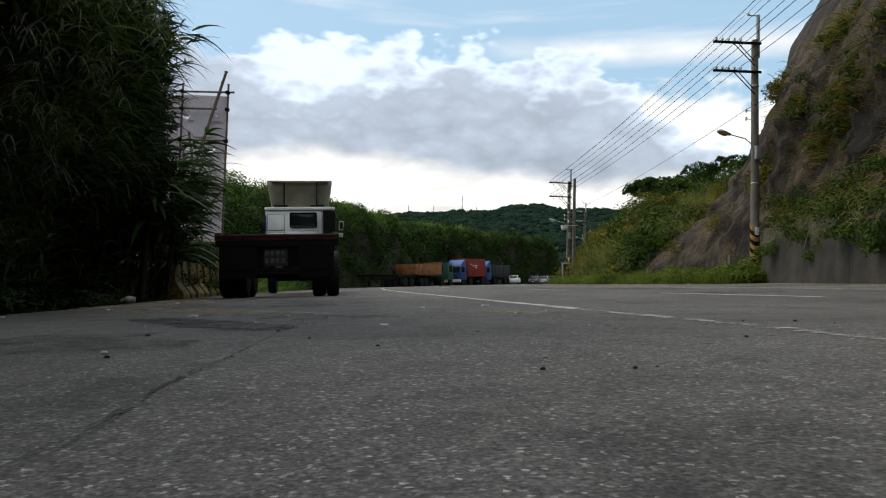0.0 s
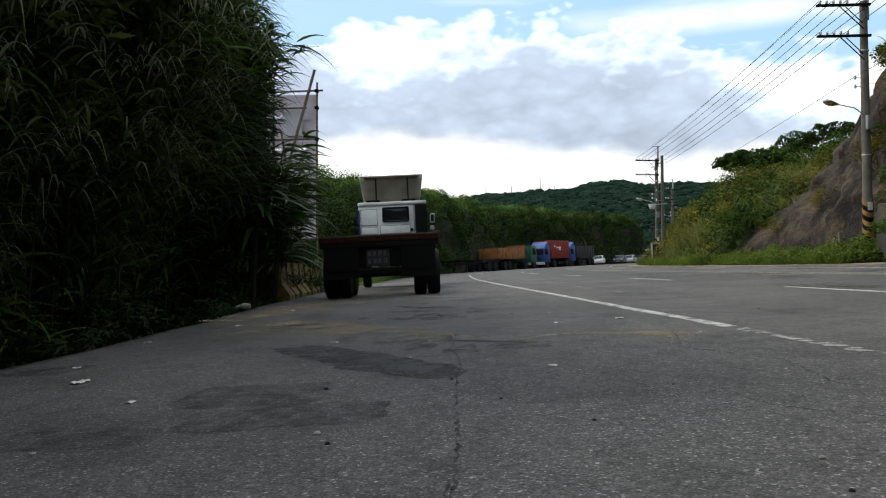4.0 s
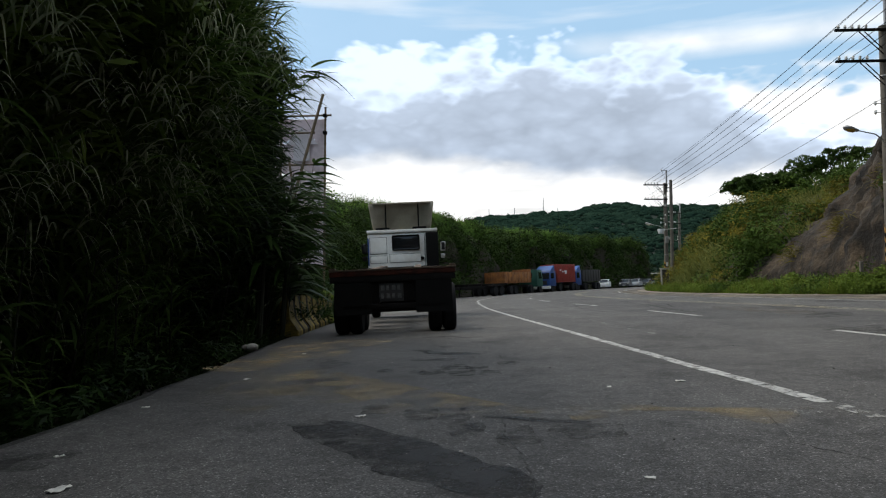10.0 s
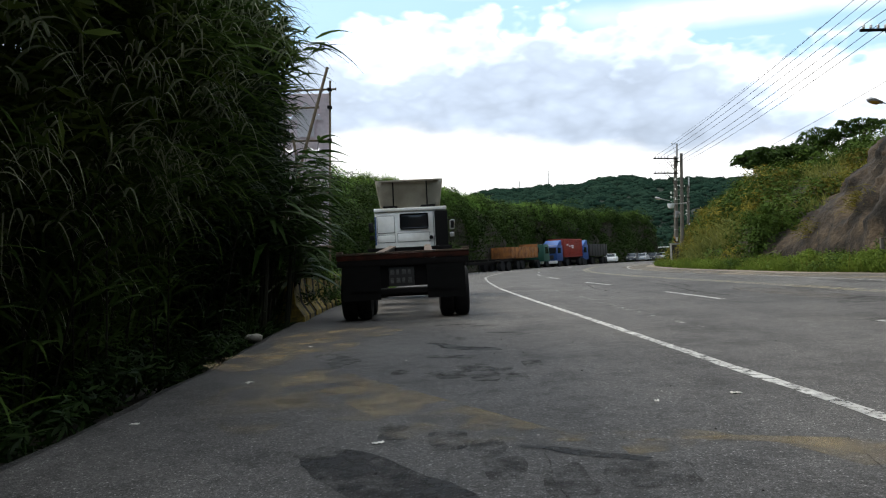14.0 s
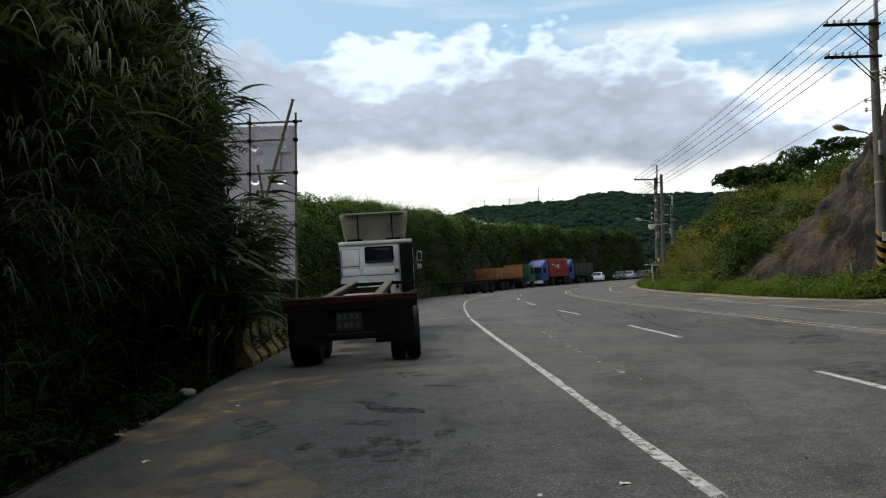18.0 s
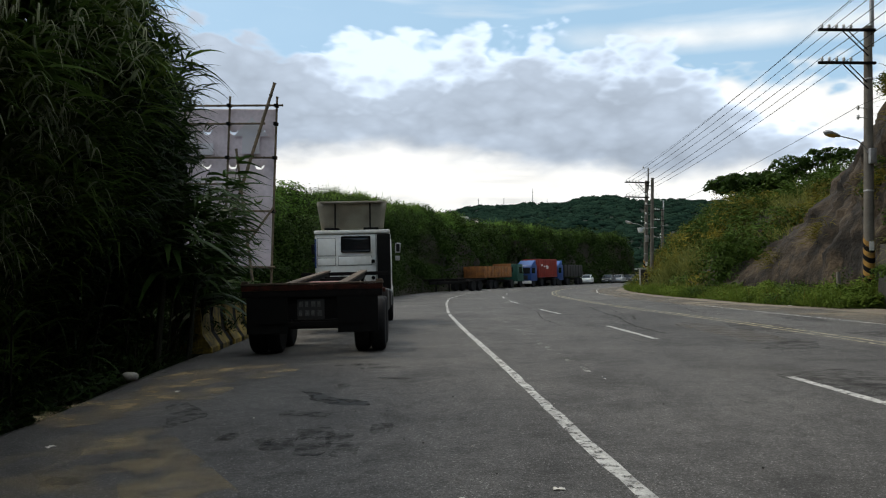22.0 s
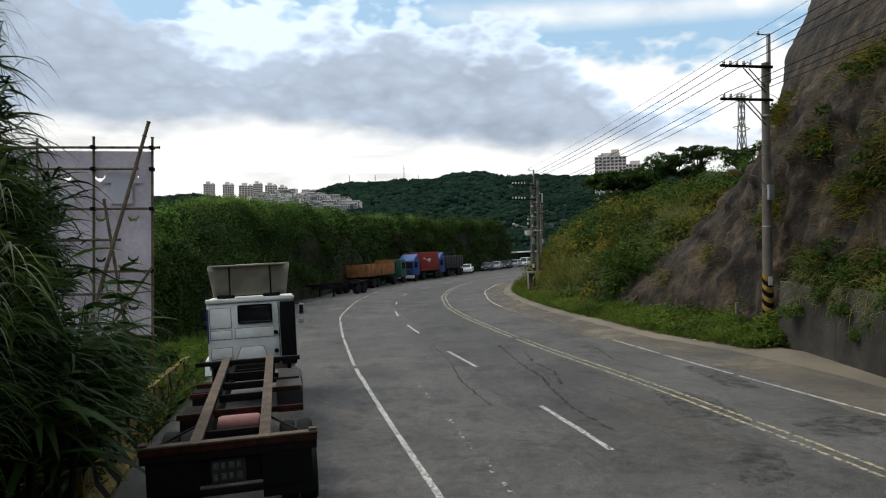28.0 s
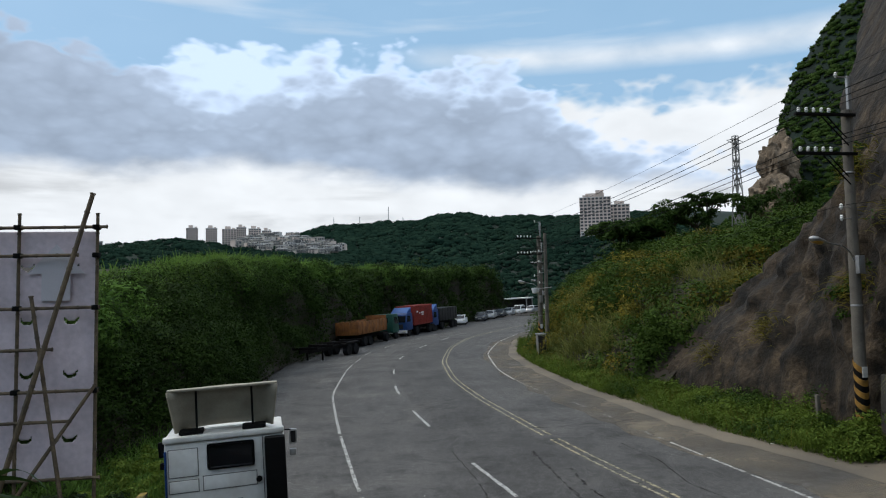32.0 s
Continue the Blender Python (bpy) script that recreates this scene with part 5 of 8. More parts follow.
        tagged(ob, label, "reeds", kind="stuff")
    # ground cover along the pavement's edge and over the barriers, its shade painted dark
    C, Rr = [], []
    for _ in range(330):
        y = rng.uniform(-9, 13.5)
        x = float(edge_x(y)) - 0.22 - rng.uniform(0, 1) ** 1.2 * 1.6
        C.append((x, y, float(gz(x, y)) - 0.20 + rng.uniform(0, 0.35) * min(1, (float(edge_x(y)) - x) / 0.6 + 0.1)))
        Rr.append(rng.uniform(0.14, 0.30))
    for _ in range(230):
        y = rng.uniform(12.4, 18.5)
        x = float(edge_x(y)) - 0.12 - rng.uniform(0, 0.95)
        C.append((x, y, float(gz(x, y)) + rng.uniform(0.1, 1.25)))
        Rr.append(rng.uniform(0.16, 0.34))
    ob = leaves("ground_cover", clumps(np.array(C), np.array(Rr), 60, rng), 0.032, L_SHADEREED, rng, long=5.0)
    tagged(ob, "low leafy growth along the strip and barriers, coloured dark for shade", "weeds", kind="stuff")
    C = []
    for _ in range(200):
        y = rng.uniform(17.5, 31)
        x = float(edge_x(y)) - 0.2 - rng.uniform(0, 1) ** 1.3 * 2.2
        C.append((x, y, float(gz(x, y)) + rng.uniform(-0.1, 0.85)))
    ob = leaves("verge_weeds", clumps(np.array(C), rng.uniform(0.15, 0.32, len(C)), 80, rng), 0.05, L_WEED, rng, long=2.6)
    tagged(ob, "yellow-green weeds between barrier and billboard", "weeds", kind="stuff")
    B, D, Ln, Wd = [], [], [], []
    for _ in range(420):
        y = rng.uniform(13.2, 24)
        x = float(edge_x(y)) - 0.35 - rng.uniform(0, 1) ** 1.2 * 3.2
        h = rng.uniform(0.35, 1.25) * np.interp(y, [13, 15, 24], [0.7, 1.1, 1.0])
        for _ in range(rng.randint(7, 13)):
            a = rng.uniform(0, 2 * math.pi)
            B.append((x + rng.normal(0, 0.07), y + rng.normal(0, 0.07), float(gz(x, y)) - 0.1 + h * rng.uniform(0.2, 0.9)))
            D.append((math.cos(a) * 0.7, math.sin(a) * 0.7, rng.uniform(0.5, 1.5)))
            Ln.append(rng.uniform(0.4, 0.85))
            Wd.append(rng.uniform(0.016, 0.036))
    ob = blades("barrier_plants", np.array(B), np.array(D), np.array(Ln), np.array(Wd), rng.uniform(0.4, 1.0, len(B)), L_BROAD, 6)
    tagged(ob, "green broad-bladed plants behind the barriers", "plants", kind="stuff")
    # low grass round the billboard and along the barriers; the nearest is coloured for shade
    m = 16000
    y = rng.uniform(9.5, 40, m)
    x = edge_x(y) - 0.25 - rng.uniform(0, 1, m) ** 1.3 * 9
    b = np.stack([x, y, gz(x, y) - 0.22], 1)
    d = np.stack([rng.normal(0.05, 0.5, m), rng.normal(0, 0.5, m), np.ones(m)], 1)
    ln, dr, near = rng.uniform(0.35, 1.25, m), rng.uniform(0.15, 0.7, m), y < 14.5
    ob = blades("shaded_verge_grass", b[near], d[near], ln[near], np.full(near.sum(), 0.015), dr[near], L_SHADEREED, 4)
    tagged(ob, "rank grass behind the barriers, coloured dark for shade", "grass", kind="stuff")
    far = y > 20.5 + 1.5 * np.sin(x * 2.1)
    ln *= np.interp(y, [14, 17, 24, 30], [1.2, 1.6, 1.9, 1.5])
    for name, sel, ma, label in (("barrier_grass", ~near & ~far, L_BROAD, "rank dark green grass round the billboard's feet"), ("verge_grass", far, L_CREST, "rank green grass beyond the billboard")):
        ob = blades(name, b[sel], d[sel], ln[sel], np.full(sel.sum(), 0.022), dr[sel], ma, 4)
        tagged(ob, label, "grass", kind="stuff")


build_thicket()


# ---------------------------------------------------------------- wheels
def wheel(parent, x, y, r, w, outer=1, dual=False):
    """A truck wheel at the height of its radius: tyre, and a rim under it."""
    t = part("tyre", lathe([(r * 0.62, -w / 2 + 0.01), (r * 0.90, -w / 2), (r * 0.98, -w / 2 + 0.03), (r, -w / 4), (r, w / 4), (r * 0.98, w / 2 - 0.03), (r * 0.90, w / 2), (r * 0.62, w / 2 - 0.01)], "x", 26), M_RUBBER, parent)
    t.location = (x, y, r)
    s = outer
    rim = part("rim", lathe([(r * 0.60, -w * 0.3), (r * 0.60, w * 0.3 * s), (r * 0.35, w * 0.22 * s), (r * 0.22, w * 0.36 * s), (r * 0.10, w * 0.38 * s)], "x", 18), M_STEEL, t, "dusty steel rim")
    return t


# ---------------------------------------------------------------- the parked lorry
def build_lorry():
    T = thing("flatbed_lorry", gplane(-2.63, 11.8, 7.0), "parked lorry with white cab and bare rusty chassis, seen from behind", "truck")
    H = 1.28
    # rear beam, with a rusty red face
    part("rear_beam", boxm(-1.25, 1.25, 0.0, 0.14, H - 0.10, H, 0.012), M_RUST, T, "rusty red rear beam")
    part("lower_beam", boxm(-1.24, 1.24, 0.012, 0.13, H - 0.22, H - 0.103, 0.01), M_DARKMETAL, T)
    part("rear_beam_cap", boxm(-1.26, 1.26, -0.012, 0.16, H + 0.003, H + 0.035, 0.008), M_PLANK, T, "dusty grey top of the rear beam")
    for s in (-1, 1):
        part("end_block", boxm(s * 1.19 - 0.06, s * 1.19 + 0.06, 0.02, 0.14, H + 0.036, H + 0.075, 0.008), M_PLANK, T)
    # low chassis rails, and a subframe on them that rises towards the cab
    F = 1.565
    def ztop(y):
        return H - 0.03 + (F - H + 0.03) * (y - 0.16) / 6.6
    for s in (-1, 1):
        part("rail", boxm(s * 0.46 - 0.05, s * 0.46 + 0.05, 0.16, 11.3, H - 0.42, H - 0.15, 0.012), M_DARKMETAL, T)
        part("subframe_rail", prism([(0.16, H - 0.145), (0.16, H - 0.03), (6.76, F), (6.76, F - 0.15)], s * 0.48 - 0.05, s * 0.48 + 0.05, "x", 0.006), M_DARKMETAL, T)
        part("rail_top", prism([(0.17, H - 0.027), (0.17, H + 0.02), (6.72, F + 0.05), (6.72, F + 0.003)], s * 0.49 - 0.085, s * 0.49 + 0.085, "x", 0.006), M_PLANK, T, "brown dusty wooden strip on the rail")
        for y in (2.8, 4.4, 6.2):
            part("subframe_post", boxm(s * 0.48 - 0.04, s * 0.48 + 0.04, y, y + 0.10, H - 0.148, ztop(y) - 0.12, 0.006), M_DARKMETAL, T)
    for k, y in enumerate((1.0, 2.3, 3.4, 4.4, 5.4)):
        part("cross_member", boxm(-0.42, 0.42, y, y + 0.09, ztop(y) - 0.20, ztop(y) - 0.06, 0.01), M_RUST if k == 1 else M_DARKMETAL, T)
    for y in (7.4, 8.2):
        part("cross_member", boxm(-0.40, 0.40, y, y + 0.09, H - 0.36, H - 0.2, 0.01), M_DARKMETAL, T)
    part("front_beam", boxm(-1.18, 1.18, 6.50, 6.66, F - 0.10, F - 0.003, 0.01), M_DARKMETAL, T, "dark cross beam at the subframe's end")
    for y in (2.9, 4.9, 6.1):
        for s in (-1, 1):
            part("outrigger", boxm(s * 0.83 - 0.30, s * 0.83 + 0.30, y, y + 0.07, H - 0.24, H - 0.14, 0.008), M_RUST, T)
    for s in (-1, 1):
        part("brace", rodm((s * 0.55, 1.7, H - 0.06), (s * 1.12, 0.16, H - 0.04), 0.022, n=6), M_DARKMETAL, T)
        part("mudguard", prism([(0.02, 0.42), (0.05, 0.42), (0.05, H - 0.2), (0.02, H - 0.2)], s * 0.80 - 0.36, s * 0.80 + 0.36, "x"), M_BLACK, T, "black rubber mud flap")
    part("rear_panel", boxm(-0.62, 0.62, 0.10, 0.14, H - 0.62, H - 0.2, 0.01), M_DARKMETAL, T)
    part("bumper_bar", boxm(-1.02, 0.98, 0.02, 0.10, 0.52, 0.62, 0.015), M_DARKMETAL, T)
    # number board: bars only
    pl = part("number_board", boxm(-0.28, 0.20, 0.085, 0.10, H - 0.62, H - 0.26, 0.004), M_DGREY, T, "dark board with worn white figures")
    for r in range(2):
        for c in range(4):
            x = -0.25 + c * 0.11
            z = H - 0.42 - r * 0.16 + 0.02
            part("figure_bar", boxm(x, x + 0.075 - 0.02 * ((r + c) % 2), 0.078, 0.083, z, z + 0.10, 0.002), M_DUSTYGREY, pl)
    for s in (-1, 1):
        for k in range(2):
            part("tail_lamp", boxm(s * (0.72 + k * 0.16) - 0.06, s * (0.72 + k * 0.16) + 0.06, 0.075, 0.10, H - 0.42, H - 0.33, 0.008), M_TANK, T, "dull red tail lamp")
    part("air_tank", lathe([(0.02, -0.36), (0.13, -0.33), (0.15, -0.28), (0.15, 0.28), (0.13, 0.33), (0.02, 0.36)], "x", 20), M_TANK, T, "faded pinkish-red air tank").location = (0.05, 1.6, H - 0.10)
    # axles and wheels
    for y, tag in ((1.0, "rear"), (2.25, "rear")):
        part("axle", rodm((-1.1, y, 0.5), (1.1, y, 0.5), 0.07), M_DARKMETAL, T)
        for s in (-1, 1):
            wheel(T, s * 1.12, y, 0.50, 0.27, s)
            wheel(T, s * 0.82, y, 0.50, 0.27, s)
    part("axle", rodm((-1.0, 10.5, 0.5), (1.0, 10.5, 0.5), 0.07), M_DARKMETAL, T)
    for s in (-1, 1):
        wheel(T, s * 1.03, 10.5, 0.50, 0.28, s)
    # tanks and boxes between the axles
    part("tool_box", boxm(0.62, 1.18, 5.1, 6.3, 0.55, 1.1, 0.03), M_DGREY, T, "grey dented tool box")
    part("fuel_tank", prism([(0.66, 0.55), (1.16, 0.55), (1.22, 0.62), (1.22, 1.0), (1.16, 1.07), (0.66, 1.07)], 6.6, 7.9, "y", 0.02), M_DGREY, T, "dull grey fuel tank")
    part("battery_box", boxm(-1.18, -0.62, 5.6, 6.9, 0.55, 1.05, 0.03), M_DARKMETAL, T)
    part("spare_carrier", boxm(-1.15, -0.62, 3.4, 4.4, 0.7, 1.0, 0.03), M_DARKMETAL, T)
    # cab
    prof = [(9.05, 1.12), (9.05, 2.72), (9.18, 2.86), (10.55, 2.84), (10.78, 2.62), (10.98, 1.65), (11.02, 0.72), (10.3, 0.70), (10.2, 1.1)]
    cab = part("cab", prism(prof, -1.13, 1.13, "x", 0.045), M_CAB, T, "white lorry cab with pressed rear panels")
    # pressed panels of the back wall, each with a grey rim that paints its shade line
    for x0, x1, z0, z1 in ((-1.05, -0.52, 2.10, 2.62), (-1.05, -0.52, 1.80, 2.02), (-1.05, -0.52, 1.28, 1.56), (-0.42, 0.58, 1.80, 2.06)):
        part("panel_shade_rim", boxm(x0 - 0.016, x1 + 0.016, 9.040, 9.06, z0 - 0.016, z1 + 0.016, 0.006), M_PANELSHADE, cab)
        part("pressed_panel", boxm(x0, x1, 9.026, 9.06, z0, z1, 0.012), M_CAB, cab)
    part("panel_shade_rim", prism([(-0.45, 1.205), (0.43, 1.205), (0.30, 1.567), (-0.30, 1.567)], 9.040, 9.06, "y", 0.006), M_PANELSHADE, cab)
    part("pressed_panel", prism([(-0.42, 1.22), (0.40, 1.22), (0.28, 1.55), (-0.28, 1.55)], 9.026, 9.06, "y", 0.012), M_CAB, cab)
    part("window_seal", boxm(-0.34, 0.56, 9.022, 9.06, 2.18, 2.68, 0.05), M_BLACK, cab)
    part("rear_window", boxm(-0.31, 0.53, 9.012, 9.03, 2.21, 2.65, 0.06), M_GLASS, cab, "dark rear window of the cab")
    part("roof_edge", boxm(-1.15, 1.15, 9.0, 9.2, 2.76, 2.87, 0.035), M_CAB, cab)
    part("seam", boxm(0.715, 0.728, 9.03, 9.06, 1.15, 2.72, 0.002), M_DGREY, cab)
    part("rear_bumper_lip", boxm(-1.08, 0.7, 8.98, 9.06, 1.06, 1.16, 0.02), M_BLACK, cab)
    for z in (1.40, 1.90):
        k = part("latch", lathe([(0.02, 0), (0.055, 0.0), (0.06, 0.03), (0.03, 0.05)], "y", 14), M_BLACK, cab, "round black latch")
        k.location = (0.63, 8.985, z)
    part("air_intake", prism([(0.76, 1.05), (1.16, 1.05), (1.16, 2.72), (0.76, 2.72)], 8.78, 9.04, "y", 0.03), M_BLACK, T, "tall black air intake behind the cab")
    for s in (-1, 1):
        part("door", prism([(9.35, 0.95), (9.35, 2.62), (10.5, 2.62), (10.72, 1.9), (10.6, 0.95)], s * 1.13, s * 1.155, "x", 0.008), M_CAB, cab, "cab door")
        part("side_fairing", boxm(s * 1.12 - 0.01, s * 1.12 + 0.03, 8.99, 9.2, 1.72, 2.62, 0.02), M_BLUE, cab, "blue side strip")
        arm = part("mirror_arm", rodm((s * 1.15, 10.5, 2.55), (s * 1.42, 10.62, 2.50), 0.014, n=6), M_BLACK, cab)
        part("mirror", prism([(1.27, 2.20), (1.44, 2.20), (1.46, 2.52), (1.29, 2.54)], 10.56, 10.66, "y", 0.03) if s > 0 else prism([(-1.44, 2.20), (-1.27, 2.20), (-1.29, 2.54), (-1.46, 2.52)], 10.56, 10.66, "y", 0.03), M_BLACK if s < 0 else M_STEEL, cab, "wing mirror")
        part("mirror_glass", boxm(s * 1.365 - 0.055, s * 1.365 + 0.055, 10.545, 10.556, 2.24, 2.49, 0.02), M_GLASS, cab)
        part("lower_mirror", boxm(s * 1.35 - 0.075, s * 1.35 + 0.075, 10.55, 10.62, 1.95, 2.10, 0.03), M_BLACK if s < 0 else M_STEEL, cab)
        part("front_mudguard", prism([(9.75, 0.75), (9.85, 1.0), (10.1, 1.14), (10.9, 1.14), (11.1, 1.0), (11.12, 0.72), (11.0, 0.95), (10.1, 1.02)], s * 1.16 - 0.16, s * 1.16 + 0.01, "x"), M_CAB, T)
    # air deflector: hollow from behind
    bm = bmesh.new()
    n = 11
    g = []
    for i in range(n):
        u = -1 + 2 * i / (n - 1)
        col = []
        for j in range(6):
            v = j / 5
            half = 0.92 + 0.13 * v
            col.append(bm.verts.new((u * half, 9.22 + 0.75 * (1 - v) * (1 - 0.35 * u * u) + 0.10 * v - 0.45 * abs(u) ** 4 * (1 - v * 0.5), 2.90 + 0.82 * v + 0.03 * (1 - u * u) * v)))
        g.append(col)
    for a, b in zip(g, g[1:]):
        for j in range(5):
            bm.faces.new((a[j], b[j], b[j + 1], a[j + 1]))
    d = part("air_deflector", bm, M_CREAM, T, "cream moulded roof air deflector, open at the back")
    so = d.modifiers.new("shell", "SOLIDIFY")
    so.thickness = 0.035
    part("deflector_lip", boxm(-1.06, 1.06, 9.14, 9.34, 3.72, 3.765, 0.015), M_CREAM, d)
    for x in (-0.52, 0.55):
        part("deflector_strut", rodm((x, 9.18, 2.86), (x, 9.26, 3.70), 0.022, n=8), M_BLACK, d, "black strut of the deflector")
    for x in (-0.6, 0.6):
        part("deflector_foot", boxm(x - 0.26, x + 0.2, 9.12, 9.5, 2.87, 2.95, 0.03), M_BLACK, d)
    part("engine_hump", boxm(-0.55, 0.55, 8.75, 9.6, 0.7, 1.12, 0.06), M_DARKMETAL, T)
    return T


build_lorry()


# ---------------------------------------------------------------- billboard on bamboo
def build_billboard():
    x0, x1, y0, zt, zb = -13.2, -6.88, 22.6, 7.1, 1.64
    B = thing("billboard", pose(0, 0, 0), "tall banner billboard on lashed bamboo poles, seen from behind", "billboard")
    # wind holes: crescents cut out of the cloth
    holes = [(x, z) for z in (6.30, 5.12, 3.95, 2.55) for x in (-7.50, -8.42, -9.35, -10.3, -11.2, -12.2)]
    nx, nz = 220, 210
    gx = np.linspace(x0, x1 - 0.06, nx + 1)
    gzz = np.linspace(zb, zt - 0.06, nz + 1)
    Xg, Zg = np.meshgrid(gx, gzz, indexing="ij")
    Yg = np.array([[y0 + 0.16 + 0.05 * noise.noise(Vector((a * 1.3, c * 1.1, 0))) + 0.03 * noise.noise(Vector((a * 4, c * 0.7, 5))) for c in gzz] for a in gx])
    Vb = np.stack([Xg, Yg, Zg], -1).reshape(-1, 3)
    o = (np.arange(nx)[:, None] * (nz + 1) + np.arange(nz)[None]).ravel()
    Fb = np.stack([o, o + nz + 1, o + nz + 2, o + 1], 1)
    mid = Vb[Fb].mean(1)
    keep = np.ones(len(Fb), bool)
    for hx, hz in holes:
        dx, dz = (mid[:, 0] - hx), (mid[:, 2] - hz)
        keep &= ~((dx ** 2 + dz ** 2 < 0.15 ** 2) & (dx ** 2 + (dz - 0.075) ** 2 > 0.145 ** 2))
    cl = raw("banner", Vb, Fb[keep], M_BANNER, B, smooth=True)
    cl["label"] = "pale pinkish back of a printed banner with crescent wind holes"
    so = cl.modifiers.new("cloth", "SOLIDIFY")
    so.thickness = 0.01
    # print that shows through the cloth: plain shapes
    ar = [(-8.1, 5.5), (-8.1, 6.1), (-8.4, 6.1), (-7.8, 6.75), (-7.2, 6.1), (-7.5, 6.1), (-7.5, 5.5)]
    part("print_shape", prism(ar, y0 + 0.085, y0 + 0.092, "y"), M_PRINT, B)
    for px_, pz, w, h in ((-9.9, 5.45, 0.8, 0.4), (-9.8, 4.2, 0.6, 0.4), (-10.9, 5.9, 1.2, 0.30)):
        part("print_shape", boxm(px_, px_ + w, y0 + 0.085, y0 + 0.092, pz, pz + h, 0.003), M_PRINT, B)
    def pole(a, b, r=0.045, name="bamboo_pole", lab=""):
        a, b = Vector(a), Vector(b)
        bm = bmesh.new()
        n = max(2, int((b - a).length / 0.42))
        for i in range(n):
            p, q = a + (b - a) * i / n, a + (b - a) * (i + 1) / n
            rod(bm, p, q, r * (1.0 - 0.12 * i / n), r * (1.0 - 0.12 * (i + 1) / n), 8, i in (0, n - 1))
            rod(bm, q - (b - a).normalized() * 0.012, q + (b - a).normalized() * 0.012, r * 1.13, r * 1.13, 8, False)
        return part(name, bm, M_BAMBOO, B, lab)
    for x, top in ((-6.92, 7.42), (-8.55, 7.42), (-10.1, 7.35), (-11.7, 7.4), (-13.1, 7.4)):
        pole((x, y0, 0.0 + float(gz(x, y0)) - 0.3), (x, y0 + 0.02, top), 0.042, "upright")
    for z, xe in ((7.12, -6.7), (6.5, -7.3), (5.35, -6.85), (4.45, -7.8), (3.55, -6.85), (2.9, -7.4), (1.68, -6.8)):
        pole((x0 - 0.1, y0 - 0.05, z - 0.05), (xe, y0 - 0.06, z), 0.04, "ledger")
    pole((-8.8, y0 - 0.9, 0.4), (-6.98, y0 - 0.12, 7.85), 0.06, "raking_pole", "long pale raking pole")
    pole((-7.2, y0 - 0.6, 0.3), (-8.2, y0 - 0.18, 5.6), 0.048, "raking_pole")
    pole((-9.3, y0 - 1.1, -0.3), (-6.9, y0 - 0.1, 3.65), 0.045, "raking_pole")
    for z in (6.5, 5.35, 3.55, 7.12):
        for x in (-6.92, -8.55):
            part("lashing", boxm(x - 0.07, x + 0.07, y0 - 0.12, y0 + 0.06, z - 0.06, z + 0.05, 0.02), M_BLACK, B)


build_billboard()


# ---------------------------------------------------------------- concrete barriers, yellow and black
def build_barriers():
    prof = [(-0.30, 0), (-0.30, 0.10), (-0.13, 0.36), (-0.09, 0.85), (0.09, 0.85), (0.13, 0.36), (0.30, 0.10), (0.30, 0)]
    def one(m):
        B = thing("road_barrier", m, "concrete road barrier striped yellow and black, overgrown and dirty", "barrier", "road barriers")
        # stripes as bands of the profile
        L_ = 1.9
        for a, b, m_ in ((0.0, 0.72, M_BARRIER), (0.72, 1.0, M_BLACK), (1.0, 1.62, M_BARRIER), (1.62, 1.9, M_BLACK)):
            part("painted_band", prism(prof, a + 0.002, b - 0.002, "y"), m_, B, smooth=False)
        part("top_cap", boxm(-0.085, 0.085, 0.02, L_ - 0.02, 0.853, 0.872, 0.008), M_BARRIER, B)
        return B
    first = one(gplane(-5.12, 12.6, 9))
    for x, y, r in ((-5.42, 14.6, 8), (-5.72, 16.65, 7), (-5.97, 18.7, 6), (-6.2, 20.8, 4), (-6.35, 22.9, 3)):
        copy_thing(first, gplane(x, y, r))


build_barriers()


# ---------------------------------------------------------------- poles, lamps and wires
def insulator(parent, x, y, z, tilt=0):
    p = part("insulator", lathe([(0.012, -0.06), (0.05, 0.0), (0.062, 0.03), (0.035, 0.055), (0.055, 0.085), (0.03, 0.12), (0.012, 0.13)], "z", 12), M_PORC, parent, "white porcelain insulator")
    p.location = (x, y, z)
    return p


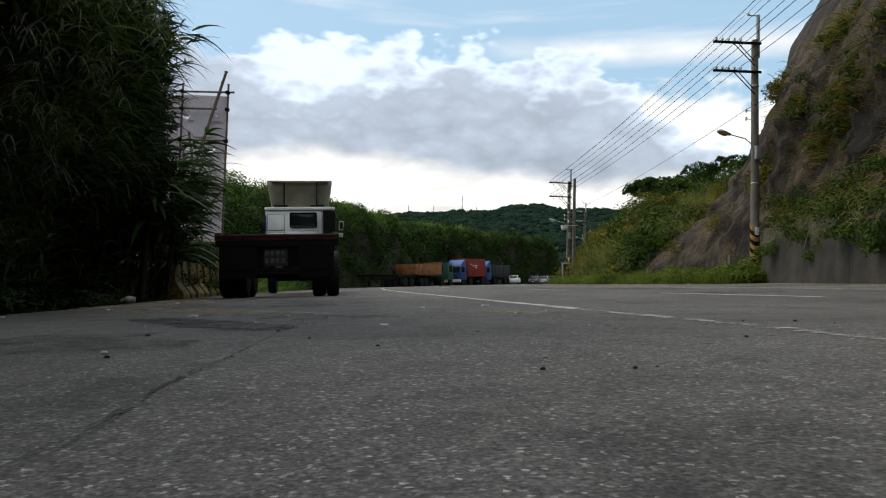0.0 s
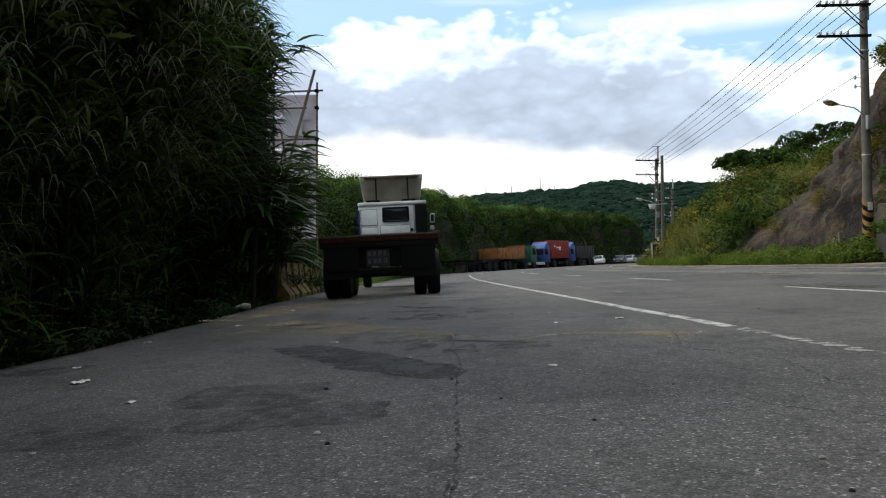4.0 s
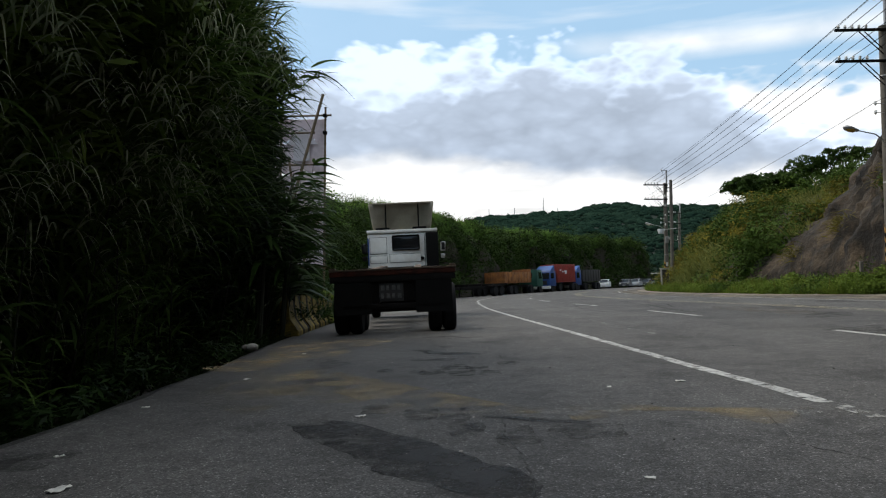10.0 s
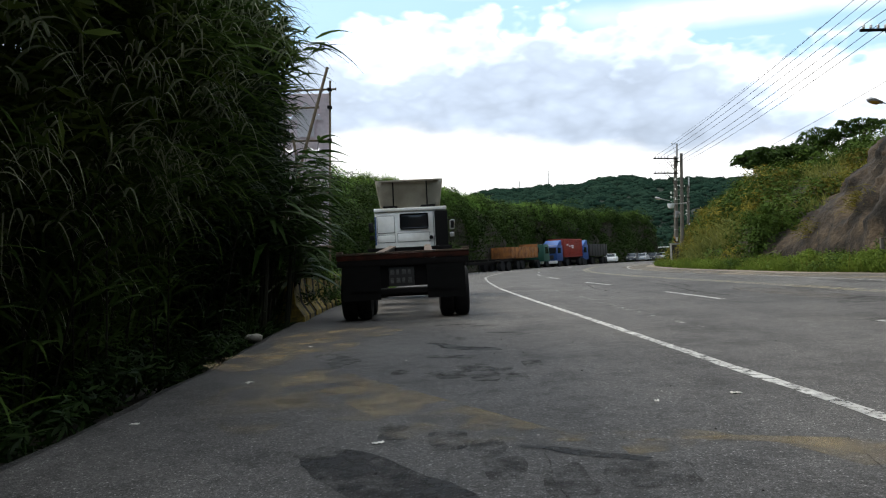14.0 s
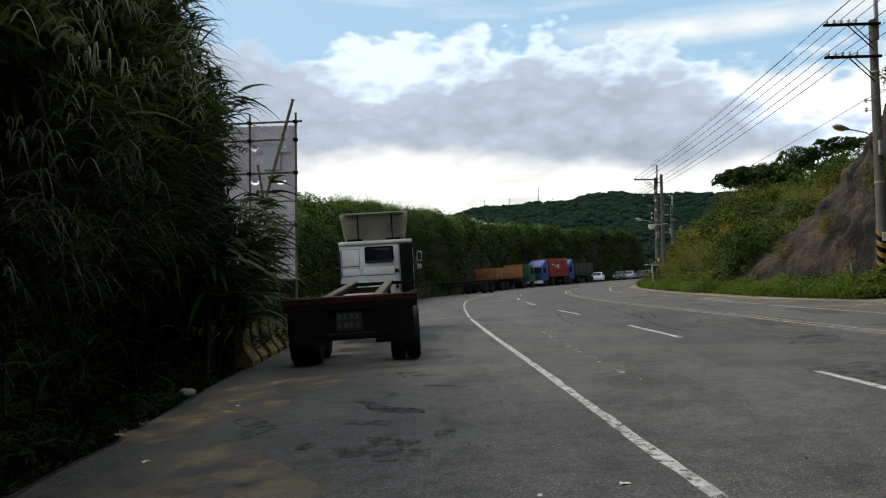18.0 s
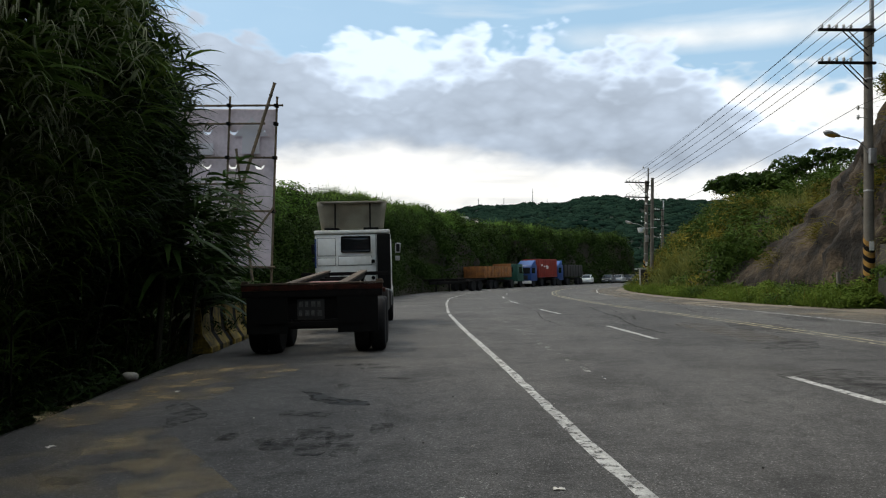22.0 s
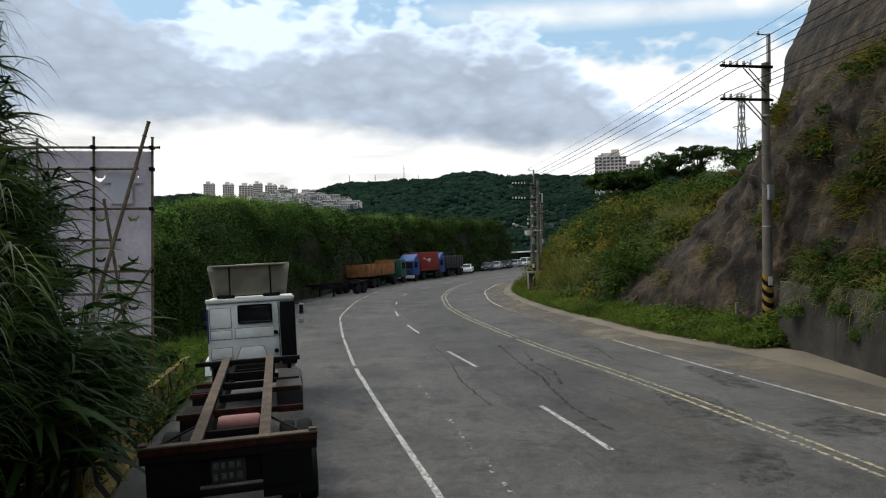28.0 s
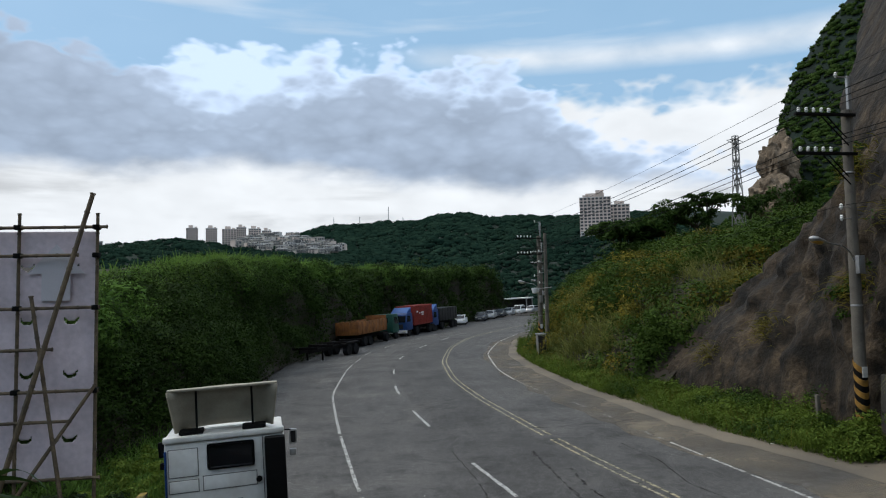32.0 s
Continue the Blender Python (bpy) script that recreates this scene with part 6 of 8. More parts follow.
def utility_pole(x, y, top, lamp=True, arms=2, rz=0.0, base_stripes=True, steelcap=True, dist=False):
    g = float(gz(x, y))
    h = top - g
    P = thing("utility_pole", pose(x, y, g, 0, 0, rz), "grey concrete utility pole with dark cross arms and striped foot", "utility pole", "utility poles")
    part("shaft", lathe([(0.19, -0.3), (0.185, 0.6), (0.135, h - 1.15), (0.13, h - 1.1), (0.02, h - 1.09)], "z", 18), M_POLE, P)
    part("top_extension", boxm(0.08, 0.20, -0.05, 0.05, h - 1.85, h, 0.01), M_STEEL, P, "steel extension at the pole's top")
    part("top_bracket", boxm(-0.30, 0.10, -0.02, 0.02, h - 0.06, h - 0.02, 0.006), M_STEEL, P)
    insulator(P, -0.28, 0, h - 0.02)
    for k in range(arms):
        z = h - 1.28 - 1.22 * k
        arm = part("cross_arm", boxm(-1.85, 0.20, -0.06 - 0.13, 0.05 - 0.13, z - 0.045, z + 0.045, 0.01), M_DARKMETAL, P, "dark cross arm")
        for i in range(3):
            insulator(arm, -1.72 + 0.52 * i, -0.135, z + 0.085)
        for i in range(2):
            insulator(arm, -1.46 + 0.52 * i, -0.135, z + 0.085)
        part("arm_brace", rodm((-0.95, -0.13, z - 0.06), (-0.06, -0.13, z - 0.95), 0.022, n=6), M_DARKMETAL, P)
        part("arm_brace", rodm((-0.72, -0.10, z - 0.06), (0.0, -0.10, z - 0.80), 0.02, n=6), M_DARKMETAL, P)
    for z in (h - 4.15, h - 4.5):
        part("side_hook", rodm((-0.42, -0.1, z), (0, -0.1, z), 0.014, n=6), M_STEEL, P)
        insulator(P, -0.42, -0.1, z - 0.02)
    if base_stripes:
        for i in range(12):
            z0 = 0.18 + i * 0.19
            bm = bmesh.new()
            n = 18
            r = 0.196
            ringa = [bm.verts.new((math.cos(2 * math.pi * j / n) * r, math.sin(2 * math.pi * j / n) * r, z0 + 0.17 * math.sin(2 * math.pi * j / n))) for j in range(n)]
            ringb = [bm.verts.new((math.cos(2 * math.pi * j / n) * r, math.sin(2 * math.pi * j / n) * r, z0 + 0.186 + 0.17 * math.sin(2 * math.pi * j / n))) for j in range(n)]
            for j in range(n):
                bm.faces.new((ringa[j], ringa[(j + 1) % n], ringb[(j + 1) % n], ringb[j]))
            part("stripe", bm, M_STRIPE if i % 2 else M_BLACK, P)
    part("conduit", rodm((0.0, 0.17, 0.1), (0.0, 0.16, h - 4.2), 0.03, n=8), M_STEEL, P)
    part("meter_box", boxm(-0.10, 0.12, -0.32, -0.16, h - 6.2, h - 5.65, 0.015), M_STEEL, P, "grey switch box")
    for z in (h - 3.1, h - 7.2, 2.3):
        part("band", lathe([(0.165, z), (0.172, z + 0.01), (0.172, z + 0.05), (0.165, z + 0.06)], "z", 16), M_STEEL, P)
    part("notice", boxm(-0.10, 0.08, -0.205, -0.19, 2.0, 2.32, 0.004), M_PAPER, P, "small paper notice")
    return P


def street_lamp(px_, py_, z, reach=1.0, rz=0.0, cover=None):
    S = thing("street_lamp", pose(px_, py_, z, 0, 0, rz), "street lamp on a bent arm fixed to the pole", "street lamp", "street lamps")
    pts = [(-0.13, -0.12, -0.45), (-0.30, -0.15, -0.20), (-0.60, -0.18, -0.02), (-reach + 0.1, -0.2, 0.10)]
    bm = bmesh.new()
    for a, b in zip(pts, pts[1:]):
        rod(bm, a, b, 0.024, 0.022, 8, True)
    part("lamp_arm", bm, M_STEEL, S)
    head = part("lamp_head", lathe([(0.03, 0.18), (0.07, 0.12), (0.10, 0.0), (0.14, -0.22), (0.13, -0.38), (0.06, -0.46), (0.01, -0.47)], "x", 16), M_STEEL, S, "oval lamp head")
    head.matrix_basis = pose(-reach, -0.2, 0.12, 0, 12, 0)
    head.scale = (1, 1, 0.7)
    gl = part("lamp_glass", lathe([(0.02, 0.02), (0.10, -0.05), (0.125, -0.2), (0.10, -0.36), (0.02, -0.42)], "x", 16), cover or M_AMBER, S, "amber lamp cover")
    gl.matrix_basis = pose(-reach, -0.2, 0.075, 0, 12, 0)
    gl.scale = (1, 1, 0.7)
    return S


P1, P2, P3, P0 = (14.0, 26.2), (12.8, 59.2), (20.4, 87.0), (11.2, -9.0)
ARM_RZ = {0: 0, 1: -3, 2: 4}
utility_pole(*P1, 12.1, rz=2)
utility_pole(*P2, 11.06, rz=6)
utility_pole(*P3, 11.6, rz=30)
utility_pole(*P0, 11.6, rz=0)
street_lamp(14.0, 26.2, 6.75, 1.45, 12, M_AMBER)
street_lamp(12.8, 59.2, 6.3, 1.4, 10, M_LAMP)
street_lamp(20.4, 87.0, 7.0, 1.4, 30, M_LAMP)
# a second, plainer pole beside the far one, with a white flood lamp and a cabinet at its foot
pp = thing("service_pole", pose(13.15, 58.6, float(gz(13.15, 58.6))), "plain concrete service pole with a meter cabinet", "utility pole", "utility poles")
part("shaft", lathe([(0.17, -0.3), (0.12, 9.2), (0.02, 9.21)], "z", 16), M_POLE, pp)
part("service_bracket", boxm(-0.5, 0.1, -0.04, 0.04, 8.5, 8.58, 0.01), M_DARKMETAL, pp)
for z in (5.4, 6.2, 7.0, 7.8):
    part("rung", rodm((-0.55, 0, z), (0.1, 0, z), 0.016, n=6), M_STEEL, pp)
    insulator(pp, -0.5, 0, z + 0.03)
fl = thing("flood_lamp", pose(12.2, 58.2, 5.8), "white flood lamp on a bracket at the pole", "flood lamp")
part("housing", lathe([(0.05, -0.25), (0.22, -0.2), (0.30, 0.1), (0.30, 0.16), (0.05, 0.18)], "z", 18), M_CARW, fl)
part("bracket", rodm((0.0, 0, 0.1), (1.2, -0.2, 0.2), 0.03, n=6), M_STEEL, fl)
cb = thing("roadside_cabinet", gplane(12.15, 56.6), "tall grey metal cabinet at the pole's foot", "cabinet")
part("body", boxm(-0.3, 0.3, -0.25, 0.25, 0.0, 1.75, 0.02), M_STEEL, cb)
part("door", boxm(-0.26, 0.26, -0.268, -0.25, 0.12, 1.68, 0.008), M_CONC, cb)
part("lid", boxm(-0.34, 0.34, -0.29, 0.29, 1.75, 1.81, 0.015), M_STEEL, cb)


def wire(a, b, sag, r=0.012):
    cu = bpy.data.curves.new("wire", "CURVE")
    cu.dimensions, cu.bevel_depth, cu.bevel_resolution = "3D", r, 1
    sp = cu.splines.new("POLY")
    n = 22
    sp.points.add(n)
    a, b = Vector(a), Vector(b)
    for i in range(n + 1):
        t = i / n
        p = a.lerp(b, t)
        sp.points[i].co = (p.x, p.y, p.z - sag * 4 * t * (1 - t), 1)
    cu.materials.append(M_BLACK)
    ob = new("power_line", cu)
    return tagged(ob, "black overhead power line between the poles", "power line", "power lines")


def arm_end(P, top, rz, lx, k):
    g = 0
    c, s = math.cos(radians(rz)), math.sin(radians(rz))
    return (P[0] + lx * c + 0.135 * s, P[1] + lx * s - 0.135 * c, top - 1.28 - 1.22 * k + 0.20)


tops = {P0: (11.6, 0), P1: (12.1, 2), P2: (11.06, 6), P3: (11.6, 30)}
for A, B, sag in ((P0, P1, 0.3), (P1, P2, 0.3), (P2, P3, 0.3)):
    for k in range(2):
        for lx in (-1.72, -1.2, -0.68):
            wire(arm_end(A, *tops[A], lx, k), arm_end(B, *tops[B], lx, k), sag + 0.05 * k)
    wire((A[0] - 0.28, A[1], tops[A][0] + 0.1), (B[0] - 0.28, B[1], tops[B][0] + 0.1), sag * 0.8, 0.007)
    wire((A[0] - 0.42, A[1] - 0.1, tops[A][0] - 4.1), (B[0] - 0.42, B[1] - 0.1, tops[B][0] - 4.1), sag, 0.009)


# ---------------------------------------------------------------- far parked vehicles
def far_truck_cab(T, y0, paint, w=2.4, roof=2.95, deflector=None):
    """A forward-control cab whose nose is at y0 and points back along -y."""
    cab = part("cab", prism([(y0, 0.75), (y0 + 0.05, 1.7), (y0 + 0.28, roof - 0.2), (y0 + 0.45, roof), (y0 + 1.9, roof), (y0 + 2.0, 0.75)], -w / 2, w / 2, "x", 0.06), paint, T, "painted truck cab")
    part("windscreen", prism([(y0 + 0.02, 1.72), (y0 + 0.21, roof - 0.32), (y0 + 0.26, roof - 0.32), (y0 + 0.08, 1.72)], -w / 2 + 0.15, w / 2 - 0.15, "x"), M_GLASS, cab)
    part("grille", boxm(-0.75, 0.75, y0 - 0.015, y0 + 0.06, 0.95, 1.5, 0.02), M_DGREY, cab)
    part("bumper", boxm(-w / 2, w / 2, y0 - 0.08, y0 + 0.2, 0.42, 0.80, 0.04), M_CARW, cab)
    for s in (-1, 1):
        part("headlight", boxm(s * 0.92 - 0.14, s * 0.92 + 0.14, y0 - 0.1, y0 - 0.06, 0.55, 0.72, 0.02), M_LAMP, cab)
        part("side_window", prism([(y0 + 0.35, 1.75), (y0 + 0.42, roof - 0.35), (y0 + 1.3, roof - 0.35), (y0 + 1.3, 1.75)], s * (w / 2 - 0.01), s * (w / 2 + 0.012), "x"), M_GLASS, cab)
        part("mirror", boxm(s * (w / 2 + 0.17) - 0.08, s * (w / 2 + 0.17) + 0.08, y0 + 0.12, y0 + 0.2, 1.8, 2.25, 0.03), M_BLACK, cab)
        wheel(T, s * 1.02, y0 + 0.95, 0.5, 0.3, s)
    if deflector:
        part("air_deflector", prism([(y0 + 0.5, roof + 0.01), (y0 + 1.7, roof + 0.65), (y0 + 1.9, roof + 0.65), (y0 + 1.9, roof + 0.01)], -w / 2 + 0.12, w / 2 - 0.12, "x", 0.05), deflector, cab)
    return cab


def chassis(T, y0, y1, axles):
    for s in (-1, 1):
        part("frame_rail", boxm(s * 0.45 - 0.06, s * 0.45 + 0.06, y0, y1, 0.75, 1.05, 0.02), M_DARKMETAL, T)
    for y in axles:
        for s in (-1, 1):
            wheel(T, s * 0.98, y, 0.5, 0.5, s)


def far_vehicles():
    # bare trailer standing on its legs
    T = thing("trailer_chassis", gplane(-5.4, 66.5, -28), "bare black container trailer parked on its legs", "trailer")
    chassis(T, 0, 8.2, (5.6, 6.9))
    for y in (0.1, 2.6, 5.0, 8.0):
        part("bolster", boxm(-1.2, 1.2, y, y + 0.2, 1.06, 1.28, 0.02), M_DARKMETAL, T)
    for s in (-1, 1):
        part("landing_leg", boxm(s * 0.75 - 0.06, s * 0.75 + 0.06, 1.6, 1.74, 0.02, 0.8, 0.01), M_DARKMETAL, T)
        part("leg_foot", boxm(s * 0.75 - 0.15, s * 0.75 + 0.15, 1.52, 1.82, 0, 0.03, 0.005), M_STEEL, T)
        part("mudguard", prism([(4.8, 1.1), (5.1, 1.2), (7.3, 1.2), (7.6, 1.1), (7.5, 1.06), (4.9, 1.06)], s * 1.0 - 0.26, s * 1.0 + 0.26, "x"), M_DARKMETAL, T)
    # tipper trailer, orange, with a green tractor behind it
    T = thing("tipper_truck", gplane(-2.0, 79.6, -24), "orange open tipper trailer behind a dark green tractor", "truck")
    chassis(T, 0.3, 12.0, (2.0, 3.3, 8.2))
    bm = bmesh.new()
    box(bm, -1.22, 1.22, 0.0, 8.0, 1.3, 1.42, 0.02)
    for s in (-1, 1):
        box(bm, s * 1.2 - 0.06, s * 1.2 + 0.06, 0.0, 8.0, 1.42, 2.6, 0.01)
    box(bm, -1.22, 1.22, 0.0, 0.1, 1.42, 2.6, 0.01)
    box(bm, -1.22, 1.22, 7.9, 8.0, 1.42, 2.95, 0.01)
    body = part("tipper_body", bm, M_ORANGE, T, "rusty orange tipper body")
    for s in (-1, 1):
        for i in range(9):
            part("body_rib", boxm(s * 1.27 - 0.03, s * 1.27 + 0.03, 0.1 + i * 0.96, 0.2 + i * 0.96, 1.35, 2.6, 0.008), M_ORANGE, body)
    for i in range(4):
        part("body_rib", boxm(-1.1 + i * 0.7, -1.02 + i * 0.7, -0.05, 0.0, 1.35, 2.55, 0.008), M_ORANGE, body)
    cab = part("cab", prism([(10.0, 0.75), (10.0, 2.9), (11.7, 2.9), (12.0, 1.7), (12.05, 0.75)], -1.2, 1.2, "x", 0.06), M_GREEN, T, "dark green cab")
    part("rear_window", boxm(-0.6, 0.6, 9.985, 10.01, 1.9, 2.5, 0.02), M_GLASS, cab)
    for s in (-1, 1):
        part("side_window", prism([(10.6, 1.75), (10.6, 2.55), (11.5, 2.55), (11.75, 1.75)], s * 1.19, s * 1.212, "x"), M_GLASS, cab)
        wheel(T, s * 1.02, 11.2, 0.5, 0.3, s)
    # blue tractor with a red container
    T = thing("container_truck", gplane(3.9, 92.2, -28), "blue tractor unit carrying a red shipping container", "truck")
    far_truck_cab(T, 0.0, M_BLUE, deflector=M_LBLUE, roof=2.8)
    chassis(T, 1.6, 9.6, (3.4, 7.6, 8.8))
    bm = boxm(-1.22, 1.22, 2.4, 8.46, 1.2, 3.62, 0.02)
    con = part("container", bm, M_RED, T, "red corrugated shipping container")
    for s in (-1, 1):
        for i in range(28):
            y = 2.5 + i * 0.212
            part("corrugation", boxm(s * 1.235 - 0.015, s * 1.235 + 0.015, y, y + 0.11, 1.35, 3.5, 0.006), M_RED, con)
    for z0, y0, ln in ((2.75, 3.2, 0.5), (2.55, 4.0, 0.35), (2.6, 4.6, 0.9), (2.35, 4.8, 0.6)):
        part("painted_mark", boxm(1.252, 1.258, y0, y0 + ln, z0, z0 + 0.16, 0.002), M_CARW, con, "white painted mark")
        part("painted_mark", boxm(-1.258, -1.252, y0, y0 + ln, z0, z0 + 0.16, 0.002), M_CARW, con, "white painted mark")
    # second blue tractor with a dark tipper
    T = thing("tipper_truck", gplane(8.0, 100.2, -29), "blue tractor with a dark grey tipper body", "truck")
    far_truck_cab(T, 0.0, M_BLUE, deflector=M_LBLUE, roof=2.85)
    chassis(T, 1.6, 9.2, (3.4, 7.2, 8.4))
    b2 = part("tipper_body", boxm(-1.2, 1.2, 2.3, 9.0, 1.2, 2.9, 0.03), M_DGREY, T)
    for s in (-1, 1):
        for i in range(7):
            part("body_rib", boxm(s * 1.23 - 0.03, s * 1.23 + 0.03, 2.4 + i, 2.5 + i, 1.2, 2.85, 0.008), M_DGREY, b2)


far_vehicles()


def car(m, paint, label, van=False):
    C = thing("parked_car", m, label, "car", "parked cars")
    h = 1.75 if van else 1.45
    low = [(0.0, 0.35), (-0.02, 0.62), (0.12, 0.82), (0.95, 0.95), (3.6, 0.98), (4.25, 0.9), (4.3, 0.4), (4.2, 0.28), (0.15, 0.25)]
    part("body", prism(low, -0.84, 0.84, "x", 0.06), paint, C)
    roof = [(0.85, 0.93), (1.55, h - 0.03), (1.9, h), (3.1, h - 0.02), (3.95, 0.96)] if not van else [(0.6, 0.93), (1.25, h - 0.03), (1.6, h), (3.95, h - 0.04), (4.2, 0.96)]
    cabin = part("cabin", prism(roof, -0.70, 0.70, "x", 0.08), paint, C)
    yw0, yw1 = (0.80, 1.52) if not van else (0.56, 1.22)
    part("windscreen", prism([(yw0 + 0.10, 0.99), (yw1 - 0.02, h - 0.09), (yw1 - 0.06, h - 0.07), (yw0 + 0.03, 0.99)], -0.60, 0.60, "x"), M_GLASS, cabin)
    for s in (-1, 1):
        ends = (3.0, 3.65) if not van else (3.8, 4.0)
        part("side_window", prism([(yw1 - 0.25, 1.0), (yw1 + 0.12, h - 0.12), (ends[0], h - 0.12), (ends[1], 1.0)], s * 0.69, s * 0.712, "x"), M_GLASS, cabin)
        part("headlight", boxm(s * 0.62 - 0.15, s * 0.62 + 0.15, -0.03, 0.04, 0.62, 0.76, 0.03), M_LAMP, C)
        part("mirror", boxm(s * 0.92 - 0.08, s * 0.92 + 0.08, 1.25, 1.35, 0.98, 1.1, 0.03), paint, C)
        for y in (0.85, 3.4):
            wheel(C, s * 0.74, y, 0.31, 0.2, s)
    part("bumper", boxm(-0.82, 0.82, -0.06, 0.1, 0.3, 0.52, 0.04), paint, C)
    part("number_plate", boxm(-0.22, 0.22, -0.075, -0.06, 0.38, 0.48, 0.005), M_PAPER, C)
    return C


cars = [((14.2, 110.5, -13), M_CARW, "white saloon car parked behind the trucks"), ((18.6, 118.5, -17), M_CARD, "dark car parked in the row"), ((21.2, 124.2, -19), M_CARS, "silver car parked in the row"),
        ((23.8, 129.2, -21), M_CARD, "dark saloon parked in the row"), ((26.4, 134.0, -24), M_CARS, "silver hatchback parked in the row"), ((29.2, 138.6, -27), M_CARW, "white van parked near the bend", True),
        ((32.4, 142.4, -38), M_CARS, "silver car parked near the bend"), ((35.6, 146.2, -40), M_CARW, "white car parked near the bend"), ((41, 150.0, -42), M_CARW, "white van at the far bend", True)]
for (x, y, r), paint, lab, *v in cars:
    car(gplane(x, y, r), paint, lab, bool(v))
hut = thing("roadside_shelter", gplane(33, 158, -30), "low shelter with a pale flat roof beside the far bend", "shelter")
part("roof", boxm(-4, 4, -2.5, 2.5, 2.7, 2.95, 0.04), M_WALLW, hut)
for sx in (-3.7, 3.7):
    for sy in (-2.2, 2.2):
        part("post", boxm(sx - 0.1, sx + 0.1, sy - 0.1, sy + 0.1, 0, 2.7, 0.01), M_STEEL, hut)
part("back_wall", boxm(-3.6, 3.6, 2.2, 2.35, 0, 2.6, 0.01), M_DGREY, hut)


# ---------------------------------------------------------------- distance: hills, town, masts
def dirpt(az, el, d, eye=(0.0, 0.0, 2.0)):
    a = radians(az)
    return eye[0] + d * math.sin(a), eye[1] + d * math.cos(a), eye[2] + d * math.tan(radians(el))


def blobs(name, c, rad, material, rng, label):
    """Uneven rounded crowns, one for each centre."""
    nu, nv = 9, 5
    u, v = np.meshgrid(np.arange(nu) * 2 * math.pi / nu, np.linspace(0.0, 0.72 * math.pi, nv), indexing="ij")
    d = np.stack([np.cos(u) * np.sin(v), np.sin(u) * np.sin(v), np.cos(v)], -1).reshape(1, -1, 3)
    ph = rng.uniform(0, 6.28, (len(c), 1, 3))
    lump = 1 + 0.16 * np.sin(d[..., 0] * 4 + ph[..., 0]) * np.sin(d[..., 1] * 4 + ph[..., 1]) + 0.12 * np.sin(d[..., 2] * 7 + d[..., 0] * 6 + ph[..., 2])
    V = c[:, None] + d * (rad[:, None] * lump)[..., None] * np.array([1, 1, 0.6])
    i, j = np.meshgrid(np.arange(nu), np.arange(nv - 1), indexing="ij")
    f = np.stack([i * nv + j, i * nv + j + 1, ((i + 1) % nu) * nv + j + 1, ((i + 1) % nu) * nv + j], -1).reshape(-1, 4)
    F = (np.arange(len(c)) * nu * nv)[:, None, None] + f[None]
    ob = raw(name, V.reshape(-1, 3), F.reshape(-1, 4), material, smooth=True)
    return tagged(ob, label, "forest", kind="stuff")


def far_hill(name, prof, d, depth, seed, label, canopy, rough=1.0, leaf=None, size=0.0026, lim=None, per=24):
    """A wooded ridge: its crest as azimuth and elevation at distance d, falling to the front."""
    rng = np.random.RandomState(seed)
    az = np.linspace(prof[0][0], prof[-1][0], 170)
    el = np.interp(az, [p[0] for p in prof], [p[1] for p in prof])
    k = np.ones(5) / 5
    el = np.convolve(np.pad(el, 2, mode="edge"), k, "valid")
    rows = 26
    V = np.zeros((len(az), rows, 3))
    for i, (a, e) in enumerate(zip(az, el)):
        for j in range(rows):
            t = j / (rows - 1)                      # 0 front foot, 0.8 crest, 1 behind
            dd = d - depth * (0.8 - t) if t < 0.8 else d + depth * (t - 0.8)
            x, y, z = dirpt(a, e, d)
            f = min(1.0, (t / 0.8)) ** 0.85
            zz = z * f if t <= 0.8 else z * (1 - 0.8 * (t - 0.8) / 0.2 * 0.3)
            s, c = math.sin(radians(a)), math.cos(radians(a))
            px_, py_ = s * dd, c * dd
            b = bumps((px_, py_, 0), 1 / 70.0, 12 * rough) + bumps((px_, py_, 2), 1 / 22.0, 4.0 * rough)
            V[i, j] = (px_, py_, zz + b * (0.15 + 0.85 * math.sin(min(1, t / 0.8) * math.pi)) * (0.35 if t > 0.7 else 1))
    idx = (np.arange(len(az) - 1)[:, None] * rows + np.arange(rows - 1)[None]).ravel()
    ob = raw(name, V.reshape(-1, 3), np.stack([idx, idx + rows, idx + rows + 1, idx + 1], 1), M_FOREST_SOIL, smooth=True)
    tagged(ob, label, "hill", kind="structure")
    # crowns
    n = int(canopy * 2.6)
    u0, u1 = (0, len(az) - 1.01) if lim is None else np.interp(lim, [az[0], az[-1]], [0, len(az) - 1.01])
    u, v = rng.uniform(u0, u1, n), rng.uniform(0.5, rows - 3.2, n)
    i, j = u.astype(int), v.astype(int)
    fu, fv = (u - i)[:, None], (v - j)[:, None]
    c = V[i, j] * (1 - fu) * (1 - fv) + V[i + 1, j] * fu * (1 - fv) + V[i, j + 1] * (1 - fu) * fv + V[i + 1, j + 1] * fu * fv
    rad = (0.0018 + 0.0040 * rng.uniform(0, 1, n) ** 1.8) * d
    c[:, 2] += rad * 0.2
    blobs(name + "_canopy", c, rad, leaf or L_FAR, rng, "rounded dark green tree crowns on the " + name.replace("_", " "))
    pts = clumps(c, rad * 1.05, per // 4, rng, 0.75, 0.9)
    lv = leaves(name + "_trees", pts, size * d * 0.8, leaf or L_FAR, rng, flat=0.9, long=1.3)
    tagged(lv, "dark green forest covering the " + name.replace("_", " "), "forest", kind="stuff")


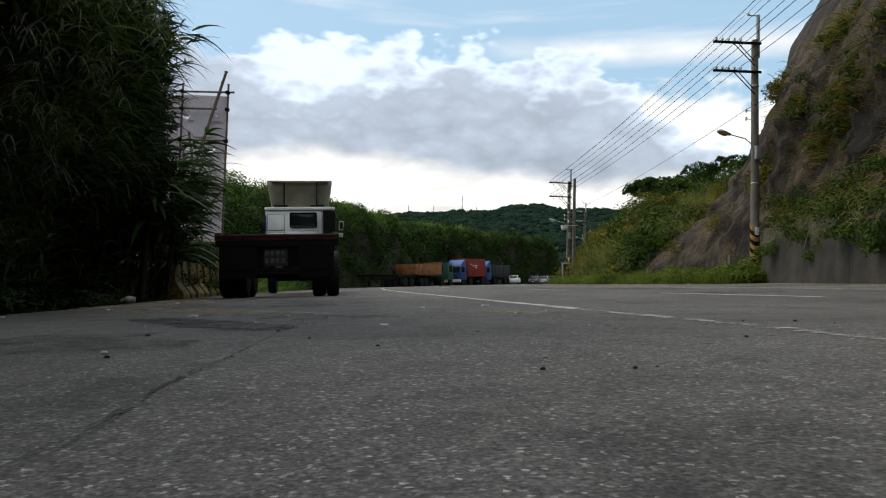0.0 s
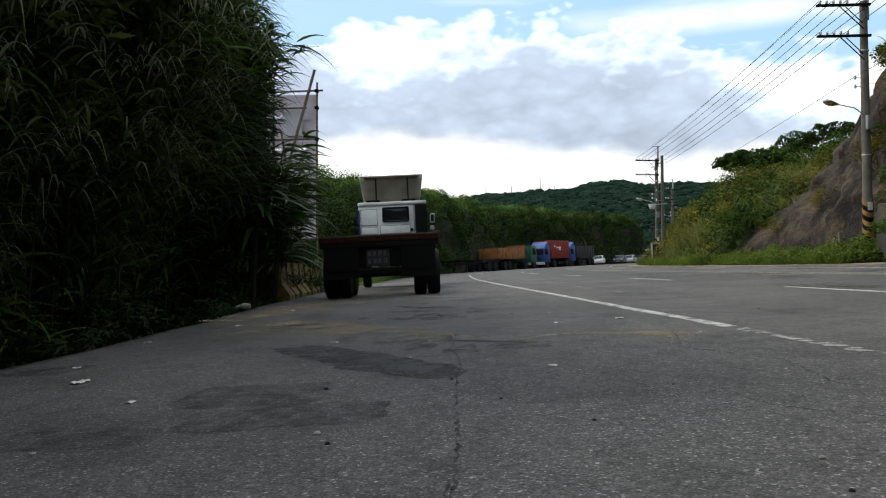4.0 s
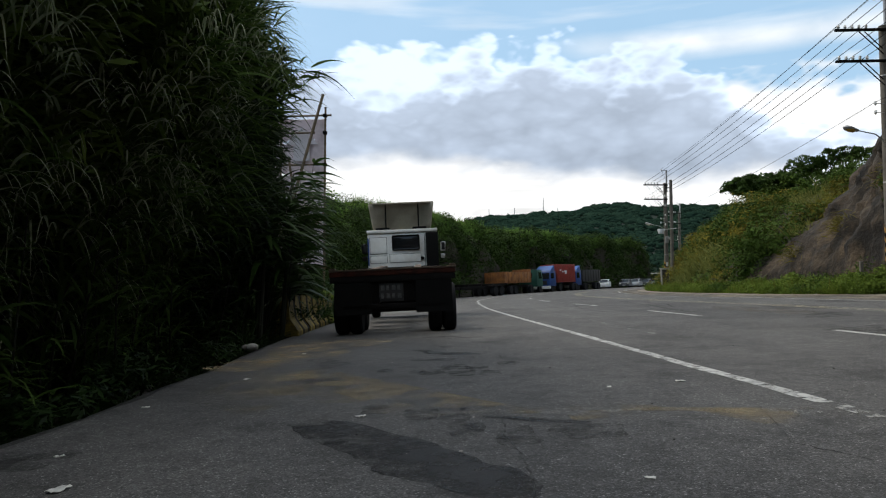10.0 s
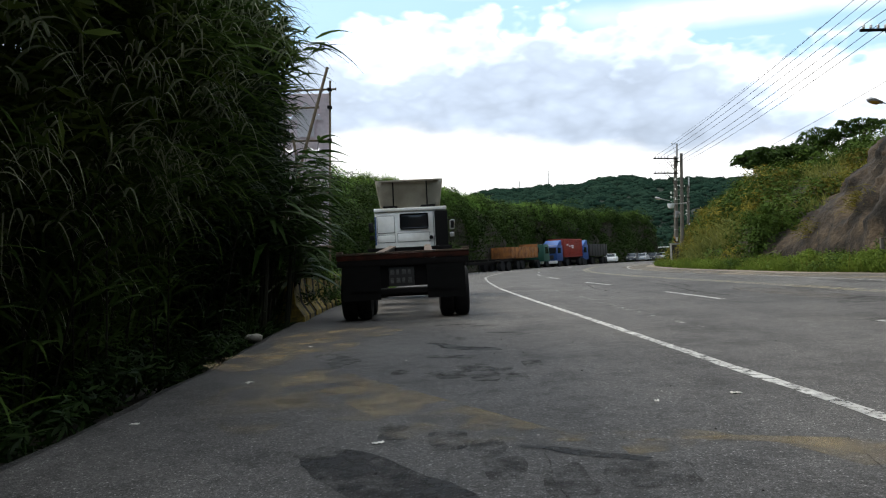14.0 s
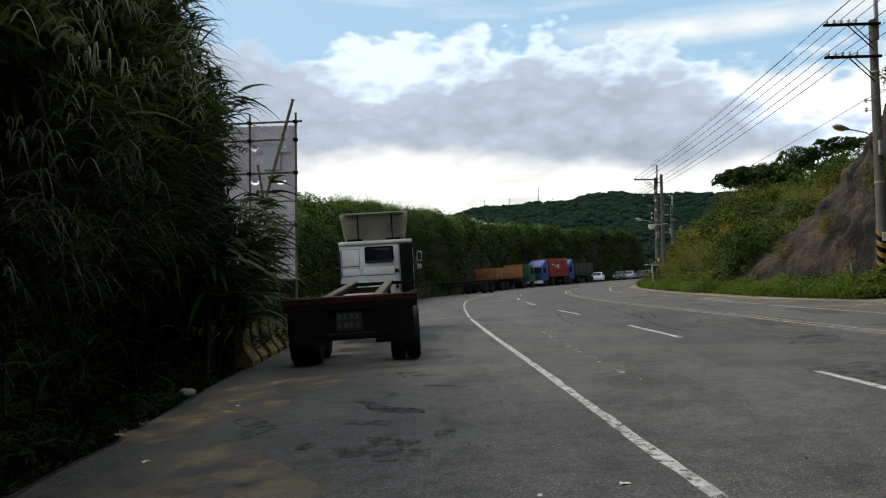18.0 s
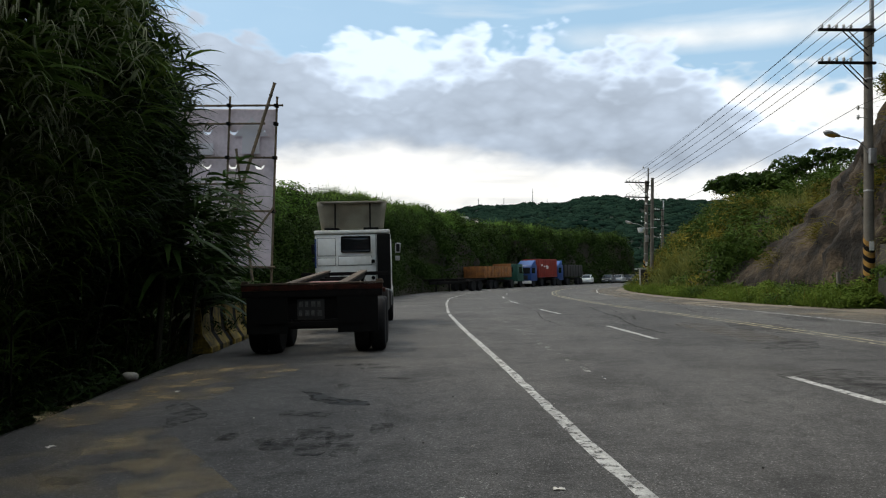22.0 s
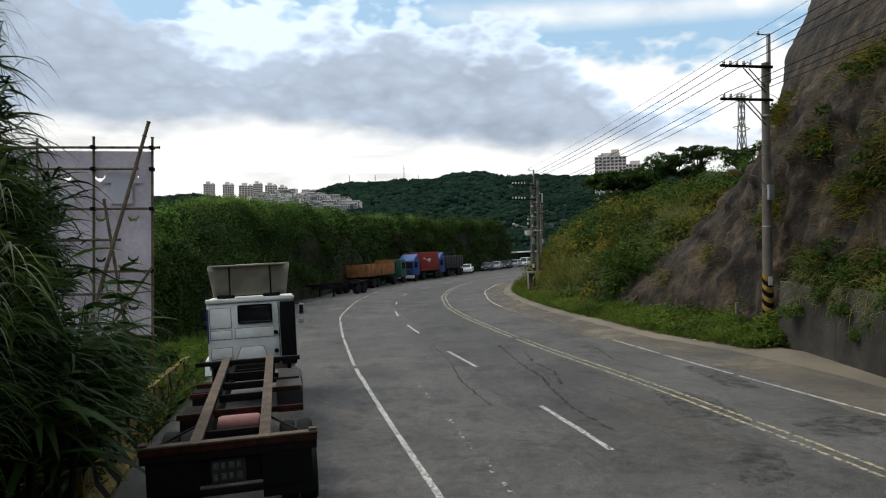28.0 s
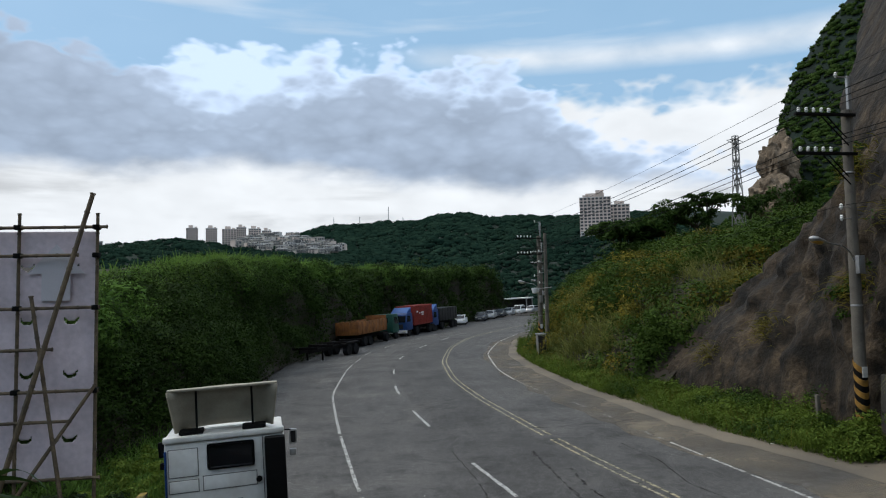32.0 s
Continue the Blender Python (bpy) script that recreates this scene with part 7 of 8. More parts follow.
M_FOREST_SOIL = mat("forest_floor", (0.007, 0.020, 0.013), 0.95, 0.35, 0.03, 0.0, fine=0.3)
far_hill("far_hill", [(-30, 3.5), (-12, 3.9), (-7, 4.6), (-3.7, 5.4), (-1.5, 6.05), (0.4, 5.8), (2.8, 6.25), (4.8, 6.05), (6.4, 6.55), (8, 6.9), (9.6, 6.6), (11.2, 6.25), (13, 6.5), (14.6, 6.35), (16.5, 6.2), (20, 6.3), (26, 6.4), (34, 5.6), (45, 4.5)], 1240, 620, 3, "wooded hill range behind the road, dark green", 5200, size=0.0017, lim=(-12, 26), per=42)
far_hill("middle_hill", [(6, 2.2), (9, 3.4), (11.5, 4.3), (14, 4.7), (18, 5.0), (24, 5.4), (32, 5.4), (45, 4.6)], 300, 120, 4, "wooded hillside beyond the bend", 1700, 0.6, size=0.0022, lim=(6, 30), per=36)
# unseen hill added at the back, keeps low sky light off rear faces
far_hill("unseen_rear_hill", [(95, 8), (115, 16), (140, 18), (170, 17), (200, 18), (230, 16), (262, 9)], 170, 60, 14, "unseen wooded hill added behind to block low sky light", 700, 0.5)
far_hill("steep_hill", [(27, 5.0), (30.3, 7.5), (31.2, 10.6), (32.0, 12.4), (32.7, 15.2), (34.9, 18.2), (36.8, 20.3), (40, 23), (48, 25), (60, 22)], 260, 60, 9, "steep wooded hill rising behind the cliff", 2600, 0.25, L_TREE, 0.0021, per=110)
far_hill("left_hill", [(-60, 3.5), (-40, 3.8), (-26, 4.0), (-20, 4.2), (-16, 4.7), (-13.5, 4.95), (-11, 4.7), (-8, 4.1), (-4, 3.8), (0, 3.6), (5, 3.2)], 640, 240, 6, "low wooded hill in front of the town", 2300, 0.6, size=0.0019, lim=(-28, 5), per=40)


def outcrop(az, el, d, sx, sy, sz):
    """Bare rock that shows through the wood of the steep hill."""
    bm = bmesh.new()
    bmesh.ops.create_icosphere(bm, subdivisions=5, radius=1.0)
    for v in bm.verts:
        p = v.co.copy()
        k = 1 + 0.40 * noise.fractal(p * 1.9 + Vector((az, 0, 3)), 1.0, 2.1, 4, noise_basis="PERLIN_ORIGINAL")
        v.co = Vector((p.x * sx * k, p.y * sy * k, p.z * sz * k))
    ob = part("rock_outcrop", bm, M_TAN, smooth=True)
    ob.matrix_world = pose(*dirpt(az, el, d), 0, 0, -az)
    tagged(ob, "bare tan rock face on the steep wooded hill", "rock", kind="structure")


M_TAN = mat("bare_tan_rock", (0.26, 0.20, 0.14), 0.95, 0.5, 0.12, 1.0, col2=(0.11, 0.085, 0.06), fine=0.8)
outcrop(31.6, 9.6, 232, 5, 7, 9)
outcrop(31.0, 7.6, 226, 5, 6, 6)


def building(name, az, el_top, el_low, d, width, depth, floors, bays, material, label, group="", rz=None, steps=(), category="apartment building", roof=None):
    """A block of flats far off: walls, roof parapet, rows of windows and floor bands."""
    x, y, zt = dirpt(az, el_top, d)
    zb = dirpt(az, el_low, d)[2] - 4
    h = zt - zb
    B = thing(name, pose(x, y, zb, 0, 0, -az if rz is None else rz), label, category, group)
    part("facade", boxm(-width / 2, width / 2, 0, depth, 0, h, 0.0), material, B, smooth=False)
    part("roof_parapet", boxm(-width / 2 - 0.2, width / 2 + 0.2, -0.2, depth + 0.2, h - 0.5, h + 0.15, 0.0), roof or M_WALLW, B, smooth=False)
    for sx, sw, sh in steps:
        part("roof_house", boxm(sx * width - sw * width / 2, sx * width + sw * width / 2, depth * 0.3, depth * 0.8, h, h + sh, 0.0), material, B, smooth=False)
    fh = h / floors
    w0 = None
    for f in range(floors):
        for b in range(bays):
            cx = -width / 2 + (b + 0.5) * width / bays
            if w0 is None:
                w0 = part("window", boxm(-width / bays * 0.34, width / bays * 0.34, -0.12, 0.02, -fh * 0.30, fh * 0.30, 0.0), M_WINDOW, B, smooth=False)
                w0.location = (cx, 0, (f + 0.55) * fh)
            else:
                o = bpy.data.objects.new("window", w0.data)
                scene.collection.objects.link(o)
                o.parent = B
                o.location = (cx, 0, (f + 0.55) * fh)
    return B


# tall block on the right-hand hill
building("apartment_tower", 19.1, 7.85, 4.3, 690, 29, 22, 15, 8, M_WALLP, "pinkish tower block with stepped roof above the trees", steps=((0.0, 0.6, 4.6), (0.15, 0.25, 7.5), (-0.3, 0.2, 3.0)))
building("apartment_tower", 20.95, 7.2, 4.3, 705, 19, 20, 12, 5, M_WALLP, "lower wing of flats beside the tower", steps=((0, 0.5, 4),))
building("apartment_tower", 18.55, 5.15, 3.3, 670, 14, 14, 7, 4, M_WALLW, "pale small block of flats among trees")
# row of flats and the white hillside town on the left
rng_t = np.random.RandomState(8)
for i, (a, e, w) in enumerate([(-12.3, 5.75, 8), (-10.9, 5.75, 8), (-9.6, 5.7, 10), (-8.7, 5.85, 7), (-7.7, 5.75, 9), (-6.8, 5.6, 7)]):
    building("apartment_block", a, e, 4.3, 1020 + i * 6, w * 1.9, 18, 10, 5, M_WALLP, "grey-pink block of flats on the ridge", "flats on the ridge", steps=((-0.1, 0.4, 4.4), (0.3, 0.2, 2.5)))
for i in range(130):
    a = -8.9 + 7.9 * rng_t.uniform(0, 1)
    hi_ = np.interp(a, [-9, -7, -5.4, -4, -2.4, -1], [4.75, 5.1, 5.5, 4.9, 4.75, 4.3])
    lo_ = np.interp(a, [-9, -7, -5, -3, -1], [4.3, 4.0, 3.6, 3.8, 4.0])
    e = 0.35 + lo_ + (hi_ - lo_) * rng_t.uniform(0, 1)
    w = rng_t.uniform(5.5, 12)
    building("town_house", a, e, e - rng_t.uniform(0.0, 0.35), 820 + 150 * (e - 3.6) / 1.6 + rng_t.uniform(0, 10), w, rng_t.uniform(6, 11), rng_t.randint(2, 5), rng_t.randint(2, 5), (M_WALLW, M_WALLC, M_WALLP, M_WALLG, M_WALLC)[rng_t.randint(5)],
             "white flat-roofed house of the hillside town", "hillside town", rz=-a + rng_t.uniform(-40, 40), category="house", roof=(M_WALLG, M_WALLW, M_WALLC)[rng_t.randint(3)])
for a, e in ((-23.5, 4.7), (-20.5, 4.9), (-19, 4.75), (-17.6, 4.6)):
    building("town_house", a, e, e - 0.8, 700, 15, 12, 3, 4, M_WALLW, "white flat-roofed house on the low hill", "hillside town", category="house")


def lattice_tower(az, el_top, el_low, d, w):
    x, y, zt = dirpt(az, el_top, d)
    zb = dirpt(az, el_low, d)[2]
    h = zt - zb
    T = thing("lattice_tower", pose(x, y, zb, 0, 0, 20), "steel lattice power tower above the trees", "power tower")
    def at(t, sx, sy):
        k = w * (1 - 0.72 * min(1, t / 0.85)) / 2
        return Vector((sx * k, sy * k, t * h))
    cs = [(-1, -1), (1, -1), (1, 1), (-1, 1)]
    for c in cs:
        bm = bmesh.new()
        rod(bm, at(0, *c), at(0.85, *c), 0.12, 0.09, 6)
        rod(bm, at(0.85, *c), at(1, *c), 0.12, 0.08, 6)
        part("leg", bm, M_WALLG, T)
    n = 9
    for i in range(n):
        for a, b in zip(cs, cs[1:] + cs[:1]):
            bm = bmesh.new()
            rod(bm, at(i / n, *a), at((i + 1) / n, *b), 0.07, n=4)
            rod(bm, at(i / n, *b), at((i + 1) / n, *a), 0.07, n=4)
            rod(bm, at((i + 1) / n, *a), at((i + 1) / n, *b), 0.06, n=4)
            part("bracing", bm, M_WALLG, T)
    for t in (0.62, 0.80, 0.97):
        for s in (-1, 1):
            bm = bmesh.new()
            rod(bm, (0, 0, t * h + 0.5), (s * w * 0.8, 0, t * h), 0.12, 0.05, 5)
            rod(bm, (0, 0, t * h - 0.7), (s * w * 0.8, 0, t * h), 0.09, 0.05, 5)
            part("tower_arm", bm, M_WALLG, T)


lattice_tower(28.3, 12.4, 0.0, 150, 2.9)
for a, e0, e1 in ((2.75, 6.1, 7.45), (-1.6, 5.8, 6.6), (0.45, 5.7, 6.65), (3.9, 6.0, 6.6)):
    x, y, z = dirpt(a, e1, 1245)
    zb = dirpt(a, e0, 1245)[2] - 6
    T = thing("radio_mast", pose(x, y, zb), "thin radio mast on the distant hill", "mast", "radio masts")
    part("mast_shaft", rodm((0, 0, 0), (0, 0, z - zb), 0.9, 0.5, 6), M_STEEL, T)
    part("antenna", boxm(-0.8, 0.8, -0.4, 0.4, (z - zb) * 0.8, (z - zb) * 0.84, 0.05), M_STEEL, T)


# ---------------------------------------------------------------- trees on the slope
def tree(x, y, z, h, spread, seed, label, umbrella=False, n_leaf=2600):
    r = np.random.RandomState(seed)
    T = thing("tree", pose(x, y, z), label, "tree", "slope trees")
    bm = bmesh.new()
    fork = Vector((r.normal(0, 0.1), r.normal(0, 0.1), h * 0.45))
    rod(bm, (0, 0, -0.6), fork, h * 0.045, h * 0.03, 8)
    tips = []
    for i in range(9):
        a = i * 2.4 + r.uniform(-0.3, 0.3)
        e = Vector((math.cos(a) * spread * r.uniform(0.45, 0.95), math.sin(a) * spread * r.uniform(0.45, 0.95), h * (r.uniform(0.82, 0.98) if umbrella else r.uniform(0.55, 1.0))))
        mid = fork.lerp(e, 0.5) + Vector((0, 0, h * 0.03))
        rod(bm, fork, mid, h * 0.022, h * 0.014, 6)
        rod(bm, mid, e, h * 0.014, h * 0.005, 5)
        tips += [e, mid.lerp(e, 0.5)]
    part("trunk", bm, M_BARK, T)
    C = np.array([list(t) for t in tips for _ in range(3)]) + r.normal(0, spread * 0.16, (len(tips) * 3, 3)) * [1, 1, 0.35 if umbrella else 0.8]
    rad = r.uniform(0.16, 0.30, len(C)) * spread
    pts = clumps(C, rad, max(20, n_leaf // len(C)), r, 0.42 if umbrella else 0.75)
    leaves("crown", pts, 0.05 * spread + 0.03, L_TREE, r, T)
    return T


def on_slope(y, w):
    return slope_pt(y, w)


for x_, y_, zt_, h, s, um, sd in ((24.9, 73.0, 12.0, 5.0, 3.8, True, 1), (29.7, 72.0, 14.3, 4.6, 2.1, False, 3), (31.8, 71.5, 14.0, 4.4, 1.9, False, 5), (33.4, 72.0, 15.2, 5.0, 2.3, True, 6), (28.2, 71.5, 12.9, 3.8, 2.0, False, 7),
                                  (36.0, 69.0, 14.8, 4.2, 2.1, False, 9), (39.0, 67.0, 15.1, 4.2, 2.3, False, 12), (25.2, 71.0, 11.0, 3.0, 1.8, False, 14)):
    tree(x_, y_, zt_ - h, h, s, sd, "spreading tree with a flat dark crown on the slope" if um else "small dark green tree on the bushy slope", um, 7000 if s > 3 else 2600)


# ---------------------------------------------------------------- small things on the road
def patch(name, cx, cy, pts, material, dz, label, category, wob=0.06, seed=0, kind="structure"):
    """A thin stain on the road with an uneven outline."""
    r = np.random.RandomState(seed)
    P = np.array(pts, float)
    n = len(P)
    dense = []
    for i in range(n):
        for t in np.linspace(0, 1, 7)[:-1]:
            dense.append(P[i] * (1 - t) + P[(i + 1) % n] * t + r.normal(0, wob, 2))
    D_ = np.array(dense)
    D_ = (D_ + np.roll(D_, 1, 0) + np.roll(D_, -1, 0)) / 3
    bm = bmesh.new()
    vs_ = [bm.verts.new((x, y, float(gz(x, y)) + dz)) for x, y in D_]
    bm.faces.new(vs_)
    bmesh.ops.triangulate(bm, faces=bm.faces)
    ob = part(name, bm, material, smooth=False)
    return tagged(ob, label, category, kind=kind)


patch("wet_patch", 0, 0, [(-1.89, 2.49), (-1.73, 2.71), (-1.32, 2.40), (-0.91, 1.94), (-0.55, 1.39), (-0.32, 1.13), (-0.27, 0.72), (-0.44, 0.66), (-0.66, 0.89), (-0.88, 1.10), (-1.09, 1.28), (-1.17, 1.53), (-1.47, 1.83)], M_WET, 0.004, "dark damp stain on the asphalt", "stain", 0.035, 1)
patch("oil_stain", 0, 0, [(-1.82, 8.0), (-1.5, 7.78), (-1.2, 7.42), (-0.8, 7.15), (-0.74, 6.9), (-1.05, 6.95), (-1.4, 7.2), (-1.6, 7.6)], M_WET, 0.0045, "dark oil stain behind the lorry", "stain", 0.035, 2)
patch("oil_stain", 0, 0, [(-0.62, 2.62), (-0.3, 2.5), (0.12, 2.28), (0.05, 2.22), (-0.35, 2.40)], M_WET, 0.0048, "thin dark streak of oil on the asphalt", "stain", 0.015, 3)
patch("rust_stain", 0, 0, [(-2.9, 7.3), (-2.55, 6.8), (-2.35, 6.5), (-2.42, 5.75), (-2.55, 6.0), (-2.7, 6.45), (-3.05, 6.9)], M_STAIN, 0.0050, "brown rusty stain on the parking strip", "stain", 0.04, 4)
for i, pts in enumerate([[(6.55, 19.1), (7.2, 18.6), (7.5, 17.6), (7.4, 15.6), (6.7, 14.9), (6.2, 16.5)], [(5.5, 13.1), (6.2, 13.5), (6.5, 13.2), (5.95, 11.8), (5.1, 11.5)], [(8.0, 15.2), (9.2, 15.3), (9.9, 14.8), (9.0, 13.7), (7.8, 13.9)],
                        [(4.0, 8.9), (5.2, 9.3), (6.1, 8.4), (5.6, 7.0), (4.4, 7.2)], [(6.4, 6.5), (7.3, 6.8), (7.4, 4.2), (6.6, 3.8)], [(8.6, 22.0), (9.4, 21.5), (9.2, 18.2), (8.5, 18.6)]]):
    patch("broken_asphalt", 0, 0, pts, M_BROKEN, 0.0046 + 0.0002 * i, "rough dark patch of broken asphalt", "asphalt patch", 0.12, 90 + i)
patch("worn_lane", 0, 0, [(5.6, 19.4), (6.2, 17.2), (6.35, 13.7), (5.4, 13.2), (5.3, 15.5), (5.1, 18.2)], M_PALEWEAR, 0.0040, "pale worn stretch of the lane", "asphalt patch", 0.08, 97)
# tyre prints: short dark blocks
for i, (x, y, w, h, r) in enumerate([(-1.18, 5.15, 0.14, 0.20, 10), (-0.86, 4.98, 0.13, 0.22, 5), (-0.58, 4.95, 0.10, 0.20, 0), (-0.98, 5.55, 0.16, 0.26, 14), (-0.72, 5.35, 0.12, 0.22, 6), (-1.35, 5.25, 0.10, 0.14, 10), (-1.3, 6.47, 0.28, 0.14, -14), (-0.42, 5.75, 0.10, 0.2, 0), (-1.35, 2.95, 0.10, 0.20, 8), (-1.0, 2.72, 0.11, 0.22, 6), (-0.65, 2.15, 0.11, 0.2, 4), (-0.35, 1.95, 0.12, 0.25, 2), (-0.75, 2.55, 0.09, 0.2, 6), (-1.71, 5.43, 0.09, 0.16, 0), (-1.34, 8.33, 0.09, 0.16, 0), (-1.6, 10.5, 0.35, 0.15, 0), (-1.15, 10.1, 0.3, 0.12, 8), (-0.75, 8.9, 0.3, 0.08, -20), (-2.66, 5.02, 0.10, 0.06, 0), (-2.35, 4.1, 0.16, 0.10, 0), (-1.2, 0.4, 0.35, 0.3, 0), (-0.9, -0.1, 0.4, 0.22, 10), (-1.6, -0.4, 0.3, 0.16, 0), (-3.1, 1.6, 0.3, 0.25, 0), (0.05, 2.0, 0.22, 0.2, 0)]):
    c, s = math.cos(radians(r)), math.sin(radians(r))
    patch("tyre_print", 0, 0, [(x + c * u * w - s * v * h, y + s * u * w + c * v * h) for u, v in ((-1, -1), (1, -1), (1, 1), (-1, 1))], M_BROKEN if w >= 0.3 and y < 3 else M_STAIN, 0.0052 + 0.0001 * i, "short dark tyre print on the parking strip", "stain", 0.02, 10 + i)
for i, pts in enumerate([[(-4.05, 6.2), (-4.3, 8.9), (-4.2, 10.2), (-3.5, 11.1), (-2.6, 11.2), (-2.8, 9.9), (-2.7, 8.6), (-2.6, 7.1), (-3.2, 5.9)], [(-3.0, 6.2), (-2.2, 5.0), (-1.3, 3.6), (-0.6, 3.05), (0.6, 2.75), (1.4, 2.5), (1.4, 2.3), (0.5, 2.40), (-0.7, 2.62), (-1.6, 3.2), (-2.5, 4.3)], [(-3.3, 5.6), (-2.2, 5.6), (-1.8, 4.4), (-2.4, 3.2), (-3.2, 3.9)]]):
    patch("dirt_patch", 0, 0, pts, M_DIRT if i == 0 else M_DUST, 0.0025 + 0.0005 * i, "thin spread of sandy dirt on the asphalt", "dirt", 0.28, 40 + i)


def crack(pts, w, seed, label="rough dark crack in the asphalt", material=None):
    r = np.random.RandomState(seed)
    P = np.array(pts, float)
    y = np.concatenate([np.linspace(0, 1, 14)[:-1] + i for i in range(len(P) - 1)] + [[len(P) - 1]])
    i = np.minimum(y.astype(int), len(P) - 2)
    t = (y - i)[:, None]
    C = P[i] * (1 - t) + P[i + 1] * t
    C += r.normal(0, w * (0.9 if material is None else 0.45), C.shape)
    ww = w * r.uniform(0.25, 1.2, len(C))
    d = np.gradient(C, axis=0)
    d /= np.linalg.norm(d, axis=1)[:, None] + 1e-9
    nrm = np.stack([d[:, 1], -d[:, 0]], 1)
    ribbon("road_crack", C - nrm * ww[:, None], C + nrm * ww[:, None], material or M_CRACKLINE, 0.0062, 0, label, "crack")


crack([(-0.02, -6), (-0.05, -3.6), (-0.09, -1.8), (-0.17, -1.3), (-0.19, -0.7), (-0.24, -0.1), (-0.29, 0.66), (-0.31, 1.25), (-0.42, 2.0), (-0.44, 2.5)], 0.007, 1)
crack([(-0.06, -3.2), (-0.12, -1.7), (-0.20, -1.0)], 0.006, 11)
crack([(1.2, 2.6), (1.0, 1.6), (1.35, 0.9), (1.3, 0.2), (1.8, -0.4)], 0.008, 2)
crack([(0.4, 0.9), (0.75, 0.5), (0.9, -0.2), (1.4, -0.6)], 0.007, 3)
crack([(3.6, 23.5), (4.0, 21), (3.7, 19), (4.3, 17.3)], 0.012, 4)
crack([(5.6, 30.5), (7.4, 30.0), (8.6, 30.4)], 0.03, 5)
crack([(4.09, 24.9), (4.67, 22.9), (4.45, 21.1), (4.85, 18.9), (4.97, 17.5), (5.3, 14.5)], 0.013, 6)
crack([(3.92, 14.2), (5.1, 14.3), (6.3, 14.3)], 0.012, 7)
crack([(2.41, 21.0), (3.08, 18.2), (3.13, 16.4), (3.4, 13.5)], 0.013, 8)
crack([(-4.8, 25.85), (-2.0, 25.9), (0.5, 25.8), (2.2, 25.9)], 0.014, 9)
for k_, (pts_, w_) in enumerate((([(4.4, 29), (4.32, 26.0), (4.28, 23.8), (4.37, 21.8), (4.2, 19.8), (4.1, 17.8), (4.3, 15.5)], 0.045), ([(5.3, 32.7), (6.16, 32.4), (7.25, 32.5), (8.4, 32.3), (9.3, 32.6)], 0.06), ([(4.9, 26.5), (4.75, 24.5), (4.95, 22.5), (4.6, 20.5)], 0.04), ([(7.4, 29.0), (7.6, 26.5), (7.3, 24.0), (7.7, 21.5)], 0.03), ([(1.9, 30.0), (2.1, 26.0), (2.0, 22.0), (2.3, 18.5)], 0.03))):
    crack(pts_, w_, 20 + k_, "dark tar seam along the worn lane", M_TAR)
# worn tyre scuffs that run between the lanes
for i, y in enumerate((8.0, 9.3, 10.4, 11.2, 12.3, 13.4, 14.7, 15.6, 17.0, 18.3, 19.9, 21.4, 23.0, 24.6)):
    k = 0.025 + 0.015 * (i % 3)
    x = float(np.interp(y, [8, 12.85, 14.75, 17.07, 19.95, 24.63], [2.0, 1.52, 1.32, 1.16, 0.89, 0.54]))
    patch("paint_scuff", 0, 0, [(x - k, y), (x - k * 1.6, y + 0.7), (x - 0.05 + k, y + 0.95), (x + k, y + 0.02)], M_OLDPAINT, 0.0068, "pale scuffed remains of an old line", "scuff", 0.02, 60 + i)


def pebble(x, y, s, material, name, label, category, seed, group=""):
    r = np.random.RandomState(seed)
    bm = bmesh.new()
    bmesh.ops.create_icosphere(bm, subdivisions=2, radius=s)
    for v in bm.verts:
        v.co *= 1 + 0.28 * noise.noise(v.co * (1.6 / s) + Vector((seed, 0, 0)))
        v.co.z *= 0.62
    ob = part(name, bm, material)
    ob.matrix_world = gplane(x, y, r.uniform(0, 360)) @ Matrix.Translation((0, 0, s * 0.5))
    return tagged(ob, label, category, group)


def scrap(x, y, s, seed, label="crumpled scrap of white paper litter"):
    """A crumpled bit of paper."""
    r = np.random.RandomState(seed)
    bm = bmesh.new()
    n = 5
    g = [[bm.verts.new(((i / n - 0.5) * s, (j / n - 0.5) * s * 0.6, s * 0.16 * r.uniform(0, 1) + 0.004)) for j in range(n + 1)] for i in range(n + 1)]
    for i in range(n):
        for j in range(n):
            bm.faces.new((g[i][j], g[i + 1][j], g[i + 1][j + 1], g[i][j + 1]))
    ob = part("paper_scrap", bm, M_PAPER)
    so = ob.modifiers.new("sheet", "SOLIDIFY")
    so.thickness = 0.002
    ob.matrix_world = gplane(x, y, r.uniform(0, 360))
    return tagged(ob, label, "litter", "litter")


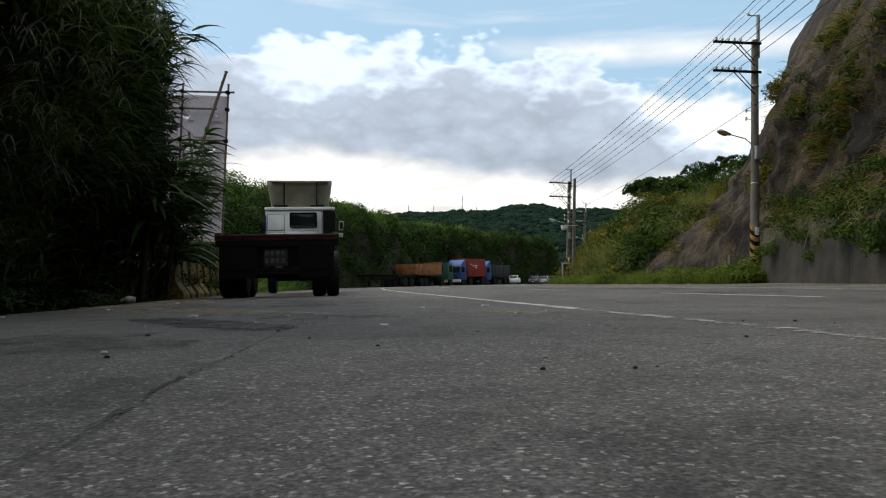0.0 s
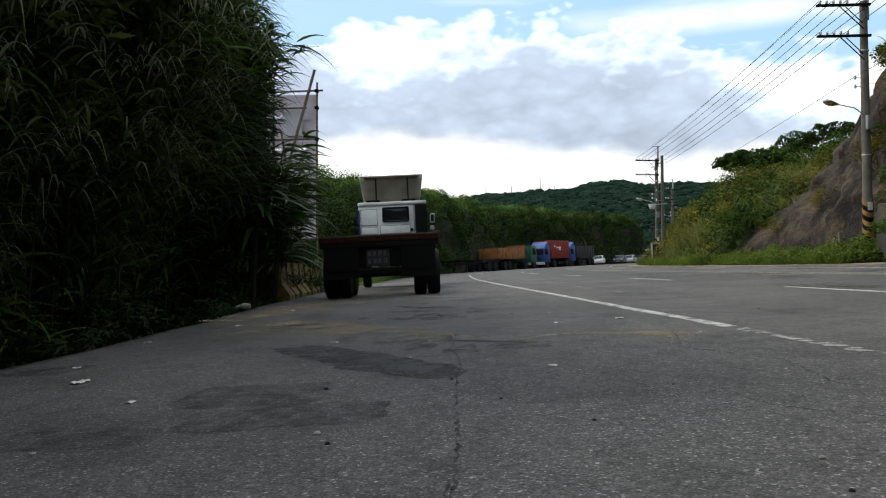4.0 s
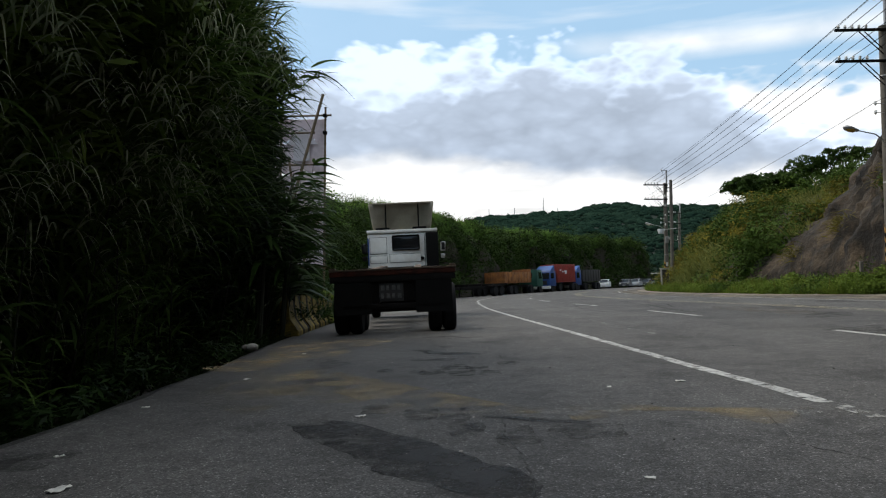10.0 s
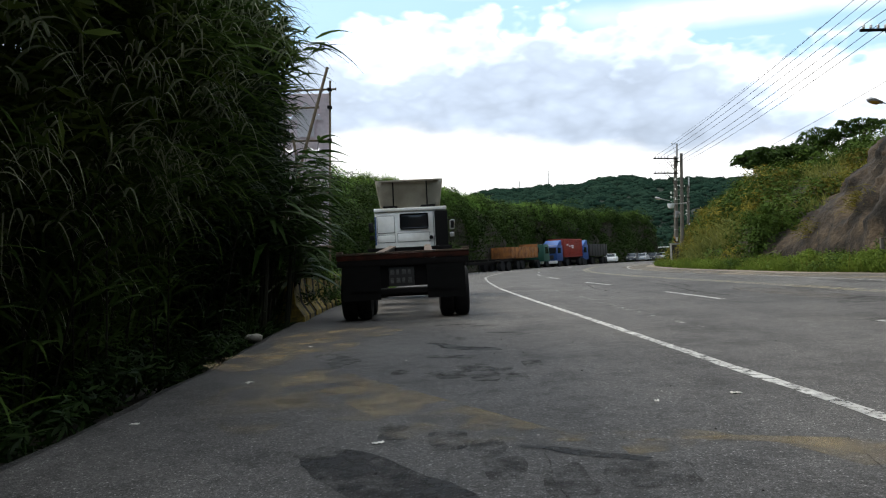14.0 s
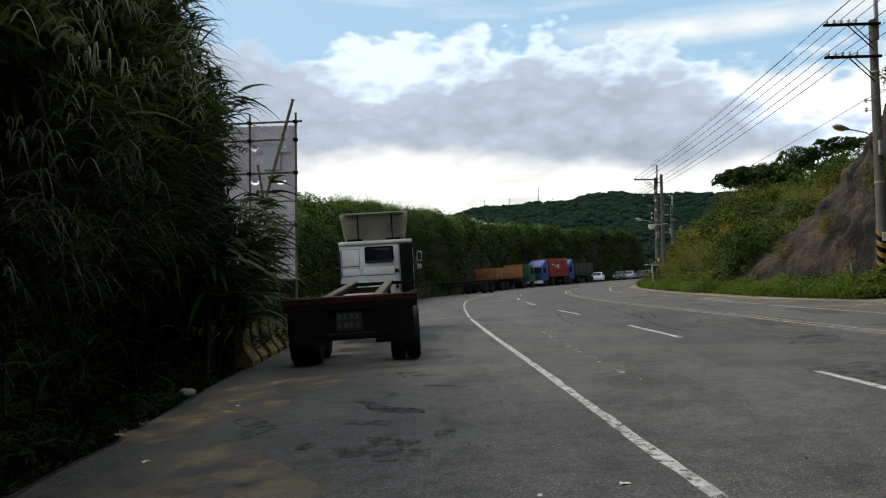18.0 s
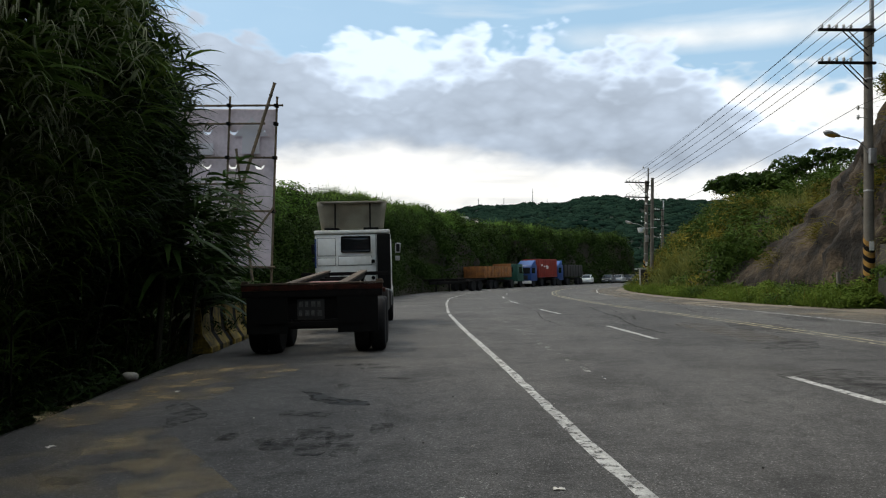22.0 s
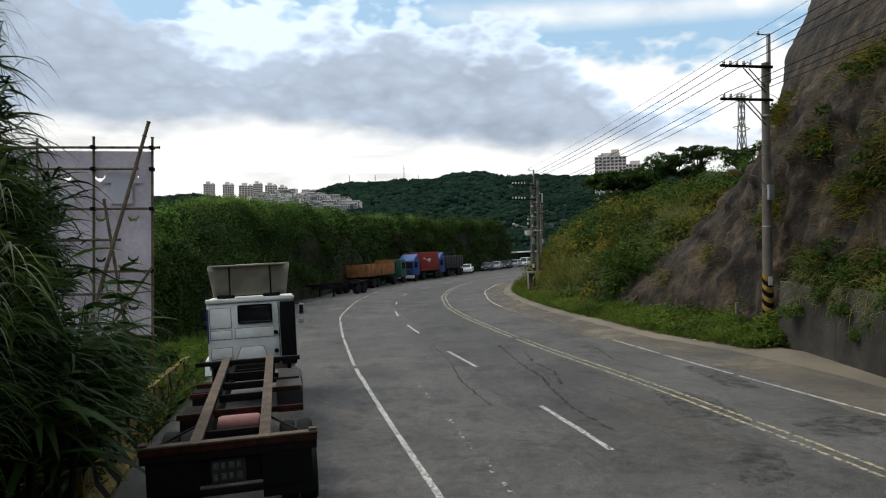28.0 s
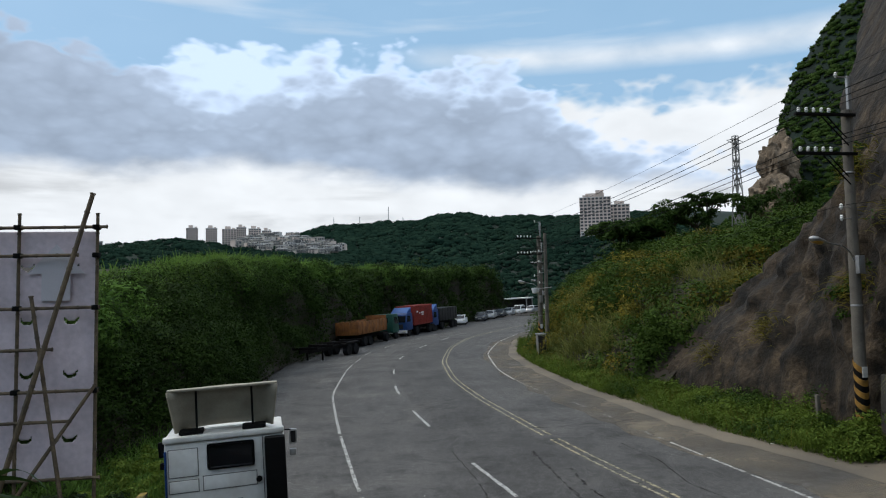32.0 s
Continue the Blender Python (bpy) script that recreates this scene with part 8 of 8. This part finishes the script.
pebble(-4.5, 9.05, 0.11, M_STONE, "stone", "pale rounded stone at the kerb of the parking strip", "stone", 3)
pebble(-4.75, 9.4, 0.07, M_STONE, "stone", "small pale stone beside the thicket", "stone", 4)
for i, (x, y, s) in enumerate([(-2.44, 1.0, 0.07), (-1.76, 0.31, 0.035), (-1.4, 2.7, 0.045), (-3.3, 3.4, 0.04), (-3.1, 5.1, 0.05), (0.4, 3.7, 0.035), (1.0, 3.9, 0.05), (-2.9, 1.7, 0.035), (0.2, 1.0, 0.03), (-3.35, 8.0, 0.05), (11.2, 31.2, 0.12), (11.6, 27.1, 0.10), (10.9, 36.0, 0.09), (-2.0, 15.0, 0.06)]):
    scrap(x, y, s * 1.5, 80 + i)
rng_p = np.random.RandomState(4)
bits = [(0.78, -0.87, 0.009), (0.73, -1.14, 0.008), (0.96, -1.16, 0.007), (-0.69, -0.43, 0.013), (-0.62, -0.57, 0.010), (-0.9, 0.5, 0.012), (-1.6, -0.6, 0.010)]
for i in range(70):
    bits.append((rng_p.uniform(-3.2, 2.6), rng_p.uniform(-1.2, 9), rng_p.uniform(0.004, 0.010)))
for i, (x, y, s) in enumerate(bits):
    pebble(x, y, s, M_CRACK if i % 3 else M_STONE, "pebble", "loose chip of gravel on the asphalt", "pebble", 100 + i, "loose gravel")
sb = thing("marker_post", gplane(13.75, 27.9), "short weathered concrete marker post among weeds", "post")
part("post", boxm(-0.07, 0.07, -0.07, 0.07, -0.1, 1.25, 0.02, taper=(0.01, 0.01)), M_POLE, sb)


def broadleaf(x, y, h, seed):
    """A plant with long broad drooping leaves on a short stem."""
    r = np.random.RandomState(seed)
    T = thing("broadleaf_plant", pose(x, y, float(gz(x, y)) - 0.2), "broad-leaved dark green plant with drooping leaves", "plant", "broad-leaved plants")
    part("stem", rodm((0, 0, 0), (0.1, 0.05, h), 0.06, 0.03, 8), M_STALK, T)
    for i in range(15):
        a = i * 2.4 + r.uniform(-0.3, 0.3)
        b = np.array([[0.1 * 0.8, 0.04, h * r.uniform(0.6, 1.0)]])
        d = np.array([[math.cos(a), math.sin(a), r.uniform(0.2, 0.9)]])
        blades("leaf", b, d, np.array([r.uniform(0.9, 1.5)]), np.array([r.uniform(0.07, 0.12)]), np.array([r.uniform(0.4, 0.8)]), L_BROAD, 7, T)


for i, (x, y, h) in enumerate([(-5.35, 13.3, 3.4), (-5.5, 12.4, 3.0), (-5.3, 11.4, 3.2), (-6.3, 14.7, 1.6), (-5.2, 13.0, 2.5), (-5.0, 12.0, 2.0), (-5.15, 12.7, 1.5), (-5.6, 13.8, 2.6), (-5.1, 11.0, 2.5)]):
    broadleaf(x, y, h, 200 + i)
